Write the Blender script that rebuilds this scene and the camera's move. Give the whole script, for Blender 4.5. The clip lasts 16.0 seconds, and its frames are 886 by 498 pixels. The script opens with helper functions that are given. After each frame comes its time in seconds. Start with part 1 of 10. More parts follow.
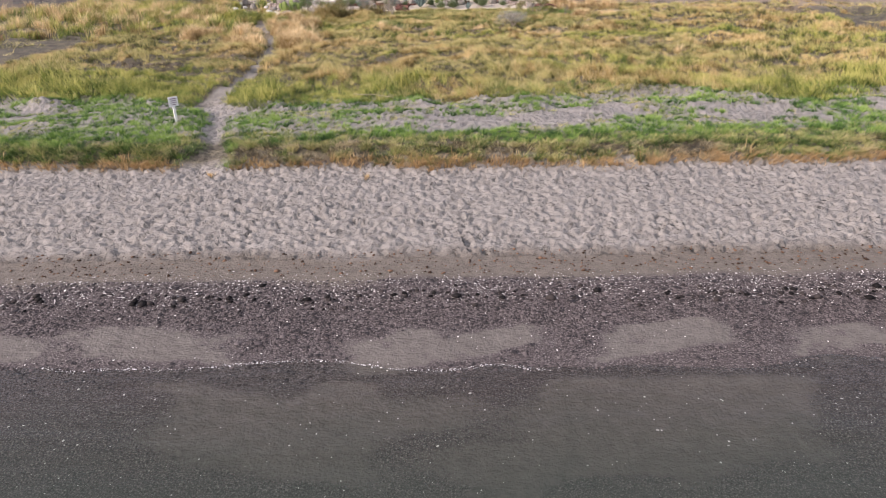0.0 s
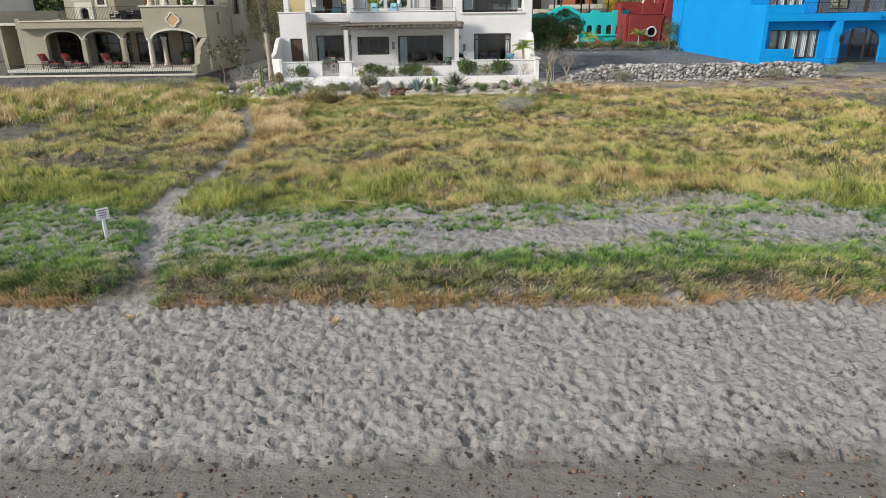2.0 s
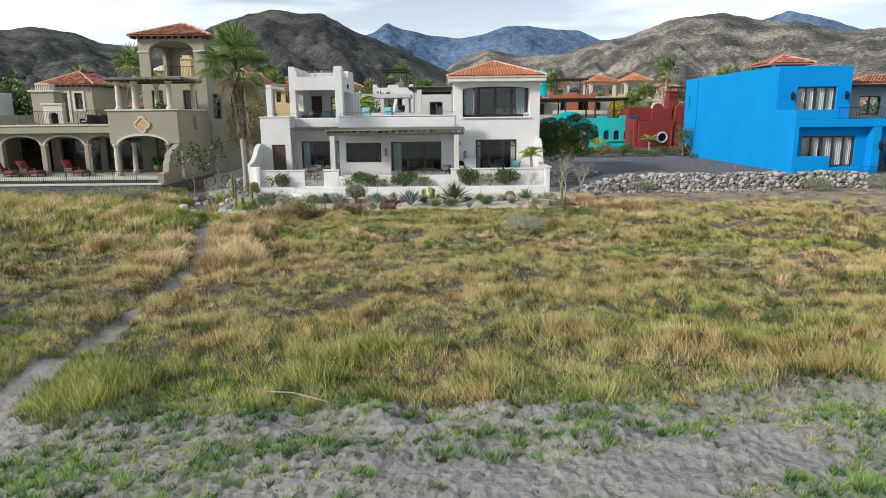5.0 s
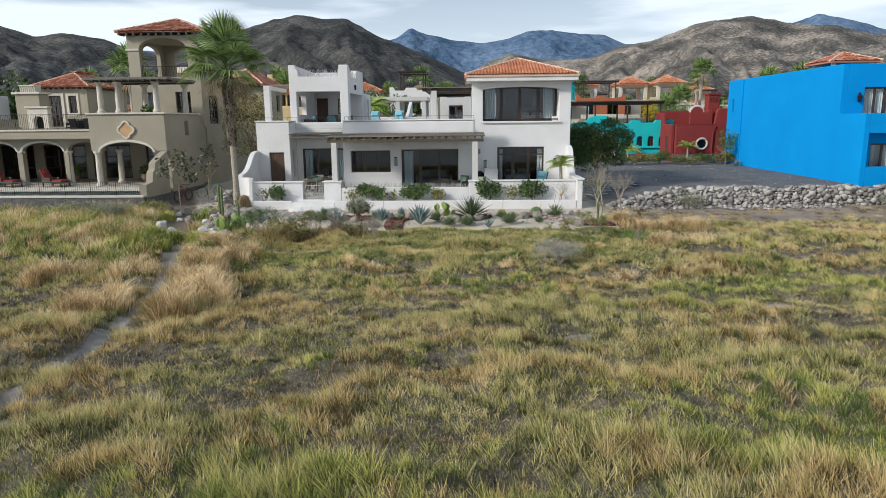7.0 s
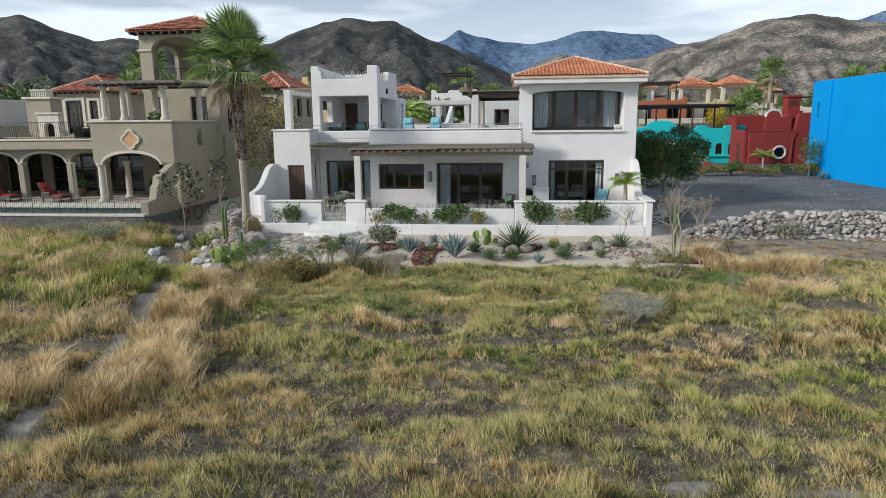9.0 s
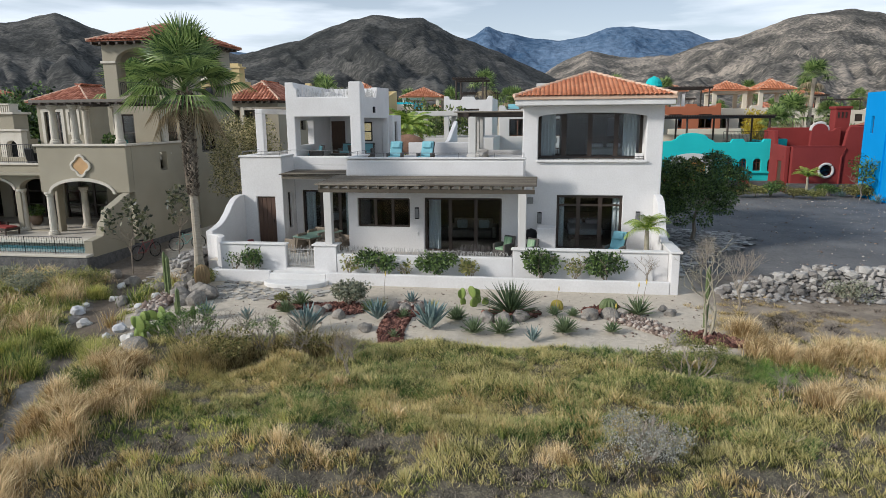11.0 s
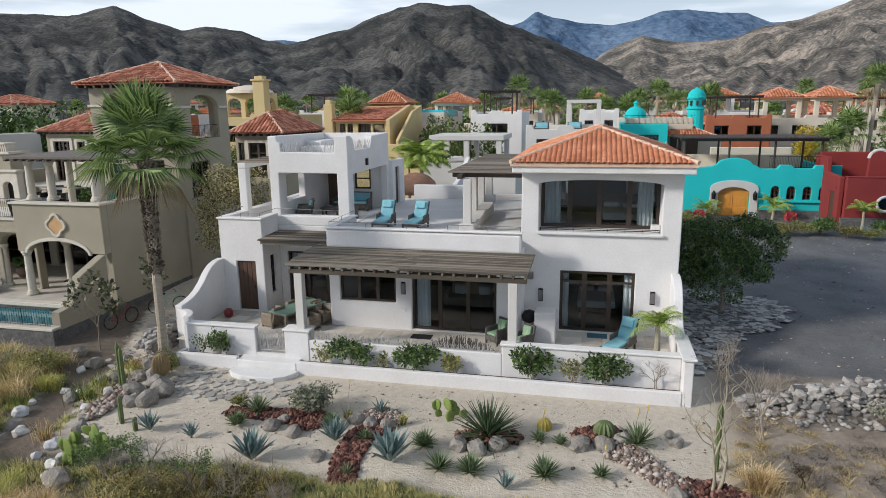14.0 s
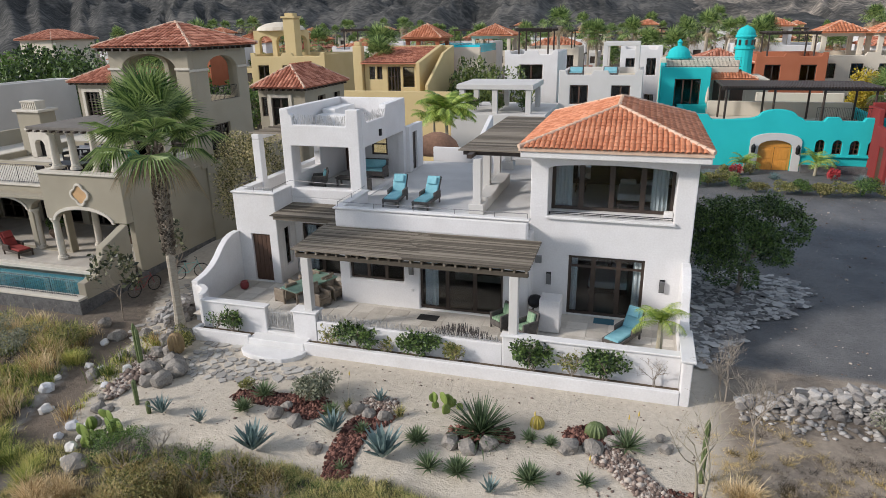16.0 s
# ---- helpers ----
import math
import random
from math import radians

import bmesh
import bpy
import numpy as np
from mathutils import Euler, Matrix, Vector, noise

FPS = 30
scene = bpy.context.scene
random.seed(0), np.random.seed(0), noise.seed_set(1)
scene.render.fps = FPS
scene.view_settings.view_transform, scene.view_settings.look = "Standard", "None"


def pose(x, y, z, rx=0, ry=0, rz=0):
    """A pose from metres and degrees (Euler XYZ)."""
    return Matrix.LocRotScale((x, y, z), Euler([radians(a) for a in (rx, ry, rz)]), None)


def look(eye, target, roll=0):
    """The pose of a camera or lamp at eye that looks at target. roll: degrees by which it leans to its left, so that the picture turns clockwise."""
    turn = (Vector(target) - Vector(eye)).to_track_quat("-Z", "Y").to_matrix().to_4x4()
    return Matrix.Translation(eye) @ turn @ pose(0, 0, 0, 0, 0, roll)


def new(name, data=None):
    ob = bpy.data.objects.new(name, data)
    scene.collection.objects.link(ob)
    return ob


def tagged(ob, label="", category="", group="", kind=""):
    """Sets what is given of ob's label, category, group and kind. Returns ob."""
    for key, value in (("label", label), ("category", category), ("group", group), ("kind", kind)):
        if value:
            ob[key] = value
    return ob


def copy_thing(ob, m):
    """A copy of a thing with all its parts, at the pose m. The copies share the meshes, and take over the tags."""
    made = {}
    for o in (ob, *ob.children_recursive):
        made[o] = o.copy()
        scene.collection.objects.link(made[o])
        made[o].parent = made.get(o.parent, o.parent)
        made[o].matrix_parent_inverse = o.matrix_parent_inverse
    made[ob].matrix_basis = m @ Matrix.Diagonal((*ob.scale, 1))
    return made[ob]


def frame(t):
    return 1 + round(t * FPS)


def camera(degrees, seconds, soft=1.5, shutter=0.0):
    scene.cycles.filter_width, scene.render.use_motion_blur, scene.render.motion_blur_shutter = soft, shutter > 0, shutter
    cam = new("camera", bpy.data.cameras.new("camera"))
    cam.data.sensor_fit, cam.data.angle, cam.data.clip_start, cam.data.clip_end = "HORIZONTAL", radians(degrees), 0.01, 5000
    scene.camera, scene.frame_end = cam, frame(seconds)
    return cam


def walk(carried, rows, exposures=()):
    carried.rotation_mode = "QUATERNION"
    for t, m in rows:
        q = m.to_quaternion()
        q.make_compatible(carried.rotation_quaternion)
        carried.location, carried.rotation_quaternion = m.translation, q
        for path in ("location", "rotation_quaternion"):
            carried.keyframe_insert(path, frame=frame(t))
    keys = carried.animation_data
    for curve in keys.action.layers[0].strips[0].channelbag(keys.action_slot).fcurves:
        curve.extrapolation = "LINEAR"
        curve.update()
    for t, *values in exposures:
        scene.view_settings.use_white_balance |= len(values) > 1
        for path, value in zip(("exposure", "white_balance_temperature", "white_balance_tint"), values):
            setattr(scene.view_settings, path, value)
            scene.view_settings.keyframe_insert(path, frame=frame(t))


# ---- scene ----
cam = camera(68.9, 16.0, 0.4)
PATH = [
    (0, (-0.118, 0.639, 6.654), (-0.129, 2.426, 5.756), -0.9),
    (0.5, (-0.122, 1.868, 6.622), (-0.127, 3.68, 5.774), -0.7),
    (1, (-0.076, 2.985, 6.59), (-0.081, 4.819, 5.793), -0.7),
    (1.5, (-0.009, 4.007, 6.589), (-0.017, 5.862, 5.841), -0.6),
    (2, (0.051, 5.063, 6.563), (0.042, 6.939, 5.868), -0.7),
    (2.5, (0.102, 6.118, 6.547), (0.091, 8.011, 5.903), -0.6),
    (3, (0.137, 7.21, 6.53), (0.125, 9.121, 5.939), -0.7),
    (3.5, (0.154, 8.291, 6.518), (0.144, 10.218, 5.979), -0.6),
    (4, (0.157, 9.379, 6.508), (0.149, 11.321, 6.03), -0.6),
    (4.5, (0.193, 10.51, 6.479), (0.185, 12.466, 6.063), -0.6),
    (7, (0.582, 16.773, 6.426), (0.503, 18.733, 6.037), -0.6),
    (7.5, (0.555, 18.039, 6.453), (0.441, 19.998, 6.066), -0.6),
    (8, (0.496, 19.326, 6.531), (0.349, 21.283, 6.144), -0.6),
    (8.5, (0.527, 20.741, 6.652), (0.343, 22.695, 6.266), -0.6),
    (9, (0.588, 22.208, 6.787), (0.37, 24.159, 6.404), -0.6),
    (11.5, (1.981, 28.45, 8.485), (1.659, 30.384, 8.092), -0.5),
    (12, (2.253, 29.276, 8.894), (1.905, 31.206, 8.503), -0.6),
    (12.5, (2.509, 29.957, 9.333), (2.146, 31.885, 8.945), -0.6),
    (13, (2.769, 30.503, 9.867), (2.389, 32.428, 9.479), -0.6),
    (13.5, (3.044, 30.96, 10.42), (2.632, 32.878, 10.03), -0.7),
    (14, (3.314, 31.307, 10.986), (2.875, 33.211, 10.557), -0.7),
    (14.5, (3.614, 31.611, 11.518), (3.146, 33.495, 11.039), -0.8),
    (15, (3.905, 31.853, 12.056), (3.407, 33.714, 11.52), -0.9),
    (15.5, (4.171, 32.082, 12.56), (3.646, 33.918, 11.967), -0.9),
    (16, (4.475, 32.321, 13.077), (3.921, 34.129, 12.424), -1.0),
]
EXPOSURES = [(0.0, 0.54, 6700, 26), (0.6, 0.46, 6600, 21), (1.5, 0.33, 6450, 13), (3.0, 0.28, 6400, 10), (8.0, 0.02, 6100, 11), (14.0, 0.0, 6150, 13), (16.0, 0.10, 6200, 15)]
walk(cam, [(t, look(eye, target, roll)) for t, eye, target, roll in PATH], EXPOSURES)

# ---- daylight: weak low sun through thin cloud, bright sky ----
SUN_FROM = Vector((-2.2, -1.3, 1.35))
world = bpy.data.worlds.new("world")
scene.world = world
world.use_nodes = True
wn, wl = world.node_tree.nodes, world.node_tree.links
wn.clear()
w_out = wn.new("ShaderNodeOutputWorld")
w_bg = wn.new("ShaderNodeBackground")
w_sky = wn.new("ShaderNodeTexSky")
w_sky.sky_type = "NISHITA"
w_sky.sun_disc = False
w_sky.sun_elevation = radians(28)
w_sky.sun_rotation = math.atan2(SUN_FROM.x, SUN_FROM.y)
w_sky.dust_density = 0.4
w_co = wn.new("ShaderNodeTexCoord")
w_map = wn.new("ShaderNodeMapping")
w_map.inputs["Scale"].default_value = (1.0, 1.0, 7.0)
w_noise = wn.new("ShaderNodeTexNoise")
w_noise.inputs["Scale"].default_value = 2.6
w_noise.inputs["Detail"].default_value = 6
w_ramp = wn.new("ShaderNodeValToRGB")
w_ramp.color_ramp.elements[0].position = 0.44
w_ramp.color_ramp.elements[1].position = 0.66
w_ramp.color_ramp.elements[0].color = (0.12, 0.12, 0.12, 1)
w_mix = wn.new("ShaderNodeMix")
w_mix.data_type = "RGBA"
w_mix.inputs["B"].default_value = (10.6, 11.4, 11.9, 1)
wl.new(w_co.outputs["Generated"], w_map.inputs["Vector"])
wl.new(w_map.outputs["Vector"], w_noise.inputs["Vector"])
wl.new(w_noise.outputs["Fac"], w_ramp.inputs["Fac"])
w_sep = wn.new("ShaderNodeSeparateXYZ")  # thin cloud thickens and whitens towards the horizon all round
wl.new(w_co.outputs["Generated"], w_sep.inputs[0])
w_haze = wn.new("ShaderNodeMapRange")
w_haze.inputs[1].default_value, w_haze.inputs[2].default_value, w_haze.inputs[3].default_value, w_haze.inputs[4].default_value = 0.02, 0.30, 0.62, 0.0
wl.new(w_sep.outputs["Z"], w_haze.inputs[0])
w_add = wn.new("ShaderNodeMath")
w_add.operation, w_add.use_clamp = "ADD", True
wl.new(w_ramp.outputs["Color"], w_add.inputs[0])
wl.new(w_haze.outputs[0], w_add.inputs[1])
wl.new(w_add.outputs[0], w_mix.inputs["Factor"])
wl.new(w_sky.outputs["Color"], w_mix.inputs["A"])
wl.new(w_mix.outputs["Result"], w_bg.inputs["Color"])
wl.new(w_bg.outputs["Background"], w_out.inputs["Surface"])
w_bg.inputs["Strength"].default_value = 0.085
sun = new("sun", bpy.data.lights.new("sun", "SUN"))
sun.data.energy = 3.4
sun.data.angle = radians(8)
sun.data.color = (1.0, 0.93, 0.82)
sun.matrix_world = look(SUN_FROM * 50, (0, 0, 0))


# ---- materials ----
def mat(name, a, b, scale=3.0, rough=0.8, bump=0.2, fine=40.0, metal=0.0, island=0.0, per_object=0.0, dist=0.02, stretch=(1, 1, 1), c=None, leafy=0.0, tone=0.0, tight=0.2):
    """A surface that varies between the colours a and b on two scales, with fine relief; island, per_object: how much pieces differ."""
    m = bpy.data.materials.new(name)
    m.use_nodes = True
    n, l = m.node_tree.nodes, m.node_tree.links
    p = n["Principled BSDF"]
    p.inputs["Roughness"].default_value = rough
    p.inputs["Metallic"].default_value = metal
    p.inputs["Specular IOR Level"].default_value = 0.2 if rough >= 0.8 else 0.5
    geo = n.new("ShaderNodeNewGeometry")
    mp = n.new("ShaderNodeMapping")
    mp.inputs["Scale"].default_value = stretch
    l.new(geo.outputs["Position"], mp.inputs["Vector"])
    big, small = n.new("ShaderNodeTexNoise"), n.new("ShaderNodeTexNoise")
    big.inputs["Scale"].default_value, big.inputs["Detail"].default_value = scale, 5
    small.inputs["Scale"].default_value, small.inputs["Detail"].default_value = fine, 4
    for q in (big, small):
        l.new(mp.outputs["Vector"], q.inputs["Vector"])
    add = n.new("ShaderNodeMath")
    add.operation = "MULTIPLY_ADD"
    add.inputs[1].default_value = 0.45
    l.new(small.outputs["Fac"], add.inputs[0])
    half = n.new("ShaderNodeMath")
    half.operation = "MULTIPLY"
    half.inputs[1].default_value = 0.55
    l.new(big.outputs["Fac"], half.inputs[0])
    l.new(half.outputs[0], add.inputs[2])
    fac = add.outputs[0]
    if tone:
        island, per_object = tone, 0
    if island or per_object:
        rnd = n.new("ShaderNodeMath")
        rnd.operation = "MULTIPLY_ADD"
        rnd.inputs[1].default_value = island or per_object
        if tone:
            at = n.new("ShaderNodeAttribute")
            at.attribute_name = "tone"
            l.new(at.outputs["Fac"], rnd.inputs[0])
        elif island:
            l.new(geo.outputs["Random Per Island"], rnd.inputs[0])
        else:
            info = n.new("ShaderNodeObjectInfo")
            l.new(info.outputs["Random"], rnd.inputs[0])
        off = n.new("ShaderNodeMath")
        off.operation = "SUBTRACT"
        off.inputs[1].default_value = (island or per_object) / 2
        l.new(fac, off.inputs[0])
        l.new(off.outputs[0], rnd.inputs[2])
        fac = rnd.outputs[0]
    ramp = n.new("ShaderNodeValToRGB")
    e = ramp.color_ramp.elements
    e[0].position, e[1].position = 0.5 - tight, 0.5 + tight
    e[0].color, e[1].color = (*a, 1), (*b, 1)
    if c:
        e.new(0.5).color = (*c, 1)
    l.new(fac, ramp.inputs["Fac"])
    l.new(ramp.outputs["Color"], p.inputs["Base Color"])
    if bump:
        bp = n.new("ShaderNodeBump")
        bp.inputs["Strength"].default_value, bp.inputs["Distance"].default_value = bump, dist
        l.new(small.outputs["Fac"], bp.inputs["Height"])
        l.new(bp.outputs["Normal"], p.inputs["Normal"])
    if leafy:
        tl, mx = n.new("ShaderNodeBsdfTranslucent"), n.new("ShaderNodeMixShader")
        mx.inputs[0].default_value = leafy
        l.new(ramp.outputs["Color"], tl.inputs["Color"])
        l.new(p.outputs[0], mx.inputs[1])
        l.new(tl.outputs[0], mx.inputs[2])
        l.new(mx.outputs[0], n["Material Output"].inputs["Surface"])
    return m


def shade(c, k):
    return tuple(v * k for v in c)


def plain(name, col, rough=0.6, metal=0.0, vary=0.15, scale=4.0, fine=60.0, bump=0.1):
    return mat(name, shade(col, 1 - vary), shade(col, 1 + vary), scale, rough, bump, fine, metal)


def glass_mat(name, tint, gloss=1.0, rough=0.02):
    m = bpy.data.materials.new(name)
    m.use_nodes = True
    n, l = m.node_tree.nodes, m.node_tree.links
    n.remove(n["Principled BSDF"])
    tr, gl, fr, mx = n.new("ShaderNodeBsdfTransparent"), n.new("ShaderNodeBsdfGlossy"), n.new("ShaderNodeFresnel"), n.new("ShaderNodeMixShader")
    tr.inputs["Color"].default_value = (*tint, 1)
    gl.inputs["Roughness"].default_value = rough
    fr.inputs["IOR"].default_value = 1.5
    l.new(fr.outputs[0], mx.inputs[0])
    l.new(tr.outputs[0], mx.inputs[1])
    l.new(gl.outputs[0], mx.inputs[2])
    l.new(mx.outputs[0], n["Material Output"].inputs["Surface"])
    return m


WHITE = mat("white_stucco", (0.63, 0.615, 0.60), (0.76, 0.75, 0.74), 0.9, 0.9, 0.22, 16.0, dist=0.02)
WHITE_CAP = mat("white_stucco_cap", (0.62, 0.61, 0.59), (0.78, 0.77, 0.75), 1.5, 0.9, 0.25, 30.0)
TAN = mat("tan_stucco", (0.295, 0.265, 0.20), (0.385, 0.348, 0.268), 0.6, 0.9, 0.3, 30.0)
TAN_LIGHT = mat("tan_stone_trim", (0.50, 0.46, 0.38), (0.64, 0.60, 0.52), 3.0, 0.85, 0.3, 40.0)
BLUE = mat("blue_stucco", (0.003, 0.235, 0.60), (0.005, 0.29, 0.69), 0.4, 0.95, 0.2, 30.0)
TEAL = mat("teal_stucco", (0.02, 0.42, 0.43), (0.03, 0.53, 0.53), 0.5, 0.85, 0.2, 30.0)
RED = mat("red_stucco", (0.19, 0.03, 0.028), (0.265, 0.045, 0.04), 0.5, 0.85, 0.2, 30.0)
YELLOW = mat("yellow_stucco", (0.54, 0.42, 0.21), (0.62, 0.50, 0.27), 0.5, 0.85, 0.2, 30.0)
TERRA_WALL = mat("terracotta_stucco", (0.33, 0.11, 0.055), (0.42, 0.15, 0.08), 0.5, 0.85, 0.2, 30.0)
CREAM = mat("cream_stucco", (0.56, 0.50, 0.40), (0.68, 0.62, 0.51), 0.5, 0.85, 0.2, 30.0)
GREYWALL = mat("grey_white_stucco", (0.50, 0.49, 0.46), (0.62, 0.60, 0.57), 0.5, 0.85, 0.2, 30.0)
TILE = mat("clay_roof_tile", (0.42, 0.14, 0.06), (0.68, 0.31, 0.17), 1.2, 0.75, 0.25, 60.0, per_object=0.22, c=(0.58, 0.22, 0.105))
TILE_FAR = mat("clay_roof_tiles_joined", (0.42, 0.14, 0.06), (0.66, 0.29, 0.16), 1.2, 0.75, 0.25, 60.0, island=0.5, c=(0.55, 0.20, 0.09))
TILE_RED = mat("red_clay_roof_tiles", (0.29, 0.09, 0.045), (0.58, 0.25, 0.155), 1.2, 0.75, 0.25, 60.0, island=0.6, c=(0.43, 0.155, 0.085))
MORTAR = mat("pale_ridge_mortar", (0.55, 0.36, 0.25), (0.72, 0.55, 0.42), 3.0, 0.85, 0.3, 50.0)
DECKWOOD = mat("weathered_wood", (0.085, 0.072, 0.055), (0.27, 0.235, 0.185), 1.0, 0.85, 0.3, 60.0, per_object=0.5, stretch=(0.3, 4, 4))
DARKWOOD = mat("dark_stained_wood", (0.025, 0.017, 0.012), (0.06, 0.04, 0.028), 4.0, 0.5, 0.2, 80.0)
DOORWOOD = mat("brown_door_wood", (0.06, 0.032, 0.02), (0.12, 0.065, 0.04), 4.0, 0.5, 0.25, 60.0, stretch=(4, 4, 0.5))
ORANGEWOOD = mat("varnished_orange_wood", (0.55, 0.22, 0.03), (0.72, 0.33, 0.06), 4.0, 0.4, 0.2, 60.0, stretch=(4, 4, 0.5))
IRON = plain("black_iron", (0.02, 0.02, 0.022), 0.5, 0.6)
GREYMETAL = plain("grey_metal", (0.25, 0.25, 0.25), 0.4, 0.7)
GLASS = glass_mat("window_glass", (0.80, 0.83, 0.84))
CURTAIN = mat("pale_curtain", (0.74, 0.79, 0.80), (0.88, 0.91, 0.91), 3.0, 0.9, 0.2, 20.0, stretch=(6, 6, 0.4))
PAVER = mat("travertine_paving", (0.43, 0.395, 0.34), (0.66, 0.62, 0.55), 1.5, 0.8, 0.2, 25.0, per_object=0.4)
FLOORCONC = mat("polished_terrace_floor", (0.48, 0.47, 0.45), (0.64, 0.63, 0.61), 0.8, 0.6, 0.1, 25.0)
# wall colour set dark to stand for the shade inside the unlit rooms
ROOM = plain("room_plaster_darkened", (0.09, 0.075, 0.06), 0.9)
ROOMFLOOR = plain("room_tiles", (0.22, 0.17, 0.12), 0.5)
STONE = mat("grey_field_stone", (0.20, 0.185, 0.17), (0.46, 0.44, 0.41), 2.0, 0.9, 0.5, 25.0, per_object=0.5, c=(0.33, 0.31, 0.285))
STONE_JOINED = mat("grey_field_stones", (0.18, 0.165, 0.15), (0.46, 0.44, 0.41), 2.0, 0.9, 0.5, 25.0, island=0.5, c=(0.31, 0.29, 0.265))
DARKSTONE = mat("dark_base_stone", (0.07, 0.07, 0.07), (0.19, 0.185, 0.18), 4.0, 0.9, 0.8, 14.0, dist=0.06)
LAVA = mat("red_lava_gravel", (0.065, 0.032, 0.027), (0.26, 0.135, 0.105), 4.0, 0.95, 0.5, 40.0, island=0.7, c=(0.135, 0.06, 0.045))
GRAVEL = mat("mixed_gravel", (0.16, 0.12, 0.10), (0.50, 0.44, 0.38), 4.0, 0.9, 0.4, 40.0, island=0.7, c=(0.28, 0.21, 0.17))
SLATE = mat("grey_slate_chips", (0.16, 0.155, 0.15), (0.50, 0.49, 0.465), 4.0, 0.8, 0.3, 30.0, island=0.7)

# ---- helpers ----
rng = np.random.default_rng(7)


def link(name, bm_or_mesh, material, parent=None, label="", smooth=False):
    if isinstance(bm_or_mesh, bmesh.types.BMesh):
        me = bpy.data.meshes.new(name)
        bmesh.ops.recalc_face_normals(bm_or_mesh, faces=bm_or_mesh.faces)
        bm_or_mesh.to_mesh(me)
        bm_or_mesh.free()
    else:
        me = bm_or_mesh
    if material is not None and not me.materials:
        me.materials.append(material)
    if smooth:
        me.polygons.foreach_set("use_smooth", np.ones(len(me.polygons), dtype=bool))
    ob = new(name, me)
    if parent is not None:
        ob.parent = parent
    if label:
        ob["label"] = label
    return ob


def part(name, bm, material, parent, label="", smooth=False, bevel=0.0):
    if isinstance(bm, list):
        return [part(name, b, material, parent, label, smooth, bevel) for b in bm][0]
    ob = link(name, bm, material, parent, label, smooth)
    if bevel:
        md = ob.modifiers.new("bevel", "BEVEL")
        md.width, md.segments, md.limit_method, md.angle_limit = bevel, 2, "ANGLE", radians(40)
    return ob


def thing(name, label, category, group="", kind="", at=(0, 0, 0), rz=0):
    ob = new(name)
    ob.matrix_basis = pose(*at, 0, 0, rz)
    return tagged(ob, label, category, group, kind)


def box(bm, x0, x1, y0, y1, z0, z1):
    v = [bm.verts.new(p) for p in ((x0, y0, z0), (x1, y0, z0), (x1, y1, z0), (x0, y1, z0), (x0, y0, z1), (x1, y0, z1), (x1, y1, z1), (x0, y1, z1))]
    for f in ((0, 3, 2, 1), (4, 5, 6, 7), (0, 1, 5, 4), (1, 2, 6, 5), (2, 3, 7, 6), (3, 0, 4, 7)):
        bm.faces.new([v[i] for i in f])
    return bm


def joined(*bs):
    """Boxes that make one part together."""
    bm = bmesh.new()
    for b in bs:
        box(bm, *b)
    return bm


def boxes(*bs):
    """One box, or a list of boxes that part() makes into parts of their own."""
    return joined(bs[0]) if len(bs) == 1 else [joined(b) for b in bs]


def tube(bm, pts, radii, sides=6, cap=True):
    """A tapered round bar along pts."""
    rings = []
    pts = [Vector(p) for p in pts]
    for i, p in enumerate(pts):
        d = (pts[min(i + 1, len(pts) - 1)] - pts[max(i - 1, 0)]).normalized()
        u = d.orthogonal().normalized() if abs(d.z) < 0.99 else Vector((1, 0, 0))
        w = d.cross(u)
        r = radii[i] if hasattr(radii, "__len__") else radii
        rings.append([bm.verts.new(p + r * (math.cos(a) * u + math.sin(a) * w)) for a in (2 * math.pi * k / sides for k in range(sides))])
    for a, b in zip(rings, rings[1:]):
        for k in range(sides):
            bm.faces.new((a[k], a[(k + 1) % sides], b[(k + 1) % sides], b[k]))
    if cap:
        bm.faces.new(rings[0][::-1])
        bm.faces.new(rings[-1])
    return bm


def lathe(bm, profile, sides=12, at=(0, 0, 0)):
    """A turned form from (radius, height) pairs."""
    rings = [[bm.verts.new((at[0] + r * math.cos(a), at[1] + r * math.sin(a), at[2] + z)) for a in (2 * math.pi * k / sides for k in range(sides))] for r, z in profile]
    for a, b in zip(rings, rings[1:]):
        for k in range(sides):
            bm.faces.new((a[k], a[(k + 1) % sides], b[(k + 1) % sides], b[k]))
    bm.faces.new(rings[0][::-1])
    bm.faces.new(rings[-1])
    return bm


def sheet(outline, holes, axis, plane, thick):
    """A slab with openings: outline and holes in (along, height), standing across y or x at plane, thick deep."""
    bm = bmesh.new()

    def put(a, z, d):
        return (a, plane + d, z) if axis == "y" else (plane + d, a, z) if axis == "x" else (a, z, plane + d)
    edges = []
    for loop in (outline, *holes):
        vs = [bm.verts.new(put(a, z, 0)) for a, z in loop]
        edges += [bm.edges.new((vs[i], vs[(i + 1) % len(vs)])) for i in range(len(vs))]
    bmesh.ops.triangle_fill(bm, edges=edges, use_beauty=True)
    got = bmesh.ops.extrude_face_region(bm, geom=bm.faces[:])
    move = Vector(put(0, 0, thick)) - Vector(put(0, 0, 0))
    bmesh.ops.translate(bm, verts=[g for g in got["geom"] if isinstance(g, bmesh.types.BMVert)], vec=move)
    return bm


def rect(a0, a1, z0, z1):
    return [(a0, z0), (a1, z0), (a1, z1), (a0, z1)]


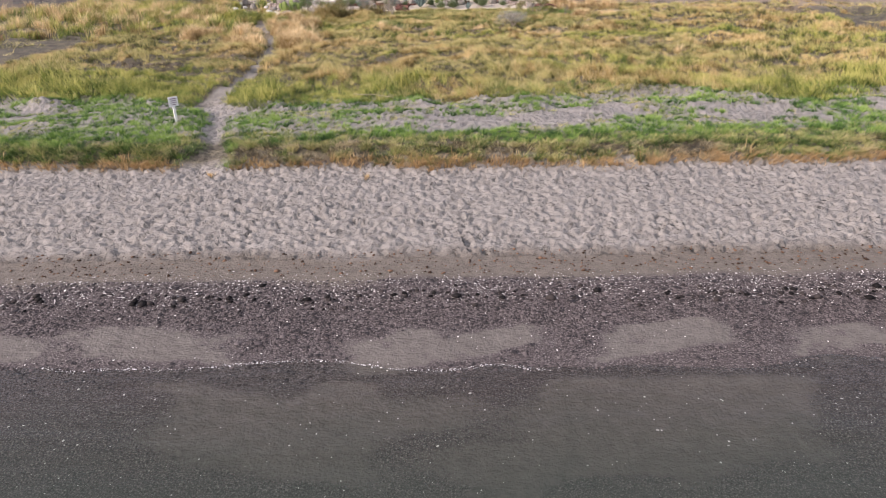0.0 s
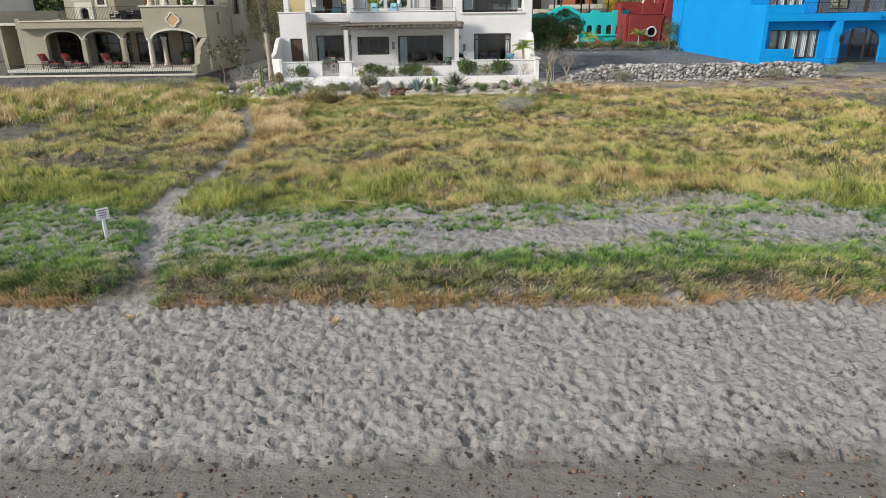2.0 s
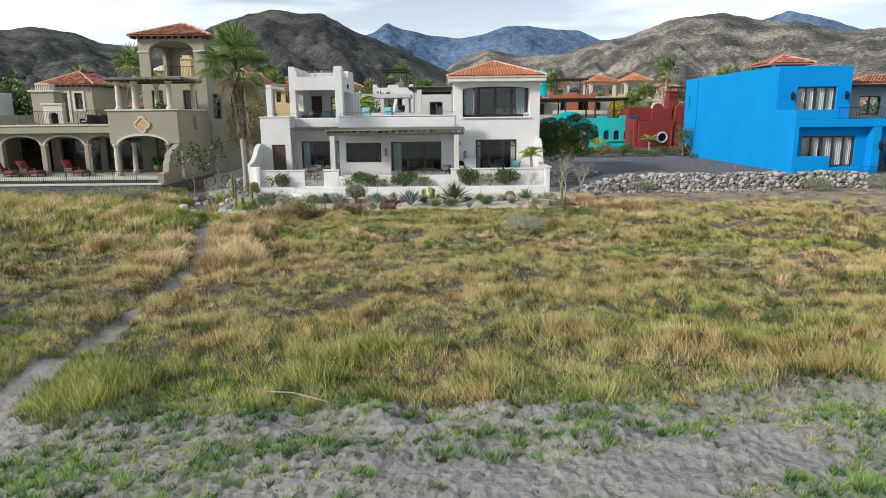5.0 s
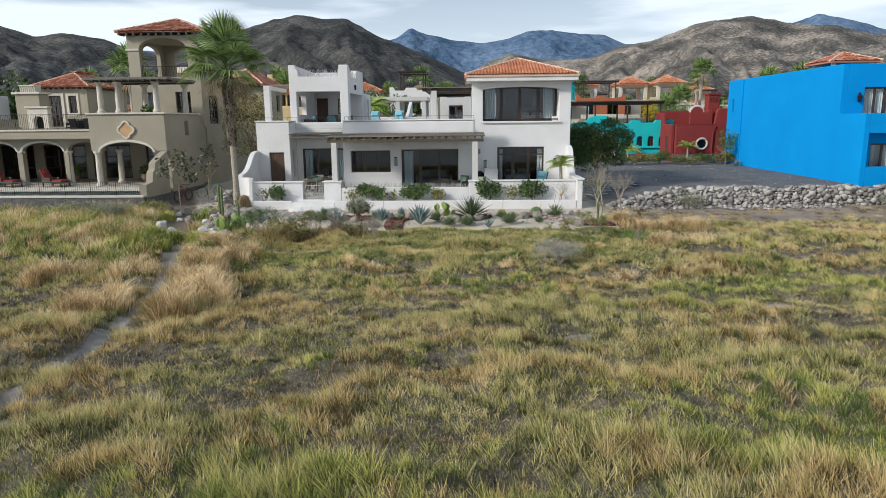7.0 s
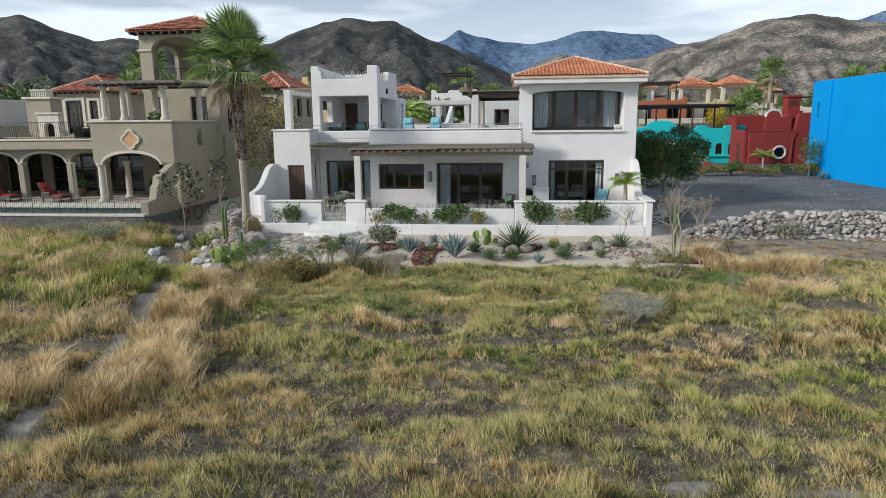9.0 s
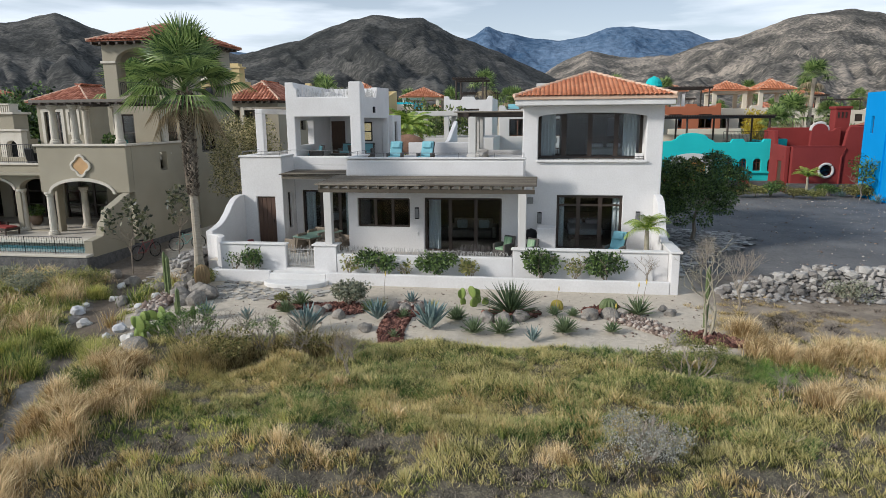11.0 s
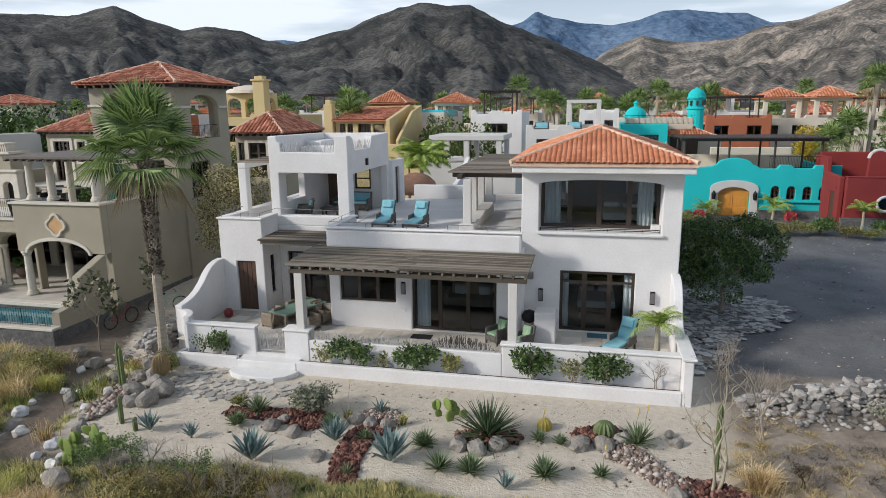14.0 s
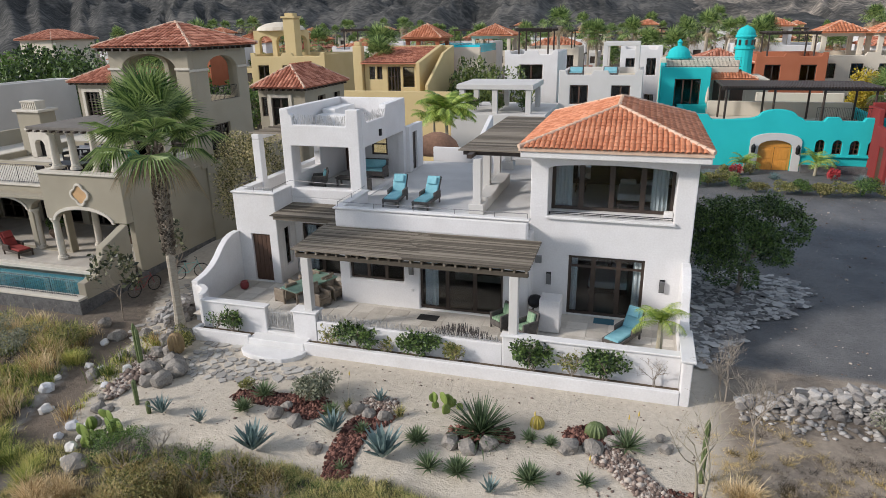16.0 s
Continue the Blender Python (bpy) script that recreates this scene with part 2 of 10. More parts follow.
def arch(a0, a1, z0, zs, zt, n=10):
    """An opening with a curved head: springing at zs, crown at zt."""
    mid, half = (a0 + a1) / 2, (a1 - a0) / 2
    return [(a0, z0), (a1, z0)] + [(mid + half * math.cos(math.pi * k / n), zs + (zt - zs) * math.sin(math.pi * k / n)) for k in range(n + 1)]


def raw(name, verts, faces, material, parent=None, label="", smooth=False):
    """A mesh from arrays, all faces with equally many corners."""
    verts, faces = np.asarray(verts, dtype=np.float32), np.asarray(faces, dtype=np.int32)
    me = bpy.data.meshes.new(name)
    me.vertices.add(len(verts))
    me.vertices.foreach_set("co", verts.ravel())
    k = faces.shape[1]
    me.loops.add(faces.size)
    me.loops.foreach_set("vertex_index", faces.ravel())
    me.polygons.add(len(faces))
    me.polygons.foreach_set("loop_start", np.arange(0, faces.size, k, dtype=np.int32))
    me.polygons.foreach_set("loop_total", np.full(len(faces), k, dtype=np.int32))
    me.update(calc_edges=True)
    return link(name, me, material, parent, label, smooth)


def lattice(x, y, seed):
    """Smooth random heights in 0..1 on a plane, one unit apart."""
    xi, yi = np.floor(x).astype(np.int64), np.floor(y).astype(np.int64)
    fx, fy = x - xi, y - yi
    fx, fy = fx * fx * (3 - 2 * fx), fy * fy * (3 - 2 * fy)

    def h(a, b):
        n = (a * 374761393 + b * 668265263 + seed * 974711) & 0x7FFFFFFF
        n = ((n ^ (n >> 13)) * 1274126177) & 0x7FFFFFFF
        return ((n ^ (n >> 16)) & 0xFFFF) / 65535.0
    return (h(xi, yi) * (1 - fx) + h(xi + 1, yi) * fx) * (1 - fy) + (h(xi, yi + 1) * (1 - fx) + h(xi + 1, yi + 1) * fx) * fy


def fractal(x, y, seed, octaves=4, gain=0.5):
    s, a, t = 0.0, 1.0, 0.0
    for o in range(octaves):
        s, t = s + a * lattice(x * 2 ** o + 17.3 * o, y * 2 ** o - 9.1 * o, seed + o), t + a
        a *= gain
    return s / t


# ---- ground: sea bed, beach, bank, meadow, garden, streets ----
GY = np.array([-4000, -200, -20, 4, 7.5, 9.5, 10.6, 11.6, 12.8, 16.8, 17.25, 17.9, 20, 23, 25.5, 28, 33, 38, 42, 45, 47, 51, 60, 90, 200, 4900])
GZ = np.array([-60, -12, -1.6, -0.62, -0.3, 0.0, 0.16, 0.42, 0.47, 0.74, 0.84, 1.12, 1.22, 1.42, 1.58, 1.62, 1.36, 1.2, 1.42, 1.6, 1.73, 1.80, 2.2, 2.25, 3.0, 8.0])


def trail_x(y):
    """The middle of the footpath that crosses the meadow."""
    return np.interp(y, [12, 17, 18.3, 19.6, 21.4, 22.6, 23.5, 24.5, 26.6, 29.7, 31, 32.7, 36.8, 40, 44, 45.6, 47.2, 48.3, 50, 52.4, 58], [-6.4, -6.65, -6.75, -7.05, -7.5, -8.15, -8.3, -8.25, -7.8, -7.98, -8.1, -8.5, -9.45, -10.6, -12.3, -13.0, -13.4, -14.0, -14.3, -14.6, -14.8])


def trail_w(y):
    """Half the footpath's width: it widens where it leaves the meadow and beside the garden."""
    return np.interp(y, [17, 19, 21, 22.3, 23.8, 25.2, 27, 38, 43, 46, 50], [0.42, 0.24, 0.28, 0.62, 0.60, 0.34, 0.24, 0.24, 0.60, 0.85, 0.85])


BARE = ((12.7, 28.8, 1.1, 0.35), (15.2, 30.0, 0.9, 0.28), (5.2, 31.0, 1.0, 0.36), (3.2, 31.2, 0.5, 0.24), (2.7, 29.5, 0.3, 0.2), (8.6, 33.4, 0.6, 0.22))


def bare_spot(x, y):
    """1 on the dry mud patches of the meadow, falling to 0 round them."""
    f = np.zeros(np.broadcast(x, y).shape)
    for a, b, rx, ry in BARE:
        f = np.maximum(f, np.exp(-((x - a) / rx) ** 2 - ((y - b) / ry) ** 2))
    return f


def ground_h(x, y):
    x, y = np.asarray(x, dtype=float), np.asarray(y, dtype=float)
    edge = 0.35 * (fractal(x * 0.45, 0 * x, 5, 3) - 0.5) * 2
    yy = np.where((y > 9) & (y < 24), y + edge, y)
    z = np.interp(yy, GY, GZ)
    meadow = np.clip((y - 19) / 4, 0, 1) * np.clip((47 - y) / 3, 0, 1)
    z = z + meadow * (0.34 * (fractal(x * 0.22, y * 0.35, 11, 3) - 0.5) + 0.62 * (fractal(x * 0.8, y * 1.25, 12, 2) - 0.5))
    path = np.exp(-((x - trail_x(y)) / (trail_w(y) + 0.15)) ** 2) * np.clip((y - 16.6) / 1.0, 0, 1) * np.clip((60 - y) / 2, 0, 1)
    z = z - 0.16 * path * np.clip((y - 15) / 3, 0, 1)
    return z


def spaced(*runs):
    out = []
    for a, b, step in runs:
        out += list(np.arange(a, b, step))
    return np.array(out)


gx = np.concatenate([-np.geomspace(4900, 46, 16), spaced((-45, -14, 0.7), (-14, 14, 0.085), (14, 46, 0.7)), np.geomspace(46, 4900, 16)])
gy = np.concatenate([[-4900, -1500, -400, -100, -30, -10, 0], spaced((2, 9, 0.3), (9, 18.2, 0.075), (18.2, 24, 0.085), (24, 36, 0.22), (36, 60, 0.55)), [60, 62, 65, 70, 80, 95, 120, 160, 230, 330, 500, 800, 1400, 2500, 4900]])
GX, GYY = np.meshgrid(gx, gy)
GH = ground_h(GX, GYY)


def footprints(count, x0, x1, y0, y1, depth, inside=None):
    """Press shallow tracks with a raised rim into the sand."""
    px, py = rng.uniform(x0, x1, count), rng.uniform(y0, y1, count)
    for x, y in zip(px, py):
        if inside is not None and not inside(x, y):
            continue
        a, ln, wd, dp = rng.uniform(0, math.pi), rng.uniform(0.065, 0.12), rng.uniform(0.038, 0.06), depth * rng.uniform(0.4, 1.2)
        i0, i1 = np.searchsorted(gx, (x - 0.4, x + 0.4))
        j0, j1 = np.searchsorted(gy, (y - 0.4, y + 0.4))
        dx, dy = GX[j0:j1, i0:i1] - x, GYY[j0:j1, i0:i1] - y
        u, v = dx * math.cos(a) + dy * math.sin(a), -dx * math.sin(a) + dy * math.cos(a)
        r = np.sqrt((u / ln) ** 2 + (v / wd) ** 2)
        GH[j0:j1, i0:i1] += dp * (-np.exp(-r ** 2) + 0.4 * np.exp(-((r - 1.55) / 0.45) ** 2))


footprints(20000, -14, 14, 12.6, 17.5, 0.05)
footprints(9000, -14, 14, 18.9, 23.6, 0.048)
NX, NY = len(gx), len(gy)
idx = np.arange(NX * NY).reshape(NY, NX)
quads = np.stack([idx[:-1, :-1], idx[:-1, 1:], idx[1:, 1:], idx[1:, :-1]], -1).reshape(-1, 4)


def ground_material():
    m = bpy.data.materials.new("ground")
    m.use_nodes = True
    n, l = m.node_tree.nodes, m.node_tree.links
    p = n["Principled BSDF"]
    geo, sep = n.new("ShaderNodeNewGeometry"), n.new("ShaderNodeSeparateXYZ")
    l.new(geo.outputs["Position"], sep.inputs[0])

    def tex(scale, detail=5, stretch=(1, 1, 1)):
        mp = n.new("ShaderNodeMapping")
        mp.inputs["Scale"].default_value = stretch
        l.new(geo.outputs["Position"], mp.inputs["Vector"])
        t = n.new("ShaderNodeTexNoise")
        t.inputs["Scale"].default_value, t.inputs["Detail"].default_value = scale, detail
        l.new(mp.outputs["Vector"], t.inputs["Vector"])
        return t.outputs["Fac"]

    def math_(op, a, b=None, c=None):
        q = n.new("ShaderNodeMath")
        q.operation = op
        for i, v in enumerate((a, b, c)):
            if v is None:
                continue
            if isinstance(v, (int, float)):
                q.inputs[i].default_value = v
            else:
                l.new(v, q.inputs[i])
        return q.outputs[0]

    def ramp(f, *stops):
        r = n.new("ShaderNodeValToRGB")
        e = r.color_ramp.elements
        while len(e) < len(stops):
            e.new(0.5)
        for q, (pos, col) in zip(e, stops):
            q.position, q.color = pos, (*col, 1)
        l.new(f, r.inputs["Fac"])
        return r.outputs["Color"]

    def step(f, lo, hi):
        q = n.new("ShaderNodeMapRange")
        q.clamp = True
        q.inputs[1].default_value, q.inputs[2].default_value = lo, hi
        l.new(f, q.inputs[0])
        return q.outputs[0]

    def mix(f, a, b):
        q = n.new("ShaderNodeMix")
        q.data_type = "RGBA"
        l.new(f, q.inputs["Factor"])
        l.new(a, q.inputs["A"])
        l.new(b, q.inputs["B"])
        return q.outputs["Result"]
    y = math_("MULTIPLY_ADD", tex(0.5, 4, (1, 0.4, 1)), 0.9, math_("SUBTRACT", sep.outputs["Y"], 0.45))
    grain = tex(70, 3)
    coarse = tex(5, 5)
    f1 = math_("MULTIPLY_ADD", grain, 0.4, math_("MULTIPLY", coarse, 0.6))
    sand = ramp(f1, (0.3, (0.218, 0.204, 0.186)), (0.7, (0.352, 0.331, 0.305)))
    wet = ramp(f1, (0.3, (0.112, 0.096, 0.079)), (0.7, (0.205, 0.178, 0.15)))
    damp = ramp(f1, (0.3, (0.11, 0.098, 0.088)), (0.7, (0.18, 0.162, 0.148)))
    pebble = ramp(tex(38, 6), (0.35, (0.04, 0.033, 0.034)), (0.55, (0.105, 0.088, 0.086)), (0.68, (0.26, 0.235, 0.225)))
    soil = ramp(math_("MULTIPLY_ADD", tex(26, 4), 0.6, math_("MULTIPLY", tex(3.5, 4), 0.4)), (0.36, (0.040, 0.035, 0.029)), (0.50, (0.10, 0.088, 0.064)), (0.66, (0.22, 0.19, 0.125)))
    shelf = ramp(f1, (0.3, (0.20, 0.188, 0.172)), (0.7, (0.345, 0.326, 0.302)))
    garden = ramp(f1, (0.3, (0.44, 0.385, 0.305)), (0.7, (0.60, 0.535, 0.44)))
    earth = ramp(f1, (0.3, (0.092, 0.073, 0.056)), (0.7, (0.19, 0.156, 0.118)))
    dirt = ramp(math_("MULTIPLY_ADD", tex(0.9, 5), 0.5, math_("MULTIPLY", f1, 0.5)), (0.34, (0.125, 0.10, 0.078)), (0.62, (0.34, 0.285, 0.22)))
    asphalt = ramp(math_("MULTIPLY_ADD", tex(0.6, 6), 0.35, math_("MULTIPLY_ADD", tex(24, 4), 0.4, math_("MULTIPLY", f1, 0.25))), (0.38, (0.072, 0.072, 0.073)), (0.62, (0.17, 0.168, 0.164)))
    marks = n.new("ShaderNodeAttribute")
    marks.attribute_name = "damp"
    col = mix(step(math_("MULTIPLY_ADD", tex(9, 4), 0.5, marks.outputs["Fac"]), 0.72, 0.95), pebble, damp)
    col = mix(step(y, 11.55, 11.85), col, wet)
    col = mix(step(y, 12.55, 13.1), col, sand)
    col = mix(step(y, 17.3, 17.7), col, soil)
    col = mix(step(y, 18.7, 19.3), col, shelf)
    col = mix(step(y, 22.6, 23.6), col, soil)
    col = mix(step(y, 45.0, 45.5), col, garden)
    right = step(math_("MULTIPLY_ADD", coarse, 0.8, sep.outputs["X"]), 7.4, 8.2)
    slant = math_("MULTIPLY_ADD", sep.outputs["Y"], 0.42, math_("MULTIPLY_ADD", coarse, 0.6, sep.outputs["X"]))  # across the dirt track that leads to the villa's side
    left = step(slant, 7.75, 7.35)
    ledge = math_("MULTIPLY", step(slant, 6.65, 6.45), math_("MULTIPLY", step(slant, 5.4, 5.7), step(sep.outputs["Y"], 49.2, 48.6)))
    back = step(y, 43.5, 45)
    col = mix(math_("MULTIPLY", left, back), col, earth)
    col = mix(math_("MULTIPLY", ledge, back), col, shelf)
    col = mix(math_("MULTIPLY", right, back), col, dirt)
    col = mix(math_("MULTIPLY", right, step(math_("MULTIPLY_ADD", coarse, 0.5, sep.outputs["Y"]), 53.9, 54.3)), col, asphalt)
    way_ = n.new("ShaderNodeAttribute")
    way_.attribute_name = "trail"
    tread = mix(step(sep.outputs["Y"], 41, 44), ramp(f1, (0.3, (0.155, 0.142, 0.126)), (0.7, (0.31, 0.29, 0.26))), ramp(f1, (0.3, (0.085, 0.064, 0.046)), (0.7, (0.17, 0.135, 0.10))))
    col = mix(step(math_("MULTIPLY_ADD", tex(6, 4), 0.5, way_.outputs["Fac"]), 0.6, 0.95), col, tread)
    town = step(sep.outputs["Y"], 90, 96)
    col = mix(town, col, earth)
    l.new(col, p.inputs["Base Color"])
    p.inputs["Roughness"].default_value = 0.9
    bp = n.new("ShaderNodeBump")
    bp.inputs["Strength"].default_value, bp.inputs["Distance"].default_value = 0.68, 0.035
    pits = n.new("ShaderNodeTexVoronoi")  # trampled hollows with soft ridges between
    pits.feature = "SMOOTH_F1"
    pits.inputs["Scale"].default_value, pits.inputs["Smoothness"].default_value = 6.4, 0.6
    bent = n.new("ShaderNodeMix")
    bent.data_type = "VECTOR"
    bent.inputs["Factor"].default_value = 0.06
    wobble = n.new("ShaderNodeTexNoise")
    wobble.inputs["Scale"].default_value = 3.5
    l.new(geo.outputs["Position"], wobble.inputs["Vector"])
    l.new(geo.outputs["Position"], bent.inputs["A"])
    l.new(wobble.outputs["Color"], bent.inputs["B"])
    l.new(bent.outputs["Result"], pits.inputs["Vector"])
    beach = math_("MULTIPLY", step(y, 12.4, 13.2), step(y, 24.2, 23.4))
    l.new(math_("MULTIPLY_ADD", math_("MULTIPLY", pits.outputs["Distance"], beach), 3.1, math_("ADD", math_("MULTIPLY_ADD", tex(7, 3, (1, 1.5, 1)), 1.6, math_("MULTIPLY", grain, 0.4)), tex(22, 4))), bp.inputs["Height"])
    l.new(bp.outputs["Normal"], p.inputs["Normal"])
    return m


def damp_patch(x, y):
    """Where smooth damp sand lies bare between the pebbles at the water's edge."""
    f = np.zeros(np.broadcast(x, y).shape)
    wob = 1.1 * (fractal(x * 0.9, y * 1.6, 35, 4, 0.6) - 0.5)
    for c, w in ((-13.5, 2.6), (-9.0, 1.9), (-5.6, 2.1), (-0.1, 2.0), (3.65, 1.2), (6.7, 1.2), (10.5, 1.9), (15, 1.9)):
        f = np.maximum(f, np.clip(1.5 - np.abs(x + 1.6 * wob - c) / w, 0, 1) * np.clip((0.62 - np.abs(y - 10.0 + 0.7 * wob - 0.2 * np.sin(x * 0.9 + c))) * 3, 0, 1))
    far = np.clip((fractal(x * 0.35, y * 0.6, 31, 3) - 0.5) * 6, 0, 1) * np.clip((9.4 - y) * 3, 0, 1) * 0.85
    crest = np.clip((fractal(x * 0.3, y * 0.2, 37, 3) - 0.6) * 8, 0, 1) * np.clip(1 - np.abs(y - 11.55) * 6, 0, 1)
    return np.maximum(np.maximum(f * (0.15 + 1.35 * fractal(x * 1.0, y * 2.2, 33, 4, 0.7)), far), crest)


ground = raw("ground", np.stack([GX, GYY, GH], -1).reshape(-1, 3), quads, ground_material(), smooth=True)
tagged(ground, "grey trampled beach sand, dry meadow soil and pale garden earth", "ground", kind="structure")
dm = ground.data.attributes.new("damp", "FLOAT", "POINT")
dm.data.foreach_set("value", damp_patch(GX, GYY).astype(np.float32).ravel())
tr_ = ground.data.attributes.new("trail", "FLOAT", "POINT")
tr_.data.foreach_set("value", np.maximum(np.exp(-((GX - trail_x(GYY)) / trail_w(GYY)) ** 2) * np.clip((GYY - 22) / 1.5, 0, 1) * np.clip((53 - GYY) / 2, 0, 1), bare_spot(GX, GYY)).astype(np.float32).ravel())


# ---- building kit ----
TILE_ME = {}


def tile_mesh(w, ln):
    """One barrel tile: a half round, wider at its lower end, laid along +y from its lower end."""
    key = (round(w, 3), round(ln, 3))
    if key not in TILE_ME:
        bm = bmesh.new()
        rows = []
        for y, r in ((0, w * 0.52), (ln, w * 0.43)):
            rows.append([bm.verts.new((r * math.cos(a), y, 0.75 * r * math.sin(a))) for a in (math.pi * k / 5 for k in range(6))])
            rows.append([bm.verts.new((0.86 * r * math.cos(a), y, 0.75 * 0.84 * r * math.sin(a))) for a in (math.pi * k / 5 for k in range(6))])
        o0, i0, o1, i1 = rows
        for k in range(5):
            bm.faces.new((o0[k], o0[k + 1], o1[k + 1], o1[k]))
            bm.faces.new((o0[k], i0[k], i0[k + 1], o0[k + 1]))
        me = bpy.data.meshes.new("roof_tile")
        bm.to_mesh(me)
        bm.free()
        TILE_ME[key] = me
    return TILE_ME[key]


def hip_roof(parent, x0, x1, y0, y1, z, rise, mats, w=0.24, ln=0.36, parts="", board=0.12, name="roof"):
    """A tiled hip roof over the eaves rectangle. parts: the sides whose tiles are single pieces; the rest is joined."""
    single, joined, base_mat = mats
    cx, cy = (x0 + x1) / 2, (y0 + y1) / 2
    inset = min(x1 - x0, y1 - y0) / 2
    a, b = (Vector((cx, y0 + inset, z + rise)), Vector((cx, y1 - inset, z + rise))) if y1 - y0 >= x1 - x0 else (Vector((x0 + inset, cy, z + rise)), Vector((x1 - inset, cy, z + rise)))
    c = [Vector((x0, y0, z)), Vector((x1, y0, z)), Vector((x1, y1, z)), Vector((x0, y1, z))]
    bm = bmesh.new()
    lo, up = [bm.verts.new(p - Vector((0, 0, board))) for p in c], [bm.verts.new(p) for p in c]
    if (b - a).length < 0.02:
        t = bm.verts.new(a)
        for k in range(4):
            bm.faces.new((up[k], up[(k + 1) % 4], t))
        sides = {"s": (c[0], c[1], a, a), "e": (c[1], c[2], a, a), "n": (c[2], c[3], a, a), "w": (c[3], c[0], a, a)}
    else:
        ta, tb = bm.verts.new(a), bm.verts.new(b)
        if y1 - y0 >= x1 - x0:
            faces = ((up[0], up[1], ta), (up[1], up[2], tb, ta), (up[2], up[3], tb), (up[3], up[0], ta, tb))
            sides = {"s": (c[0], c[1], a, a), "e": (c[1], c[2], b, a), "n": (c[2], c[3], b, b), "w": (c[3], c[0], a, b)}
        else:
            faces = ((up[0], up[1], tb, ta), (up[1], up[2], tb), (up[2], up[3], ta, tb), (up[3], up[0], ta))
            sides = {"s": (c[0], c[1], b, a), "e": (c[1], c[2], b, b), "n": (c[2], c[3], a, b), "w": (c[3], c[0], a, a)}
        for f in faces:
            bm.faces.new(f)
    for k in range(4):
        bm.faces.new((lo[k], lo[(k + 1) % 4], up[(k + 1) % 4], up[k]))
    bm.faces.new(lo[::-1])
    roof = part(name, bm, base_mat, parent)
    me = tile_mesh(w, ln)
    if not me.materials:
        me.materials.append(single)
    tv = np.array([v.co[:] for v in me.vertices])
    tf = np.array([p.vertices[:] for p in me.polygons])[::1 if parts else 2]
    vs, fs, count = [], [], 0
    for key, (p, q, r, s) in sides.items():
        u = (q - p).normalized()
        mid = (r + s) / 2
        v = mid - p - u * (mid - p).dot(u)
        slope = v.length
        v = v / slope
        nrm = u.cross(v)
        width = (q - p).length
        l_in, r_in = (s - p).dot(u), width - (r - p).dot(u)
        rows, cols = int(slope / (ln * 0.86)), int(width / (w * 0.99))
        for j in range(rows + 1):
            t = j * ln * 0.86
            g = min(1, (t + ln * 0.5) / slope)
            for i in range(cols + 1):
                s0 = (i + 0.5) * width / cols
                if s0 < l_in * g - 0.04 or s0 > width - r_in * g + 0.04 or s0 > width:
                    continue
                lift = 0.016 + rng.uniform(0, 0.012)
                o = p + u * (s0 + rng.uniform(-0.008, 0.008)) + v * (t - 0.05 + rng.uniform(-0.012, 0.012)) + nrm * lift
                m = Matrix(((u.x, v.x, nrm.x, o.x), (u.y, v.y, nrm.y, o.y), (u.z, v.z, nrm.z, o.z), (0, 0, 0, 1))) @ Matrix.Rotation(radians(-2.4), 4, "X")
                if key in parts and count < 300:
                    ob = new("roof_tile", me)
                    ob.parent = roof
                    ob.matrix_basis = m
                    count += 1
                else:
                    vs.append(tv @ np.array(m.to_3x3()).T + np.array(m.translation))
                    fs.append(tf + len(tv) * len(fs))
    if vs:
        ob = raw("joined_roof_tiles", np.concatenate(vs), np.concatenate(fs), joined, roof)
        ob["kind"] = "stuff"
    ends = [(c[0], a), (c[1], a if sides["s"][2] == a else b), (c[2], b), (c[3], b if y1 - y0 >= x1 - x0 else a)]
    bm = bmesh.new()
    for p, q in ends + ([(a, b)] if (b - a).length > 0.02 else []):
        n = max(2, int((q - p).length / (0.34 if parts else 0.34 * ln / 0.36)))
        for k in range(n):
            s0, s1 = p.lerp(q, k / n), p.lerp(q, (k + 1.12) / n)
            up_ = Vector((0, 0, 0.05))
            tube(bm, (s0 + up_ * 0.9, s1 + up_ * 0.7), (0.085, 0.065), 8 if parts else 5)
    part("ridge_cap", bm, MORTAR, roof, "pale clay ridge tiles set in mortar")["kind"] = "stuff"
    return roof


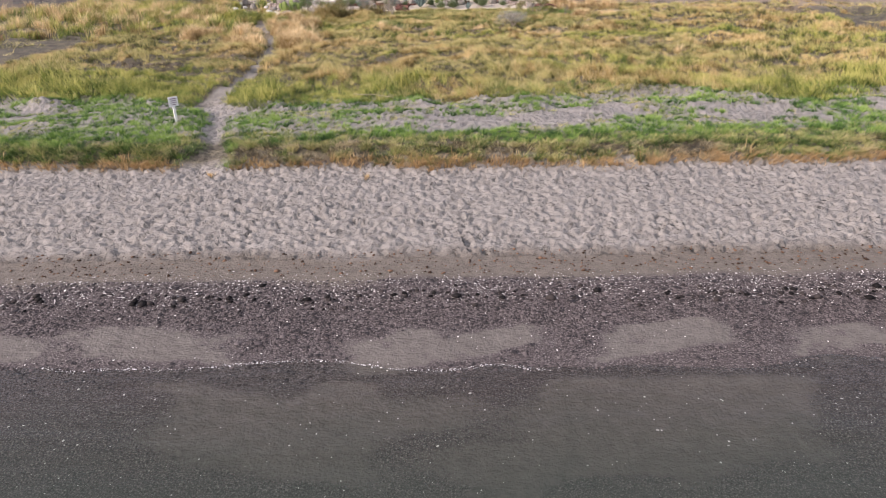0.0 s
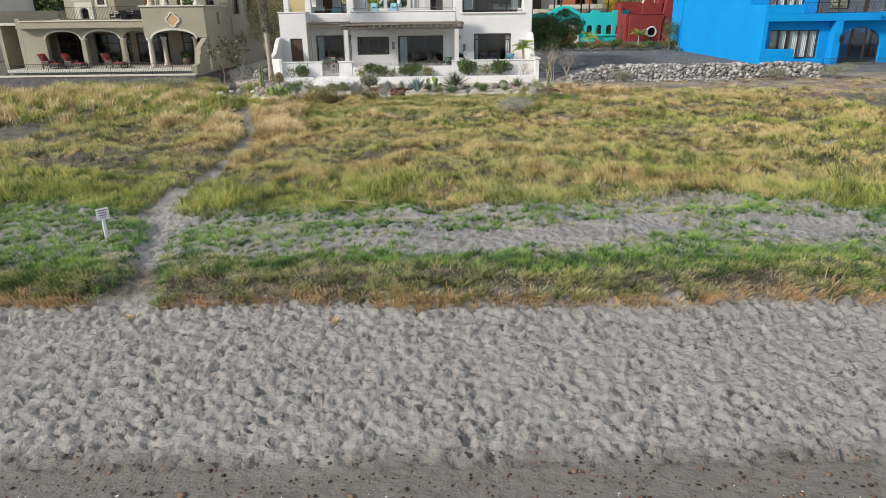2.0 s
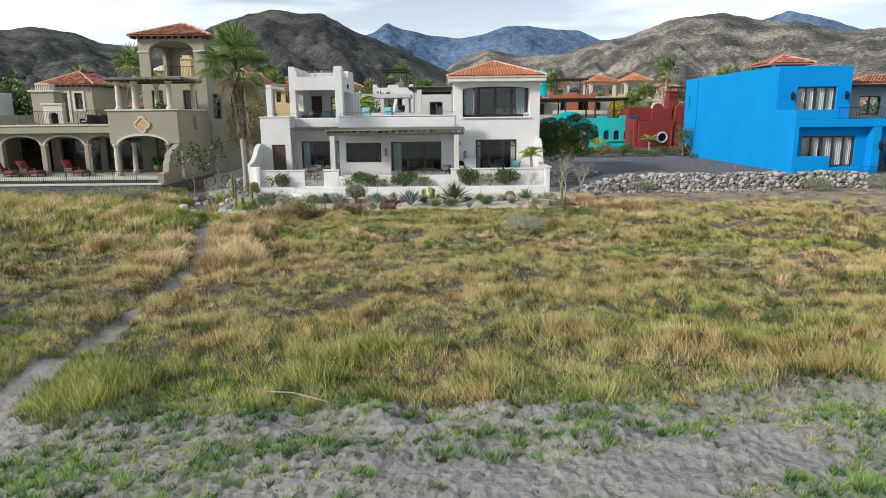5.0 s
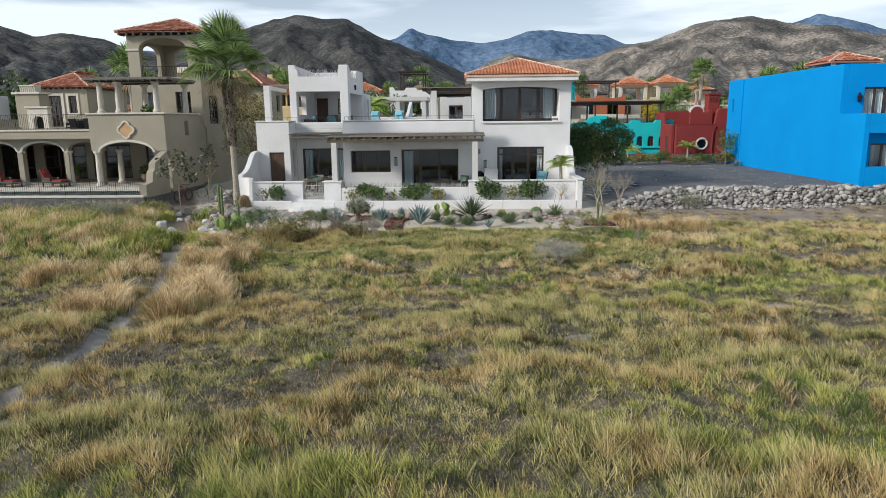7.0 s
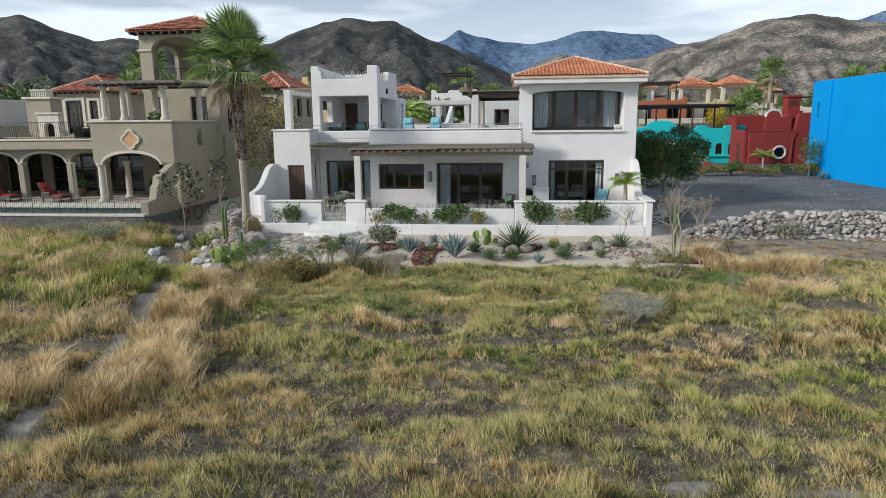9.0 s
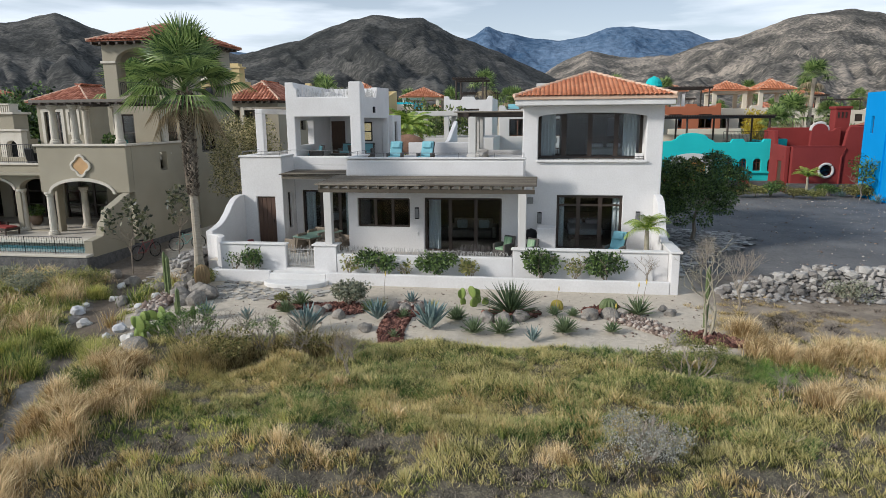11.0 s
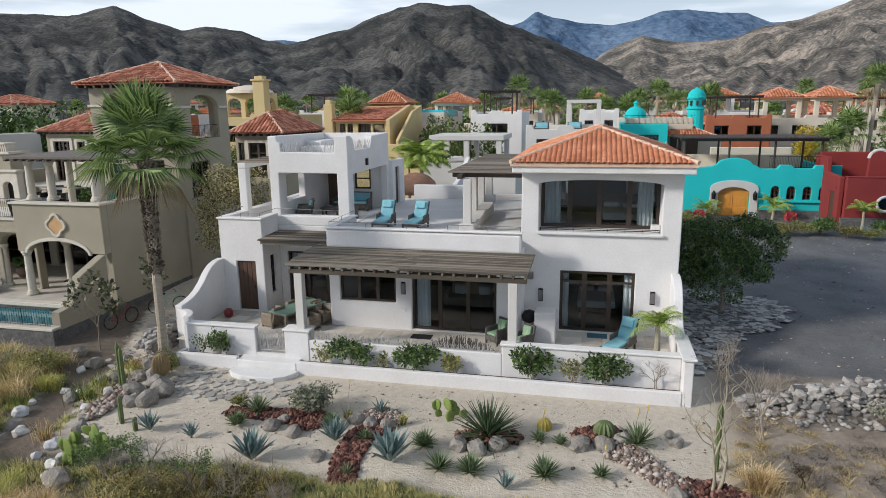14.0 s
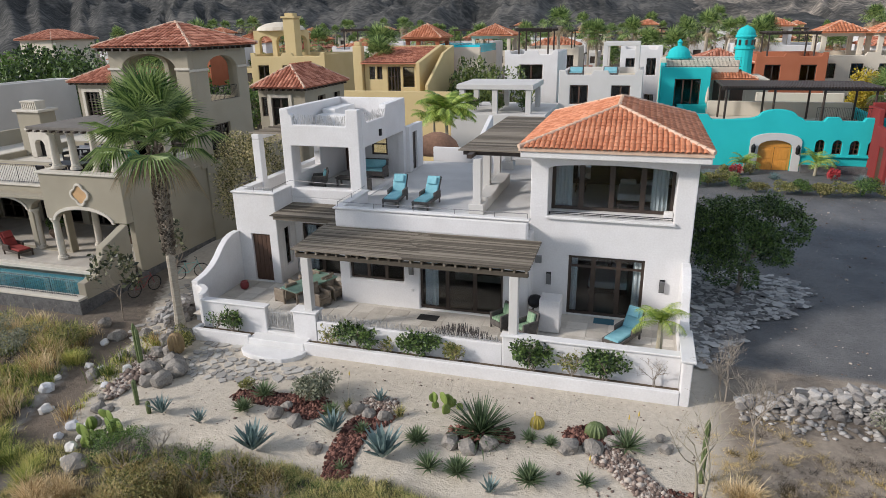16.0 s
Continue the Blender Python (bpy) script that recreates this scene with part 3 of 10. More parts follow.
def window(parent, axis, plane, a0, a1, z0, z1, panes=3, rails=(), frame_w=0.07, depth=0.08, material=None, curtains=(), name="window", sign=1, head=0.0):
    """A glazed window or sliding door in the opening; curtains: (from, to) as fractions of the width. sign: which way the room lies."""
    material = material or DARKWOOD
    put = (lambda lo, hi, d0, d1, e0, e1: (lo, hi, plane + min(d0, d1), plane + max(d0, d1), e0, e1)) if axis == "y" else (lambda lo, hi, d0, d1, e0, e1: (plane + min(d0, d1), plane + max(d0, d1), lo, hi, e0, e1))
    w = new(name)
    w.parent = parent
    f = frame_w
    bars = [put(a0, a0 + f, 0, sign * depth, z0, z1), put(a1 - f, a1, 0, sign * depth, z0, z1), put(a0 + f, a1 - f, 0, sign * depth, z0, z0 + f), put(a0 + f, a1 - f, 0, sign * depth, z1 - f, z1)]
    part("frame", joined(*bars), material, w, bevel=0.006)
    step = (a1 - a0) / panes
    for k in range(1, panes):
        x = a0 + k * step
        part("mullion", boxes(put(x - f * 0.8, x + f * 0.8, 0.01 * sign, sign * (depth - 0.01), z0 + f, z1 - f)), material, w)
    for r in rails:
        z = z0 + (z1 - z0) * r
        part("rail", boxes(put(a0 + f, a1 - f, 0.02 * sign, sign * (depth - 0.02), z - f * 0.4, z + f * 0.4)), material, w)
    for k in range(panes):
        g = part("pane", boxes(put(a0 + k * step + f * 0.5, a0 + (k + 1) * step - f * 0.5, sign * depth * 0.45, sign * depth * 0.55, z0 + f * 0.5, z1 - f * 0.5)), GLASS, w)
        g.visible_shadow = False
    for c0, c1 in curtains:
        bm = bmesh.new()
        n = max(6, int((c1 - c0) * (a1 - a0) / 0.045))
        prev = None
        for k in range(n + 1):
            a = a0 + (a1 - a0) * (c0 + (c1 - c0) * k / n)
            d = sign * (0.22 + 0.035 * math.sin(k * 1.9))
            pt = [(a, plane + d, z) if axis == "y" else (plane + d, a, z) for z in (z0 + 0.05, z1 - 0.08)]
            cur = [bm.verts.new(p) for p in pt]
            if prev:
                bm.faces.new((prev[0], cur[0], cur[1], prev[1]))
            prev = cur
        part("curtain", bm, CURTAIN, w, "pale blue-grey gathered curtain")
    return w


def rail_bars(parent, p, q, z0, z1, gap=0.11, name="railing", material=None, r=0.009):
    """An iron railing between two plan points."""
    material = material or IRON
    p, q = Vector((*p, 0)), Vector((*q, 0))
    rl = new(name)
    rl.parent = parent
    bm = bmesh.new()
    for z in (z0 + 0.06, z1):
        tube(bm, (p + Vector((0, 0, z)), q + Vector((0, 0, z))), 0.016, 5)
    part("rail", bm, material, rl)
    bm = bmesh.new()
    n = max(2, int((q - p).length / gap))
    for k in range(n + 1):
        s = p.lerp(q, k / n)
        tube(bm, (s + Vector((0, 0, z0)), s + Vector((0, 0, z1))), r if k % 12 else 0.02, 4, False)
    part("bar", bm, material, rl)["kind"] = "stuff"
    return rl


def column(bm, x, y, z0, z1, r=0.16):
    h = z1 - z0
    lathe(bm, [(r * 1.5, 0), (r * 1.5, 0.10), (r * 1.25, 0.12), (r * 1.25, 0.18), (r, 0.22), (r * 1.02, h * 0.4), (r * 0.86, h - 0.24), (r * 1.1, h - 0.2), (r * 1.1, h - 0.16), (r * 1.4, h - 0.1), (r * 1.4, h)], 14, (x, y, z0))
    return bm


# ---- the white villa ----
villa = thing("house", "white stucco seaside villa with terracotta hip roof and roof terraces", "house")
FL, UP = 2.47, 6.02  # terrace level, roof terrace level


def vw(outline, holes, axis, plane, thick, name="wall", material=None, bevel=0.03):
    return part(name, sheet(outline, holes, axis, plane, thick), material or WHITE, villa, bevel=bevel)


# two-storey block
vw(rect(0.8, 6.56, 1.7, 8.62), [arch(1.45, 5.88, 6.37, 8.14, 8.32, 14), rect(2.3, 5.05, 2.49, 4.87)], "y", 55.5, 0.3)
vw(rect(55.8, 64.6, 1.7, 8.62), [], "x", 6.26, 0.3)
vw(rect(55.8, 64.6, 1.7, 8.62), [rect(58.6, 60.0, 6.05, 8.2)], "x", 0.8, 0.3)
vw(rect(1.1, 6.26, 1.7, 8.62), [rect(2.1, 2.7, 6.4, 8.2), rect(3.6, 4.6, 7.0, 8.1)], "y", 64.3, 0.3)
part("cornice", boxes((0.5, 6.86, 54.85, 64.85, 8.62, 8.86)), WHITE_CAP, villa, bevel=0.03)
hip_roof(villa, 0.44, 6.89, 54.78, 64.9, 8.98, 1.10, (TILE, TILE_FAR, MORTAR), 0.18, 0.29, parts="s")
# deep upper window
part("reveal", boxes((1.1, 1.45, 55.8, 56.6, 6.3, 8.5), (5.88, 6.26, 55.8, 56.6, 6.3, 8.5)), WHITE, villa)
part("sill", boxes((1.1, 6.26, 55.8, 57.0, 6.1, 6.36), (1.4, 5.95, 55.38, 55.5, 6.27, 6.37)), WHITE_CAP, villa, bevel=0.02)
window(villa, "y", 56.55, 1.45, 5.88, 6.37, 8.4, 4, (), 0.12, material=DARKWOOD, curtains=((0.03, 0.17), (0.82, 0.95)))
rail_bars(villa, (1.5, 55.62), (5.84, 55.62), 6.38, 6.5, 0.55, "window_rail")
part("shelf_box", boxes((5.55, 5.86, 55.85, 56.2, 6.37, 6.62)), WHITE_CAP, villa, bevel=0.02)
# ground-floor slider of the block
window(villa, "y", 55.6, 2.3, 5.05, 2.49, 4.87, 3, (0.82,), 0.11, curtains=((0.03, 0.12), (0.86, 0.97)))
# middle range
vw(rect(-6.7, 0.97, 1.7, 5.76), [rect(-6.25, -3.95, 3.52, 4.78), rect(-3.3, 0.0, 2.49, 4.82)], "y", 54.5, 0.3, bevel=0.05)
vw(rect(54.8, 57.1, 1.7, 5.76), [], "x", -6.7, 0.3)
vw(rect(54.8, 55.5, 1.7, 5.76), [], "x", 0.67, 0.3)
window(villa, "y", 54.62, -6.25, -3.95, 3.52, 4.78, 3, (), 0.08)
window(villa, "y", 54.62, -3.3, 0.0, 2.49, 4.82, 3, (), 0.09, curtains=((0.04, 0.2),))
# dining bay
vw(rect(-10.1, -6.7, 1.7, 6.0), [rect(-9.75, -7.0, 2.49, 4.82)], "y", 57.1, 0.3)
window(villa, "y", 57.2, -9.75, -7.0, 2.49, 4.82, 3, (), 0.09, curtains=((0.03, 0.2), (0.75, 0.95)))
# left wing
vw(rect(-12.1, -10.1, 1.7, 6.46), [rect(-11.39, -10.5, 2.49, 4.66)], "y", 55.6, 0.3)
vw(rect(55.9, 57.1, 1.7, 6.46), [rect(56.2, 56.7, 3.1, 4.8)], "x", -10.4, 0.3)
vw(rect(55.9, 66.0, 1.7, 6.46), [], "x", -12.1, 0.3)
window(villa, "x", -10.22, 56.2, 56.7, 3.1, 4.8, 1, (0.5,), 0.06, sign=-1)
vw(rect(-12.1, 6.56, 1.7, 5.7), [], "y", 66.0, 0.3, "rear_wall")
door = part("door", boxes((-11.39, -10.5, 55.72, 55.78, 2.49, 4.66)), DOORWOOD, villa, "dark brown boarded wooden door", bevel=0.01)
part("board", boxes(*[(-11.36 + k * 0.21, -11.17 + k * 0.21, 55.70, 55.72, 2.55, 4.6) for k in range(4)]), DOORWOOD, door)
part("handle", tube(bmesh.new(), ((-10.62, 55.66, 3.45), (-10.62, 55.66, 3.6)), 0.015), IRON, door)
# floors, roof terrace
part("terrace_floor", boxes((-11.95, 6.4, 52.6, 57.1, 1.6, FL - 0.02), (-11.15, 6.4, 51.75, 52.6, 1.6, FL - 0.02)), PAVER, villa)
part("upper_floor_slab", boxes((-11.8, -6.7, 57.4, 66.0, 5.7, UP), (-11.8, -10.4, 55.9, 57.4, 5.7, UP), (-6.7, 0.8, 54.42, 66.0, 5.76, UP), (1.1, 6.26, 57.0, 64.3, 5.9, 6.1)), FLOORCONC, villa)
part("room_floor", boxes((-11.8, 6.2, 57.42, 65.9, 1.8, 2.46), (-6.4, 0.66, 54.82, 57.42, 1.8, 2.46), (1.1, 6.2, 55.82, 57.42, 1.8, 2.462)), ROOMFLOOR, villa)
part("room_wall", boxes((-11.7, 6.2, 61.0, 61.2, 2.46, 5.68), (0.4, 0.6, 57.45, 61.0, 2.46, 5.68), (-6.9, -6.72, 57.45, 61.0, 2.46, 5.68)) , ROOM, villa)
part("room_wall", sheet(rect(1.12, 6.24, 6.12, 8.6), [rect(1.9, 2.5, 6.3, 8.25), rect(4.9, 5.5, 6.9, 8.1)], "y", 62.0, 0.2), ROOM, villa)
# parapets
part("parapet", boxes((-6.62, 0.97, 54.18, 54.42, 5.72, 6.46), (-6.62, -6.38, 54.42, 57.1, 5.72, 6.46)), WHITE, villa, bevel=0.10)
part("parapet_cap", boxes((-6.66, 1.0, 54.14, 54.46, 6.46, 6.54), (-6.66, -6.34, 54.46, 57.1, 6.46, 6.54)), WHITE_CAP, villa, bevel=0.03)
part("parapet", boxes((-10.1, -6.62, 57.1, 57.32, 6.0, 6.4)), WHITE, villa, bevel=0.03)
part("parapet_cap", boxes((-12.16, -10.04, 55.54, 55.94, 6.46, 6.54), (-12.16, -11.76, 55.94, 66.0, 6.46, 6.54), (-10.44, -10.04, 55.94, 57.08, 6.46, 6.54)), WHITE_CAP, villa, bevel=0.025)
rl = new("parapet_rail")
rl.parent = villa
bm = bmesh.new()
tube(bm, ((-6.5, 57.0, 6.72), (-6.5, 54.3, 6.72), (0.9, 54.3, 6.72)), 0.014, 5)
tube(bm, ((-12.0, 58, 6.72), (-12.0, 55.72, 6.72), (-10.2, 55.72, 6.72), (-10.2, 57.2, 6.72), (-7.3, 57.2, 6.66)), 0.012, 5)
part("rail", bm, GREYMETAL, rl)
for x, y in [(-6.5, 54.3), (-6.5, 55.6), (-5.0, 54.3), (-3.4, 54.3), (-1.8, 54.3), (-0.3, 54.3), (0.9, 54.3), (-12.0, 55.72), (-10.2, 55.72), (-11.1, 55.72)]:
    part("rail_post", tube(bmesh.new(), ((x, y, 6.54), (x, y, 6.73)), 0.013, 6), GREYMETAL, rl)
# roof pavilion tower
TX0, TX1, TY0, TY1 = -10.4, -6.75, 57.2, 62.9
vw([(TX0, UP), (TX0, 9.85), (TX0 + 0.40, 9.85), (TX0 + 0.44, 9.62), (TX0 + 0.56, 9.55), (TX0 + 0.6, 9.18), (TX1 - 0.6, 9.15), (TX1 - 0.55, 9.85), (TX1, 9.85), (TX1, UP)][::-1], [rect(-9.97, -7.27, 6.42, 8.27)], "y", TY0, 0.38, "tower_wall", bevel=0.035)
vw([(TY0 + 0.38, UP), (TY1, UP), (TY1, 9.78), (TY0 + 3.2, 9.72), (TY0 + 3.0, 9.2), (TY0 + 0.9, 9.2), (TY0 + 0.7, 9.7), (TY0 + 0.38, 9.85)], [rect(TY0 + 0.6, TY1 - 0.35, 6.04, 8.2)], "x", TX1 - 0.34, 0.34, "tower_wall")
vw([(TY0 + 0.38, UP), (TY1, UP), (TY1, 9.78), (TY0 + 0.38, 9.85)], [rect(TY0 + 0.9, TY0 + 2.8, 6.9, 8.1)], "x", TX0, 0.34, "tower_wall")
vw(rect(TX0 + 0.34, TX1 - 0.34, UP, 9.78), [rect(-10.0, -9.2, 6.04, 8.05), rect(-8.5, -7.65, 6.95, 8.0)], "y", TY1 - 0.3, 0.3, "tower_wall")
part("tower_roof_slab", boxes((TX0 + 0.34, TX1 - 0.34, TY0 + 0.38, TY1 - 0.3, 8.4, 8.75)), WHITE, villa)
part("door", boxes((-10.0, -9.2, TY1 - 0.2, TY1 - 0.12, 6.04, 8.05)), DOORWOOD, villa)
window(villa, "y", TY1 - 0.25, -8.5, -7.65, 6.95, 8.0, 1, (0.5,), 0.08)
part("tower_lamp", boxes((TX1, TX1 + 0.1, TY0 + 2.2, TY0 + 2.36, 8.45, 8.75)), IRON, villa, bevel=0.01)
part("brick_dome", lathe(bmesh.new(), [(1.35, 0), (1.32, 0.25), (1.15, 0.65), (0.8, 0.98), (0.4, 1.15), (0.05, 1.2)], 20, (-6.9, 68.6, 6.0)), plain("brown_brick_dome", (0.26, 0.15, 0.10), 0.9, vary=0.3, scale=6), villa, smooth=True)
lowb = vw(rect(TY1, 65.0, UP, 8.35), [rect(TY1 + 0.5, TY1 + 1.2, 6.05, 8.0)], "x", TX1 - 0.1, 0.3, "stair_wall")
part("door", boxes((TX1 + 0.02, TX1 + 0.08, TY1 + 0.5, TY1 + 1.2, 6.05, 8.0)), DARKWOOD, villa)
twigs = new("twig_balustrade")
twigs.parent = villa


def twig_fence(bm, p, q, z0, hz, gap=0.045):
    """Crooked upright twigs between plan points; hz(f): height along it."""
    p, q = Vector((*p, 0)), Vector((*q, 0))
    n = int((q - p).length / gap)
    for k in range(n + 1):
        s = p.lerp(q, k / n)
        h = hz(k / n) * rng.uniform(0.85, 1.05)
        lean = Vector((rng.normal(0, 0.045), rng.normal(0, 0.03), 0))
        tube(bm, (s + Vector((0, 0, z0)), s + lean + Vector((rng.normal(0, 0.012), 0, z0 + h * 0.5)), s + 2 * lean + Vector((0, 0, z0 + h))), (0.011, 0.010, 0.007), 4, False)


bm = bmesh.new()
twig_fence(bm, (TX0 + 0.5, TY0 + 0.15), (TX1 - 0.6, TY0 + 0.15), 9.1, lambda f: 0.5)
twig_fence(bm, (TX1 - 0.15, TY0 + 0.8), (TX1 - 0.15, TY0 + 3.1), 9.1, lambda f: 0.5)
PALETWIG = mat("pale_bent_twigs", (0.34, 0.33, 0.31), (0.58, 0.57, 0.55), 5, 0.85, 0.2, 60)
part("twig_screen", bm, PALETWIG, twigs, "pale bent twig balustrade")["kind"] = "stuff"
part("roof_bench", boxes((TX0 + 0.5, TX1 - 0.9, TY0 + 2.2, TY0 + 3.0, 8.75, 9.3), (TX0 + 0.5, TX0 + 1.2, TY0 + 3.0, TY1 - 0.5, 8.75, 9.5)), WHITE_CAP, villa, bevel=0.05)
# frame beside the tower
part("frame_column", boxes((-12.1, -11.72, 57.5, 57.88, UP, 8.42)), WHITE, villa, bevel=0.03)
part("frame_beam", boxes((-12.1, -11.72, 57.5, 61.4, 8.42, 8.66)), WHITE, villa, bevel=0.03)
for k in range(9):
    part("slat", boxes((-12.3, -10.42, 57.62 + k * 0.42, 57.69 + k * 0.42, 8.67, 8.74)), DECKWOOD, villa)
# rear terrace walls
part("rear_terrace_wall", boxes((-6.4, -1.9, 66.3, 66.5, 5.9, 6.75), (-1.9, 0.8, 66.3, 66.5, 5.9, 6.3)), WHITE, villa, bevel=0.03)
vw([(66.5, 5.9), (70.5, 5.9), (70.5, 8.0), (67.2, 6.9), (66.5, 6.8)], [], "x", -4.2, 0.25, "stair_wall")
# roof-terrace pergola with piers and bench
pg = new("pergola")
pg.parent = villa
for x, y in ((-1.46, 56.5), (-1.7, 59.2), (-1.8, 61.8), (-1.9, 65.0)):
    p_ = part("pier", boxes((x - 0.16, x + 0.16, y - 0.16, y + 0.16, 6.4, 8.2)), GREYWALL, pg, bevel=0.02)
    part("pier_base", boxes((x - 0.3, x + 0.3, y - 0.3, y + 0.3, UP, 6.42)), GREYWALL, pg, bevel=0.02)
part("beam", boxes((-2.2, 0.8, 57.1, 57.25, 8.2, 8.38), (-2.2, 0.8, 66.4, 66.55, 8.2, 8.38), (-1.85, -1.65, 56.3, 66.9, 8.21, 8.37)), DARKWOOD, pg)
for k in range(32):
    part("slat", boxes((-2.35, 0.78, 56.9 + k * 0.315, 57.17 + k * 0.315, 8.39, 8.44)), DECKWOOD, pg)
seat_line = [(56.9, UP), (61.6, UP), (61.6, 6.55), (61.2, 6.5), (60.4, 6.45), (59.6, 6.5), (59.2, 6.55), (58.6, 6.45), (57.6, 6.42), (57.1, 6.5), (56.9, 6.55)]
part("bench", sheet(seat_line, [], "x", -1.75, 0.6), GREYWALL, pg, bevel=0.04)

# veranda roof of boards on two posts
ver = new("veranda_roof")
ver.parent = villa


def deck_board(x0, x1, y0, y1, zf, zb, yf, yb):
    za, zc = zf + (zb - zf) * (y0 - yf) / (yb - yf), zf + (zb - zf) * (y1 - yf) / (yb - yf)
    bm = bmesh.new()
    v = [bm.verts.new(p) for p in ((x0, y0, za), (x1, y0, za), (x1, y1, zc), (x0, y1, zc), (x0, y0, za + 0.035), (x1, y0, za + 0.035), (x1, y1, zc + 0.035), (x0, y1, zc + 0.035))]
    for f in ((0, 3, 2, 1), (4, 5, 6, 7), (0, 1, 5, 4), (1, 2, 6, 5), (2, 3, 7, 6), (3, 0, 4, 7)):
        bm.faces.new([v[i] for i in f])
    return bm


for k in range(40):
    y0 = 51.56 + k * 0.0655
    part("board", deck_board(-7.12 + 0.02 * math.sin(k * 2.1), -2.9 + 0.4 * math.sin(k * 3.3), y0, y0 + 0.053, 5.62, 5.74, 51.56, 54.2), DECKWOOD, ver)
    part("board", deck_board(-2.88 + 0.4 * math.sin(k * 3.3), 1.45 + 0.02 * math.sin(k * 1.7), y0, y0 + 0.053, 5.62, 5.74, 51.56, 54.2), DECKWOOD, ver)
for k in range(24):
    y0 = 54.22 + k * 0.12
    if y0 + 0.11 < 57.08:
        part("board", deck_board(-9.98, -6.72, y0, y0 + 0.108, 5.70, 5.78, 54.22, 57.1) if y0 > 54.9 else deck_board(-7.12, -6.72, y0, y0 + 0.108, 5.70, 5.78, 54.22, 57.1), DECKWOOD, ver)
for k in range(22):
    x = -6.95 + k * 0.395
    part("rafter", boxes((x - 0.035, x + 0.035, 51.62, 54.17, 5.49, 5.615)), DECKWOOD, ver)
part("beam", boxes((-7.0, 1.4, 51.66, 51.82, 5.33, 5.485)), DECKWOOD, ver)
part("beam", boxes((-9.9, -6.8, 55.05, 55.2, 5.55, 5.69)), DECKWOOD, ver)
for x in (-6.64, 0.95):
    part("post", boxes((x - 0.15, x + 0.15, 51.6, 51.9, 3.28, 5.33)), GREYWALL, ver, "weathered pale post", bevel=0.02)

# terrace walls, planter, steps, gate
tw = new("terrace_wall")
tw.parent = villa
part("wall_section", boxes((-11.2, -8.4, 51.5, 51.75, 1.7, 3.22)), WHITE, tw, bevel=0.03)
bend_ = [radians(90 - 90 * k / 8) for k in range(9)]
part("curved_wall", sheet([(-12.2 + 0.78 * math.cos(a), 51.62 + 0.78 * math.sin(a)) for a in bend_] + [(-12.2 + 1.04 * math.cos(a), 51.62 + 1.04 * math.sin(a)) for a in bend_[::-1]], [], "z", 1.7, 1.74), WHITE, tw, bevel=0.03)
part("wall_section", boxes((-7.24, -6.3, 51.48, 51.98, 1.7, 3.22)), WHITE, tw, bevel=0.03)
part("wall_section", boxes((-6.3, 0.62, 51.5, 51.75, 1.7, 2.92)), WHITE, tw, bevel=0.03)
part("wall_section", boxes((0.62, 6.3, 51.5, 51.75, 1.7, 3.22)), WHITE, tw, bevel=0.03)
part("wall_cap", boxes((-11.2, -8.36, 51.44, 51.81, 3.22, 3.29), (-7.3, -6.24, 51.42, 52.04, 3.22, 3.29), (0.56, 6.3, 51.44, 51.81, 3.22, 3.29)), WHITE_CAP, tw, bevel=0.02)
scroll_l = [(52.42, 1.7), (55.6, 1.7), (55.6, 4.76), (55.1, 4.74), (54.7, 4.62), (54.35, 4.4), (54.0, 4.1), (53.6, 3.85), (53.2, 3.7), (52.8, 3.62), (52.42, 3.58)]
part("scroll_wall", sheet(scroll_l, [], "x", -12.28, 0.3), WHITE, tw, bevel=0.03)
scroll_r = [(51.0, 1.5), (55.5, 1.5), (55.5, 4.95), (55.1, 4.93), (54.6, 4.75), (54.2, 4.3), (53.95, 3.8), (53.6, 3.5), (53.0, 3.35), (51.0, 3.3)]
part("scroll_wall", sheet(scroll_r, [], "x", 6.3, 0.3), WHITE, tw, bevel=0.03)
part("wall_cap", boxes((6.24, 6.68, 50.94, 53.2, 3.32, 3.4)), WHITE_CAP, tw, bevel=0.02)
part("planter_kerb", boxes((-11.2, -8.9, 50.98, 51.16, 1.5, 2.28), (-6.6, 6.3, 50.98, 51.16, 1.5, 2.26), (-11.38, -11.2, 50.98, 51.5, 1.5, 2.28)), WHITE, tw, bevel=0.03)
part("planter_soil", boxes((-11.2, -8.9, 51.16, 51.5, 1.5, 2.14), (-6.6, 6.3, 51.16, 51.5, 1.5, 2.13)), plain("planter_soil", (0.11, 0.085, 0.06), 0.95), tw)
low_step = [(-9.05, 50.97), (-9.0, 50.6), (-8.75, 50.35), (-8.3, 50.2), (-7.7, 50.14), (-7.1, 50.2), (-6.75, 50.4), (-6.55, 50.7), (-6.5, 50.97)]
part("step", sheet(low_step, [], "z", 1.5, 0.46), WHITE_CAP, tw, bevel=0.03)
part("step", boxes((-8.9, -6.6, 50.97, 51.5, 1.5, 2.2)), WHITE_CAP, tw, bevel=0.03)
part("step_light", boxes((-7.95, -7.75, 50.12, 50.15, 1.8, 1.88)), GREYMETAL, tw)
part("gate_sill", boxes((-8.4, -7.24, 51.5, 51.75, 1.7, 2.3)), WHITE_CAP, tw)
gate = new("gate")
gate.parent = villa
bm = bmesh.new()
twig_fence(bm, (-8.33, 51.62), (-7.3, 51.62), 2.32, lambda f: 0.86, 0.028)
part("twig_screen", bm, PALETWIG, gate, "pale bent twig garden gate")["kind"] = "stuff"
bm = bmesh.new()
for z in (2.4, 3.05):
    tube(bm, ((-8.36, 51.6, z), (-7.26, 51.6, z)), 0.016, 5)
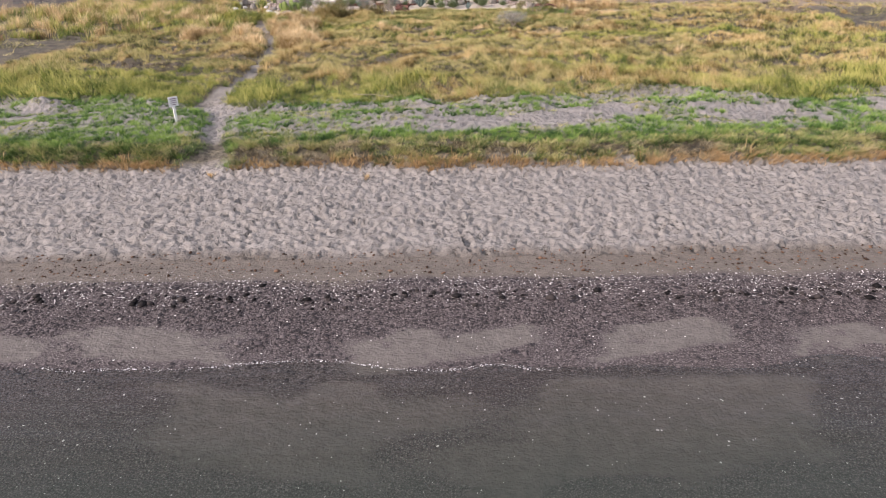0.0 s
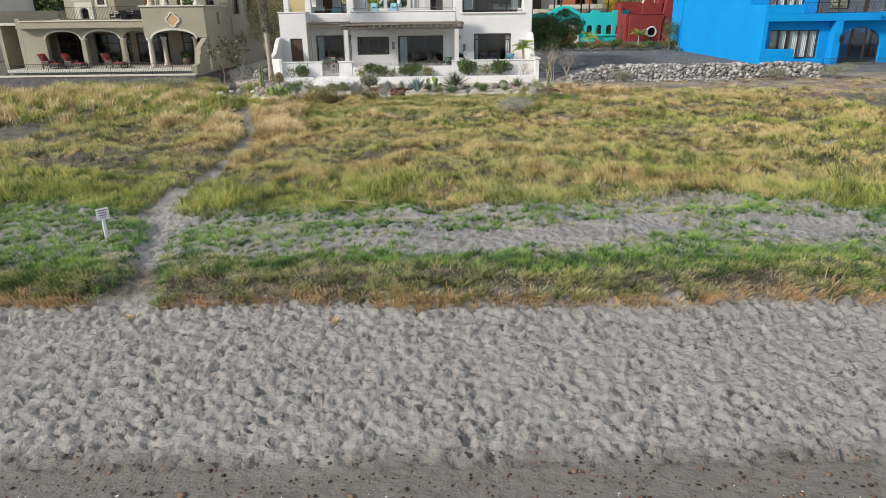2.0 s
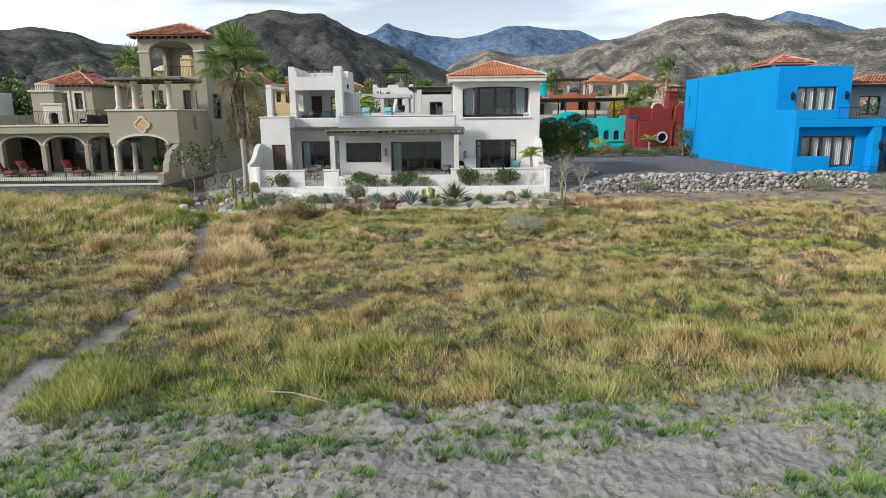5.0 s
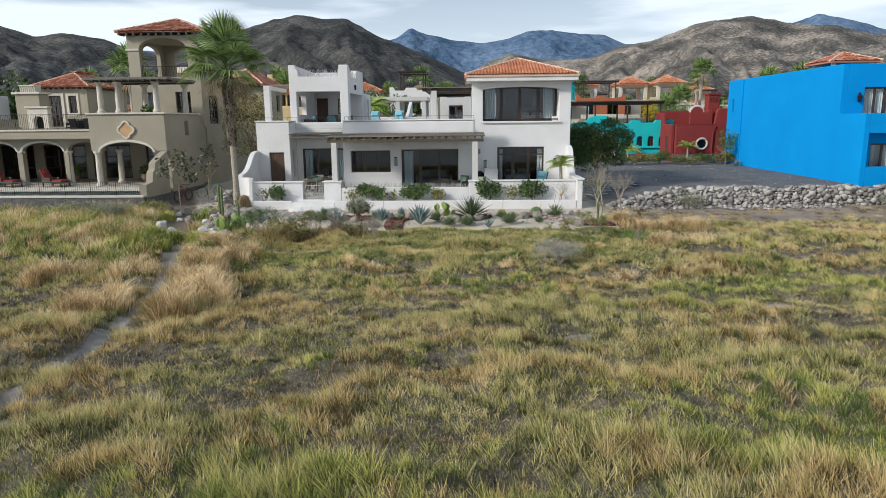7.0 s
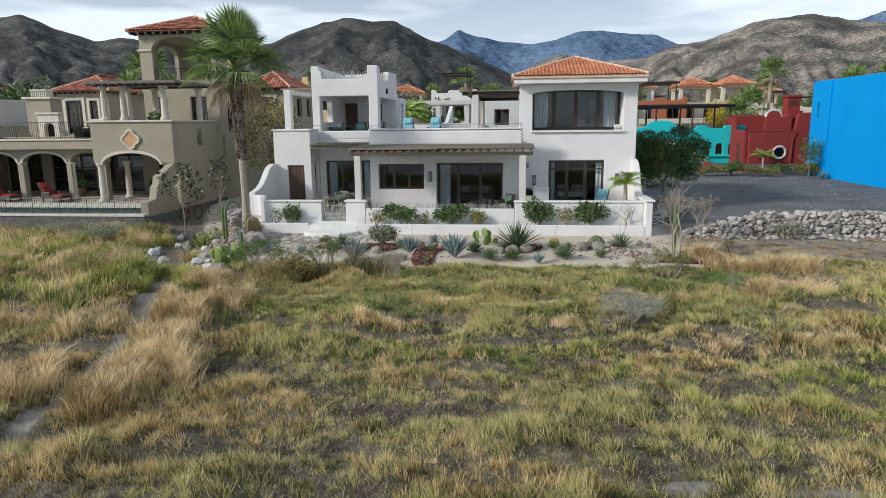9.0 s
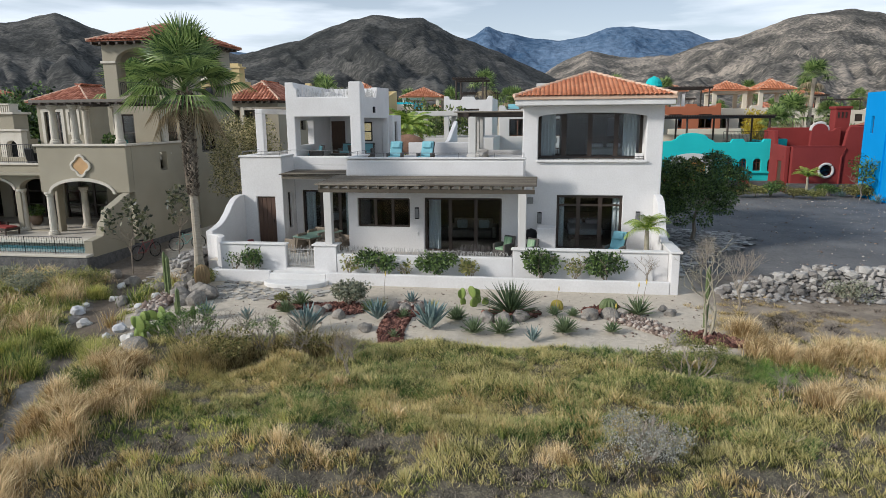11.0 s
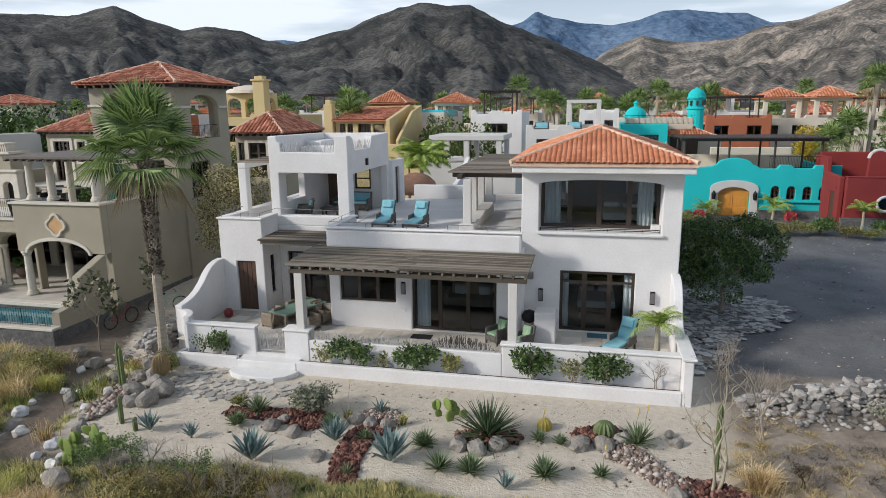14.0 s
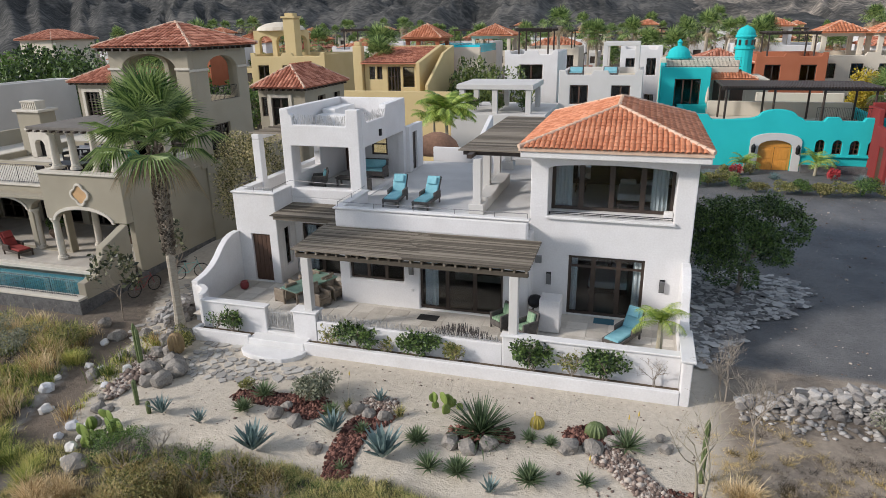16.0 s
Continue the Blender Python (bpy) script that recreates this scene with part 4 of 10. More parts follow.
part("gate_frame", bm, PALETWIG, gate)
fence = new("twig_fence")
fence.parent = villa
bm = bmesh.new()
twig_fence(bm, (-6.25, 51.62), (0.58, 51.62), 2.9, lambda f: 0.36 - 0.16 * f, 0.03)
part("twig_screen", bm, PALETWIG, fence, "pale bent twigs on the low wall")["kind"] = "stuff"
bm = bmesh.new()
twig_fence(bm, (-2.2, 51.85), (0.5, 51.8), 2.5, lambda f: 0.35 + 0.5 * math.sin(math.pi * f), 0.011)
part("iron_twig_screen", bm, plain("dark_iron_twigs", (0.09, 0.08, 0.075), 0.6), fence, "dark bent iron twigs in a hump")["kind"] = "stuff"
part("grill_wall", boxes((1.5, 2.25, 53.7, 54.45, FL, 3.72)), WHITE, villa, bevel=0.03)
# wall lamps
for x, y, z in ((-3.63, 54.5, 4.15), (1.58, 55.5, 3.88), (5.7, 55.5, 3.96)):
    lamp = new("wall_lamp")
    lamp.parent = villa
    part("bracket", boxes((x - 0.09, x + 0.09, y - 0.03, y, z - 0.25, z + 0.25)), IRON, lamp)
    part("shade", boxes((x - 0.075, x + 0.075, y - 0.13, y - 0.03, z - 0.2, z + 0.2)), GREYMETAL, lamp, bevel=0.01)
part("meter_box", boxes((1.05, 1.3, 55.38, 55.5, 4.5, 4.78)), GREYMETAL, villa, bevel=0.01)
part("outlet", boxes((1.48, 1.64, 55.47, 55.5, 3.0, 3.1), (-3.7, -3.58, 54.47, 54.5, 3.2, 3.32)), WHITE_CAP, villa)
# terrace paving
rnd = random.Random(3)
pave = joined((0, 0.735, 0, 0.60, 0, 0.02))
pave_me = bpy.data.meshes.new("paving_tile")
pave.to_mesh(pave_me)
pave.free()
pave_me.materials.append(PAVER)
for i in range(24):
    for j in range(6):
        x, y = -11.9 + 0.755 * i, 51.8 + 0.615 * j
        inside = (y + 0.6 < 54.48 if -6.7 < x + 0.735 and x < 0.97 else y + 0.6 < 55.5)
        if inside and x + 0.735 < 6.28 and not (1.4 < x + 0.735 and x < 2.3 and y + 0.6 > 53.6):
            ob = new("paving_tile", pave_me)
            ob.parent = bpy.data.objects["terrace_floor"]
            ob.matrix_basis = pose(x, y, FL - 0.022)


# ---- hills ----
def hill_range(name, label, az, el, dist, r0, material, seed, rough=1.0, nr=64, naz=400):
    """A range of hills: crest heights by compass bearing, with spurs and gullies."""
    a = np.linspace(az[0], az[-1], naz)
    e = np.interp(a, az, el) + 0.22 * rough * (fractal(a * 1.2, 0 * a, seed, 4, 0.6) - 0.5)
    rc = dist * (1 + 0.10 * (fractal(a * 0.12, 0 * a + 3, seed + 2, 3) - 0.5))
    s = np.concatenate([np.linspace(0, 1, nr) ** 0.9, [1.05, 1.15, 1.35]])
    S, A = np.meshgrid(s, a, indexing="ij")
    RC = np.broadcast_to(rc, A.shape)
    R = r0 + (RC - r0) * S
    crest = rc * np.tan(np.radians(e)) + 9
    front = np.clip(S, 0, 1)
    H = crest * np.where(S <= 1, front ** 1.35, 1 - (S - 1) * 1.5)
    X, Y = R * np.sin(np.radians(A)), 40 + R * np.cos(np.radians(A))
    k = 1 / (0.11 * dist)
    u = A * 0.17 + 0.9 * (fractal(X * k * 0.6, Y * k * 0.6, seed + 3, 3) - 0.5)
    v = S * 1.5 + 0.5 * fractal(X * k, Y * k, seed + 4, 2)
    ridged = 1 - 2 * np.abs(fractal(u, v, seed + 5, 5, 0.6) - 0.5)
    H = H + crest * (0.30 * (ridged - 0.80)) * np.clip(4 * front * (1 - front), 0, 1) * rough
    H = H + crest * 0.085 * (fractal(X * k * 7, Y * k * 7, seed + 9, 4, 0.6) - 0.5) * np.clip(front * 3, 0, 1) * np.clip((1.02 - front) * 9, 0, 1)
    H = np.where(S > 0.0, np.maximum(H, 2.0), 0.0)
    ii = np.arange(A.size).reshape(A.shape)
    q = np.stack([ii[:-1, :-1], ii[1:, :-1], ii[1:, 1:], ii[:-1, 1:]], -1).reshape(-1, 4)[:, ::-1]
    ob = raw(name, np.stack([X, Y, H], -1).reshape(-1, 3), q, material, smooth=True)
    return tagged(ob, label, "hills", kind="structure")


HILL = mat("brushy_brown_hillside", (0.022, 0.024, 0.023), (0.128, 0.122, 0.110), 0.012, 1.0, 0.6, 0.2, dist=2.5, c=(0.054, 0.054, 0.050), tight=0.11)
HILL2 = mat("rocky_hillside", (0.05, 0.048, 0.043), (0.38, 0.325, 0.265), 0.010, 1.0, 0.7, 0.16, dist=4, c=(0.138, 0.126, 0.108), tight=0.12)
# the far range's haze is put into its blue base colour
FAR = mat("haze_blue_mountains", (0.045, 0.092, 0.165), (0.155, 0.225, 0.325), 0.004, 1.0, 0.7, 0.03, dist=25, tight=0.13)
hill_range("backdrop_hills", "dark brown brush-covered desert hills behind the village", [-75, -60, -50, -45.1, -41.7, -38.6, -36.4, -34, -32, -29.5, -27.9, -25.8, -23, -20.7, -19, -16.4, -14.2, -12.5, -10.5, -7.8, -4, 0.3, 2.6, 5, 20, 70], [5, 6, 6.5, 7, 7.0, 7.9, 7.0, 6.3, 6.6, 6.4, 5.8, 5.3, 6.1, 6.6, 7.4, 8.3, 8.7, 8.4, 8.5, 7.1, 5.7, 3.7, 2.4, 1.6, 1.0, 1.0], 1250, 330, HILL, 21, naz=560)
hill_range("backdrop_hills_right", "grey rocky desert hills with pale outcrops", [-10, -4, -1, 0.3, 1.6, 3.8, 6.5, 10.3, 13, 15.3, 17.1, 19.1, 22.7, 25, 28.4, 31, 40, 55, 75], [0.5, 1.5, 3, 4, 4.8, 5.6, 4.9, 4.95, 5.9, 6.2, 6.8, 7.4, 7.6, 7.0, 6.5, 5.7, 6, 5, 4], 1900, 600, HILL2, 43)
hill_range("backdrop_far_mountains", "distant mountain range with blue haze put into its colour", [-45, -30, -26.3, -20, -10, -6.1, -4.9, -3.5, -1.2, 1.1, 3.4, 5.1, 7.2, 9.8, 11.4, 13, 18, 24, 27, 29, 34, 50], [4, 5.2, 5.6, 5, 6, 6.9, 7.7, 7.2, 6.7, 6.4, 6.7, 7.35, 7.3, 6.9, 6.8, 6, 6, 6.5, 7.45, 6.9, 5, 4], 3700, 2300, FAR, 77, rough=0.8)

# ---- the tan house ----
tan = thing("house", "tan stucco villa with arched loggia, columns and red tile roofs", "house")


def tanp(name, bm, material=None, bevel=0.03, label="", parent=None):
    return part(name, bm, material or TAN, parent or tan, label, bevel=bevel)


tanp("wall", sheet([(-21.9, 4.85), (-21.4, 4.85)] + [(-19.75 - 1.65 * math.cos(math.pi * k / 12), 4.85 + 0.62 * math.sin(math.pi * k / 12)) for k in range(1, 12)] + [(-18.1, 4.85), (-17.3, 4.85), (-17.3, 7.0), (-21.9, 7.0)], [], "y", 54.9, 0.4))
tanp("arch_trim", sheet([(-21.5, 4.78)] + [(-19.75 - 1.75 * math.cos(math.pi * k / 12), 4.80 + 0.74 * math.sin(math.pi * k / 12)) for k in range(13)] + [(-18.0, 4.78)] + [(-19.75 + 1.62 * math.cos(math.pi * k / 12), 4.78 + 0.60 * math.sin(math.pi * k / 12)) for k in range(13)], [], "y", 54.84, 0.1), TAN_LIGHT)
tanp("wall", sheet([(55.3, 1.6), (70, 1.6), (70, 6.4), (60, 6.4), (60, 7.0), (55.3, 7.0)], [rect(57.6, 58.2, 5.7, 6.6)], "x", -17.6, 0.3))
tanp("wall", sheet(rect(55.3, 56.0, 4.85, 7.0), [], "x", -21.9, 0.3))
tanp("parapet_cap", boxes((-22.0, -17.2, 54.8, 55.3, 7.0, 7.1), (-17.66, -17.2, 55.3, 60, 7.0, 7.1), (-22.0, -21.6, 55.3, 56.3, 7.0, 7.1)), TAN_LIGHT, 0.02)
tanp("terrace_floor", boxes((-21.9, -17.6, 55.3, 60.5, 6.2, 6.45), (-31.5, -21.9, 56.3, 61, 5.75, 5.95)), TAN_LIGHT, 0)
tanp("wall", sheet([(52.0, 1.6), (54.9, 1.6), (54.9, 4.85), (54.7, 4.8), (53.3, 4.25), (53.2, 3.9), (52.95, 3.75), (52.8, 3.2), (52.0, 3.1)], [], "x", -17.7, 0.4), label="")
lg = []
for c_ in (-28.5, -25.55, -23.0):
    lg.append(arch(c_ - (1.3 if c_ < -24 else 0.95), c_ + (1.3 if c_ < -24 else 0.95), 2.0, 4.9, 5.38, 12))
tanp("wall", sheet(rect(-31.5, -21.9, 1.9, 6.05), [[(a, max(z, 2.8)) for a, z in lp] for lp in lg], "y", 55.9, 0.4))
tanp("parapet_cap", boxes((-31.5, -21.95, 55.82, 56.36, 6.05, 6.14)), TAN_LIGHT, 0.02)
for c_ in (-28.5, -25.55):
    tanp("arch_trim", sheet([(c_ - 1.42, 4.82)] + [(c_ - 1.42 * math.cos(math.pi * k / 12), 4.84 + 0.66 * math.sin(math.pi * k / 12)) for k in range(13)] + [(c_ + 1.42, 4.82)] + [(c_ + 1.28 * math.cos(math.pi * k / 12), 4.82 + 0.54 * math.sin(math.pi * k / 12)) for k in range(13)], [], "y", 55.85, 0.06), TAN_LIGHT)
for x, y in ((-27.03, 56.1), (-24.05, 56.1), (-21.65, 55.1), (-21.45, 57.2), (-19.0, 57.0)):
    tanp("column", column(bmesh.new(), x, y, 2.78, 4.86, 0.17), TAN_LIGHT, 0)
tanp("loggia_wall", sheet(rect(-31.5, -17.6, 2.6, 6.2), [rect(-31.3, -29.0, 2.8, 5.2), rect(-28.3, -25.4, 2.8, 5.1), rect(-24.9, -22.3, 2.8, 5.1), rect(-21.2, -18.2, 2.8, 5.1)], "y", 60.1, 0.3))
tanp("loggia_ceiling", boxes((-31.5, -17.6, 55.3, 60.1, 5.6, 5.74)), TAN, 0)
for a0, a1 in ((-31.3, -29.0), (-28.3, -25.4), (-24.9, -22.3), (-21.2, -18.2)):
    window(tan, "y", 60.2, a0, a1, 2.8, 5.05, 3, (0.33, 0.66), 0.08)
tanp("rear_wall", boxes((-31.5, -17.6, 66, 66.3, 1.6, 6.3), (-31.8, -31.5, 55.9, 66.3, 1.6, 6.3)), TAN, 0)
# quatrefoil ornament
qf = new("ornament")
qf.parent = tan


def quatrefoil(c, r, span):
    """Outline of four round lobes."""
    out = []
    for q in range(4):
        for k in range(9):
            a = math.pi / 2 * q + radians(-span + 2 * span * k / 8)
            out.append((-19.65 + c * math.cos(math.pi / 2 * q) + r * math.cos(a), 6.1 + c * math.sin(math.pi / 2 * q) + r * math.sin(a)))
    return out


part("rim", sheet(quatrefoil(0.27, 0.27, 86), [quatrefoil(0.24, 0.17, 72)], "y", 54.80, 0.1), TAN_LIGHT, qf, "pale carved quatrefoil rim", bevel=0.03)
part("medallion", sheet(quatrefoil(0.235, 0.165, 72), [], "y", 54.85, 0.045), plain("ochre_plaster", (0.52, 0.33, 0.17), 0.9), qf, "ochre plaster centre")
# roof pergola
for x, y in ((-21.4, 55.6), (-20.3, 55.6), (-18.0, 55.6), (-17.55, 58.6), (-21.4, 57.9), (-20.0, 58.3)):
    tanp("column", column(bmesh.new(), x, y, 7.1 if y < 56 else 6.45, 8.9, 0.17), TAN_LIGHT, 0)
tanp("pergola_roof", boxes((-22.0, -16.9, 54.9, 58.9, 8.98, 9.12)), plain("grey_weathered_deck", (0.17, 0.155, 0.135), 0.85), 0.02)
tanp("pergola_beam", boxes((-22.0, -16.9, 55.5, 55.7, 8.88, 8.98), (-22.0, -16.9, 58.4, 58.6, 8.88, 8.98)), DARKWOOD, 0)
for k in range(12):
    x = -21.8 + k * 0.43
    part("rafter_tail", boxes((x, x + 0.12, 54.75, 54.95, 8.9, 8.98)), DARKWOOD, tan)
rail_bars(tan, (-28.5, 56.1), (-22.0, 56.1), 6.14, 7.05)
# tower
tanp("tower_wall", sheet(rect(-22.0, -17.2, 6.2, 12.2), [arch(-21.2, -18.0, 9.5, 11.3, 12.0, 14), rect(-21.3, -20.5, 6.5, 8.5), rect(-19.0, -18.0, 6.5, 8.5)], "y", 60.5, 0.4))
tanp("tower_wall", sheet(rect(60.9, 65.6, 1.6, 12.2), [arch(62.0, 64.6, 9.5, 11.2, 11.8, 12), rect(61.6, 63.4, 6.4, 8.3)], "x", -17.5, 0.3))
tanp("tower_wall", sheet(rect(60.9, 65.6, 6.2, 12.2), [arch(62.0, 64.6, 9.5, 11.2, 11.8, 12)], "x", -22.0, 0.3))
tanp("tower_wall", sheet(rect(-21.7, -17.5, 6.2, 12.2), [arch(-21.0, -18.2, 9.5, 11.2, 11.9, 12)], "y", 65.2, 0.4))
tanp("tower_floor", boxes((-21.7, -17.5, 60.9, 65.2, 8.9, 9.2), (-21.7, -17.5, 60.9, 65.2, 12.0, 12.15)), TAN, 0)
tanp("band", boxes((-22.08, -21.2, 60.42, 60.5, 11.2, 11.32), (-18.0, -17.12, 60.42, 60.5, 11.2, 11.32), (-17.2, -17.12, 60.5, 62.0, 11.1, 11.22), (-17.2, -17.12, 64.6, 65.6, 11.1, 11.22)), TAN_LIGHT, 0.01)
rail_bars(tan, (-21.2, 60.7), (-18.0, 60.7), 9.45, 10.2)
rail_bars(tan, (-17.35, 62.0), (-17.35, 64.6), 9.45, 10.2)
window(tan, "y", 60.6, -19.0, -18.0, 6.5, 8.5, 1, (0.5,), 0.08)
window(tan, "y", 60.6, -21.3, -20.5, 6.5, 8.5, 1, (0.5,), 0.08)
window(tan, "x", -17.35, 61.6, 63.4, 6.4, 8.3, 3, (0.5,), 0.08, sign=-1)


def eaves(x0, x1, y0, y1, z):
    """Dark rafter tails and boarding under a tiled eave, on the sides seen."""
    part("eave_soffit", boxes((x0 + 0.1, x1 - 0.1, y0 + 0.1, y1 - 0.1, z - 0.08, z - 0.04)), DARKWOOD, tan)
    for k in range(int((x1 - x0) / 0.5)):
        x = x0 + 0.2 + k * 0.5
        part("rafter_tail", boxes((x, x + 0.13, y0 + 0.03, y0 + 0.75, z - 0.2, z - 0.08)), DARKWOOD, tan)
    for k in range(int((y1 - y0) / 0.5)):
        y = y0 + 0.2 + k * 0.5
        part("rafter_tail", boxes((x1 - 0.75, x1 - 0.03, y, y + 0.13, z - 0.2, z - 0.08)), DARKWOOD, tan)


hip_roof(tan, -22.5, -16.55, 60.0, 65.95, 12.34, 1.15, (TILE_RED, TILE_RED, TILE_RED), 0.25, 0.42, board=0.035)
eaves(-22.5, -16.55, 60.0, 65.95, 12.34)
# upper wing with fireplace
tanp("terrace_floor", boxes((-36.6, -22.0, 61, 72.0, 5.75, 5.95)), TAN_LIGHT, 0)
tanp("wing_wall", sheet(rect(-36.1, -31.8, 1.6, 9.5), [rect(-35.5, -34.1, 6.0, 8.87), rect(-33.45, -32.75, 7.4, 8.85)], "y", 72.0, 0.3))
tanp("wing_wall", boxes((-32.1, -31.8, 72.3, 78.5, 1.6, 9.5), (-36.1, -35.8, 72.3, 78.5, 1.6, 9.5), (-35.8, -32.1, 78.2, 78.5, 1.6, 9.5), (-36.6, -36.3, 61, 72, 1.6, 6.9)), TAN, 0)
tanp("door_surround", boxes((-35.75, -35.5, 71.93, 72.0, 5.95, 9.1), (-34.1, -33.85, 71.93, 72.0, 5.95, 9.1), (-35.5, -34.1, 71.93, 72.0, 8.87, 9.1), (-33.65, -33.45, 71.93, 72.0, 7.2, 9.05), (-32.75, -32.55, 71.93, 72.0, 7.2, 9.05), (-33.45, -32.75, 71.93, 72.0, 8.85, 9.05), (-33.45, -32.75, 71.93, 72.0, 7.2, 7.4)), TAN_LIGHT, 0.01)
window(tan, "y", 72.1, -35.5, -34.1, 6.0, 8.87, 4, (0.25, 0.5, 0.75), 0.08)
window(tan, "y", 72.1, -33.45, -32.75, 7.4, 8.85, 2, (0.33, 0.66), 0.07)
hip_roof(tan, -36.6, -31.35, 71.5, 79.0, 9.6, 1.25, (TILE_RED, TILE_RED, TILE_RED), 0.25, 0.42, board=0.035)
eaves(-36.6, -31.35, 71.5, 79.0, 9.6)
tanp("fireplace", boxes((-31.65, -29.9, 62.75, 63.9, 5.95, 8.6)), TAN, 0.03)
tanp("chimney_cap", boxes((-31.8, -29.75, 62.6, 64.05, 8.6, 8.74), (-31.4, -30.25, 62.9, 63.7, 9.14, 9.24)), TAN_LIGHT, 0.02)
for k in range(8):
    x = -31.36 + k * 0.145
    part("chimney_slat", boxes((x, x + 0.075, 62.95, 63.65, 8.74, 9.14)), TAN_LIGHT, tan)
tanp("fire_surround", sheet(rect(-30.6, -29.1, 5.95, 7.6), [arch(-30.2, -29.5, 5.99, 6.75, 7.05, 8)], "y", 62.3, 0.45), TAN_LIGHT, 0.03)
tanp("mantel", boxes((-30.7, -29.0, 62.2, 62.75, 7.6, 7.72)), TAN_LIGHT, 0.02)
# black sheet at the back of the arched opening
tanp("fire_opening", boxes((-30.25, -29.45, 62.66, 62.74, 5.96, 7.1)), plain("fire_back_black", (0.02, 0.02, 0.02), 0.9), 0)
# rear wing
hip_roof(tan, -20.0, -16.0, 69.9, 76.7, 9.5, 1.25, (TILE_RED, TILE_RED, TILE_RED), 0.25, 0.42, board=0.035)
eaves(-20.0, -16.0, 69.9, 76.7, 9.5)
tanp("rear_wing_wall", sheet(rect(-19.7, -16.3, 1.6, 9.4), [rect(-18.75, -17.5, 6.6, 8.84), rect(-19.5, -19.1, 7.6, 8.85)], "y", 70.4, 0.3))
tanp("rear_wing_wall", sheet(rect(70.7, 76.3, 1.6, 9.4), [rect(72.2, 73.3, 7.4, 8.8), rect(74.6, 75.6, 7.4, 8.8)], "x", -16.6, 0.3))
tanp("rear_wing_wall", boxes((-19.7, -19.4, 70.7, 76.3, 1.6, 9.4), (-19.4, -16.6, 76.0, 76.3, 1.6, 9.4)), TAN, 0)
tanp("door_surround", boxes((-19.0, -18.75, 70.33, 70.4, 6.4, 9.05), (-17.5, -17.25, 70.33, 70.4, 6.4, 9.05), (-18.75, -17.5, 70.33, 70.4, 8.84, 9.05)), TAN_LIGHT, 0.01)
window(tan, "y", 70.5, -18.75, -17.5, 6.6, 8.84, 2, (0.4, 0.7), 0.1)
window(tan, "y", 70.5, -19.5, -19.1, 7.6, 8.85, 1, (0.5,), 0.07)
window(tan, "x", -16.5, 72.2, 73.3, 7.4, 8.8, 2, (0.5,), 0.07, sign=-1)
window(tan, "x", -16.5, 74.6, 75.6, 7.4, 8.8, 2, (0.5,), 0.07, sign=-1)
# pool terrace
tanp("base_wall", boxes((-32, -17.3, 51.6, 52.0, 1.0, 2.45), (-17.7, -17.28, 52.0, 66, 1.0, 2.4)), DARKSTONE, 0.03, "dark rough stone base")
tanp("pool_coping", boxes((-32, -17.3, 51.55, 52.05, 2.45, 2.56), (-32, -17.7, 54.0, 54.35, 2.56, 2.74)), TAN_LIGHT, 0.02)
tanp("deck", boxes((-32, -17.7, 54.35, 60.1, 2.0, 2.76)), PAVER, 0)
tanp("pool_floor", boxes((-32, -17.7, 52.05, 54.0, 1.0, 1.3)), plain("pool_blue_tiles", (0.08, 0.28, 0.38), 0.4, scale=9, vary=0.35), 0)
POOL = bpy.data.materials.new("pool_water")
POOL.use_nodes = True
pn = POOL.node_tree.nodes["Principled BSDF"]
pn.inputs["Base Color"].default_value = (0.10, 0.38, 0.47, 1)
pn.inputs["Roughness"].default_value = 0.04
pn.inputs["Transmission Weight"].default_value = 0.6
wv = POOL.node_tree.nodes.new("ShaderNodeTexNoise")
wv.inputs["Scale"].default_value = 9
wb = POOL.node_tree.nodes.new("ShaderNodeBump")
wb.inputs["Strength"].default_value, wb.inputs["Distance"].default_value = 0.3, 0.02
POOL.node_tree.links.new(wv.outputs["Fac"], wb.inputs["Height"])
POOL.node_tree.links.new(wb.outputs["Normal"], pn.inputs["Normal"])
tanp("pool_water", boxes((-32, -17.7, 52.05, 54.0, 1.3, 2.42)), POOL, 0).visible_shadow = False
rail_bars(tan, (-32, 51.8), (-17.6, 51.8), 2.56, 3.3, 0.12)

# ---- the blue house ----
blue = thing("house", "bright blue stucco two-storey house with dark-framed windows", "house")


def bp_(name, bm, bevel=0.03, material=None):
    return part(name, bm, material or BLUE, blue, bevel=bevel)


bp_("wall", sheet([(58.25, 1.5), (80.0, 1.5), (80.0, 9.8), (61.2, 9.8), (61.2, 6.62), (58.25, 6.62)], [rect(78.6, 79.0, 6.9, 8.1), rect(78.7, 79.2, 3.4, 4.5)], "x", 25.0, 0.35))
bp_("wall", sheet(rect(25.35, 30.5, 5.9, 9.8), [rect(26.5, 29.45, 5.95, 8.3)], "y", 61.2, 0.35))
bp_("sill_wall", boxes((26.5, 27.95, 61.22, 61.5, 5.95, 6.6)))
bp_("wall", sheet(rect(25.35, 30.6, 1.5, 5.4), [rect(25.95, 29.85, 2.6, 4.75)], "y", 59.0, 0.3))
bp_("fascia", boxes((25.35, 34.0, 58.25, 58.6, 5.4, 5.95)))
bp_("parapet", boxes((25.35, 28.0, 58.25, 58.6, 5.95, 6.62)))
bp_("low_wall", boxes((25.35, 27.7, 58.25, 58.5, 1.5, 3.35), (27.7, 30.0, 58.25, 58.5, 1.5, 2.55)))
bp_("pier", boxes((30.6, 31.2, 58.25, 59.6, 1.5, 5.4)))
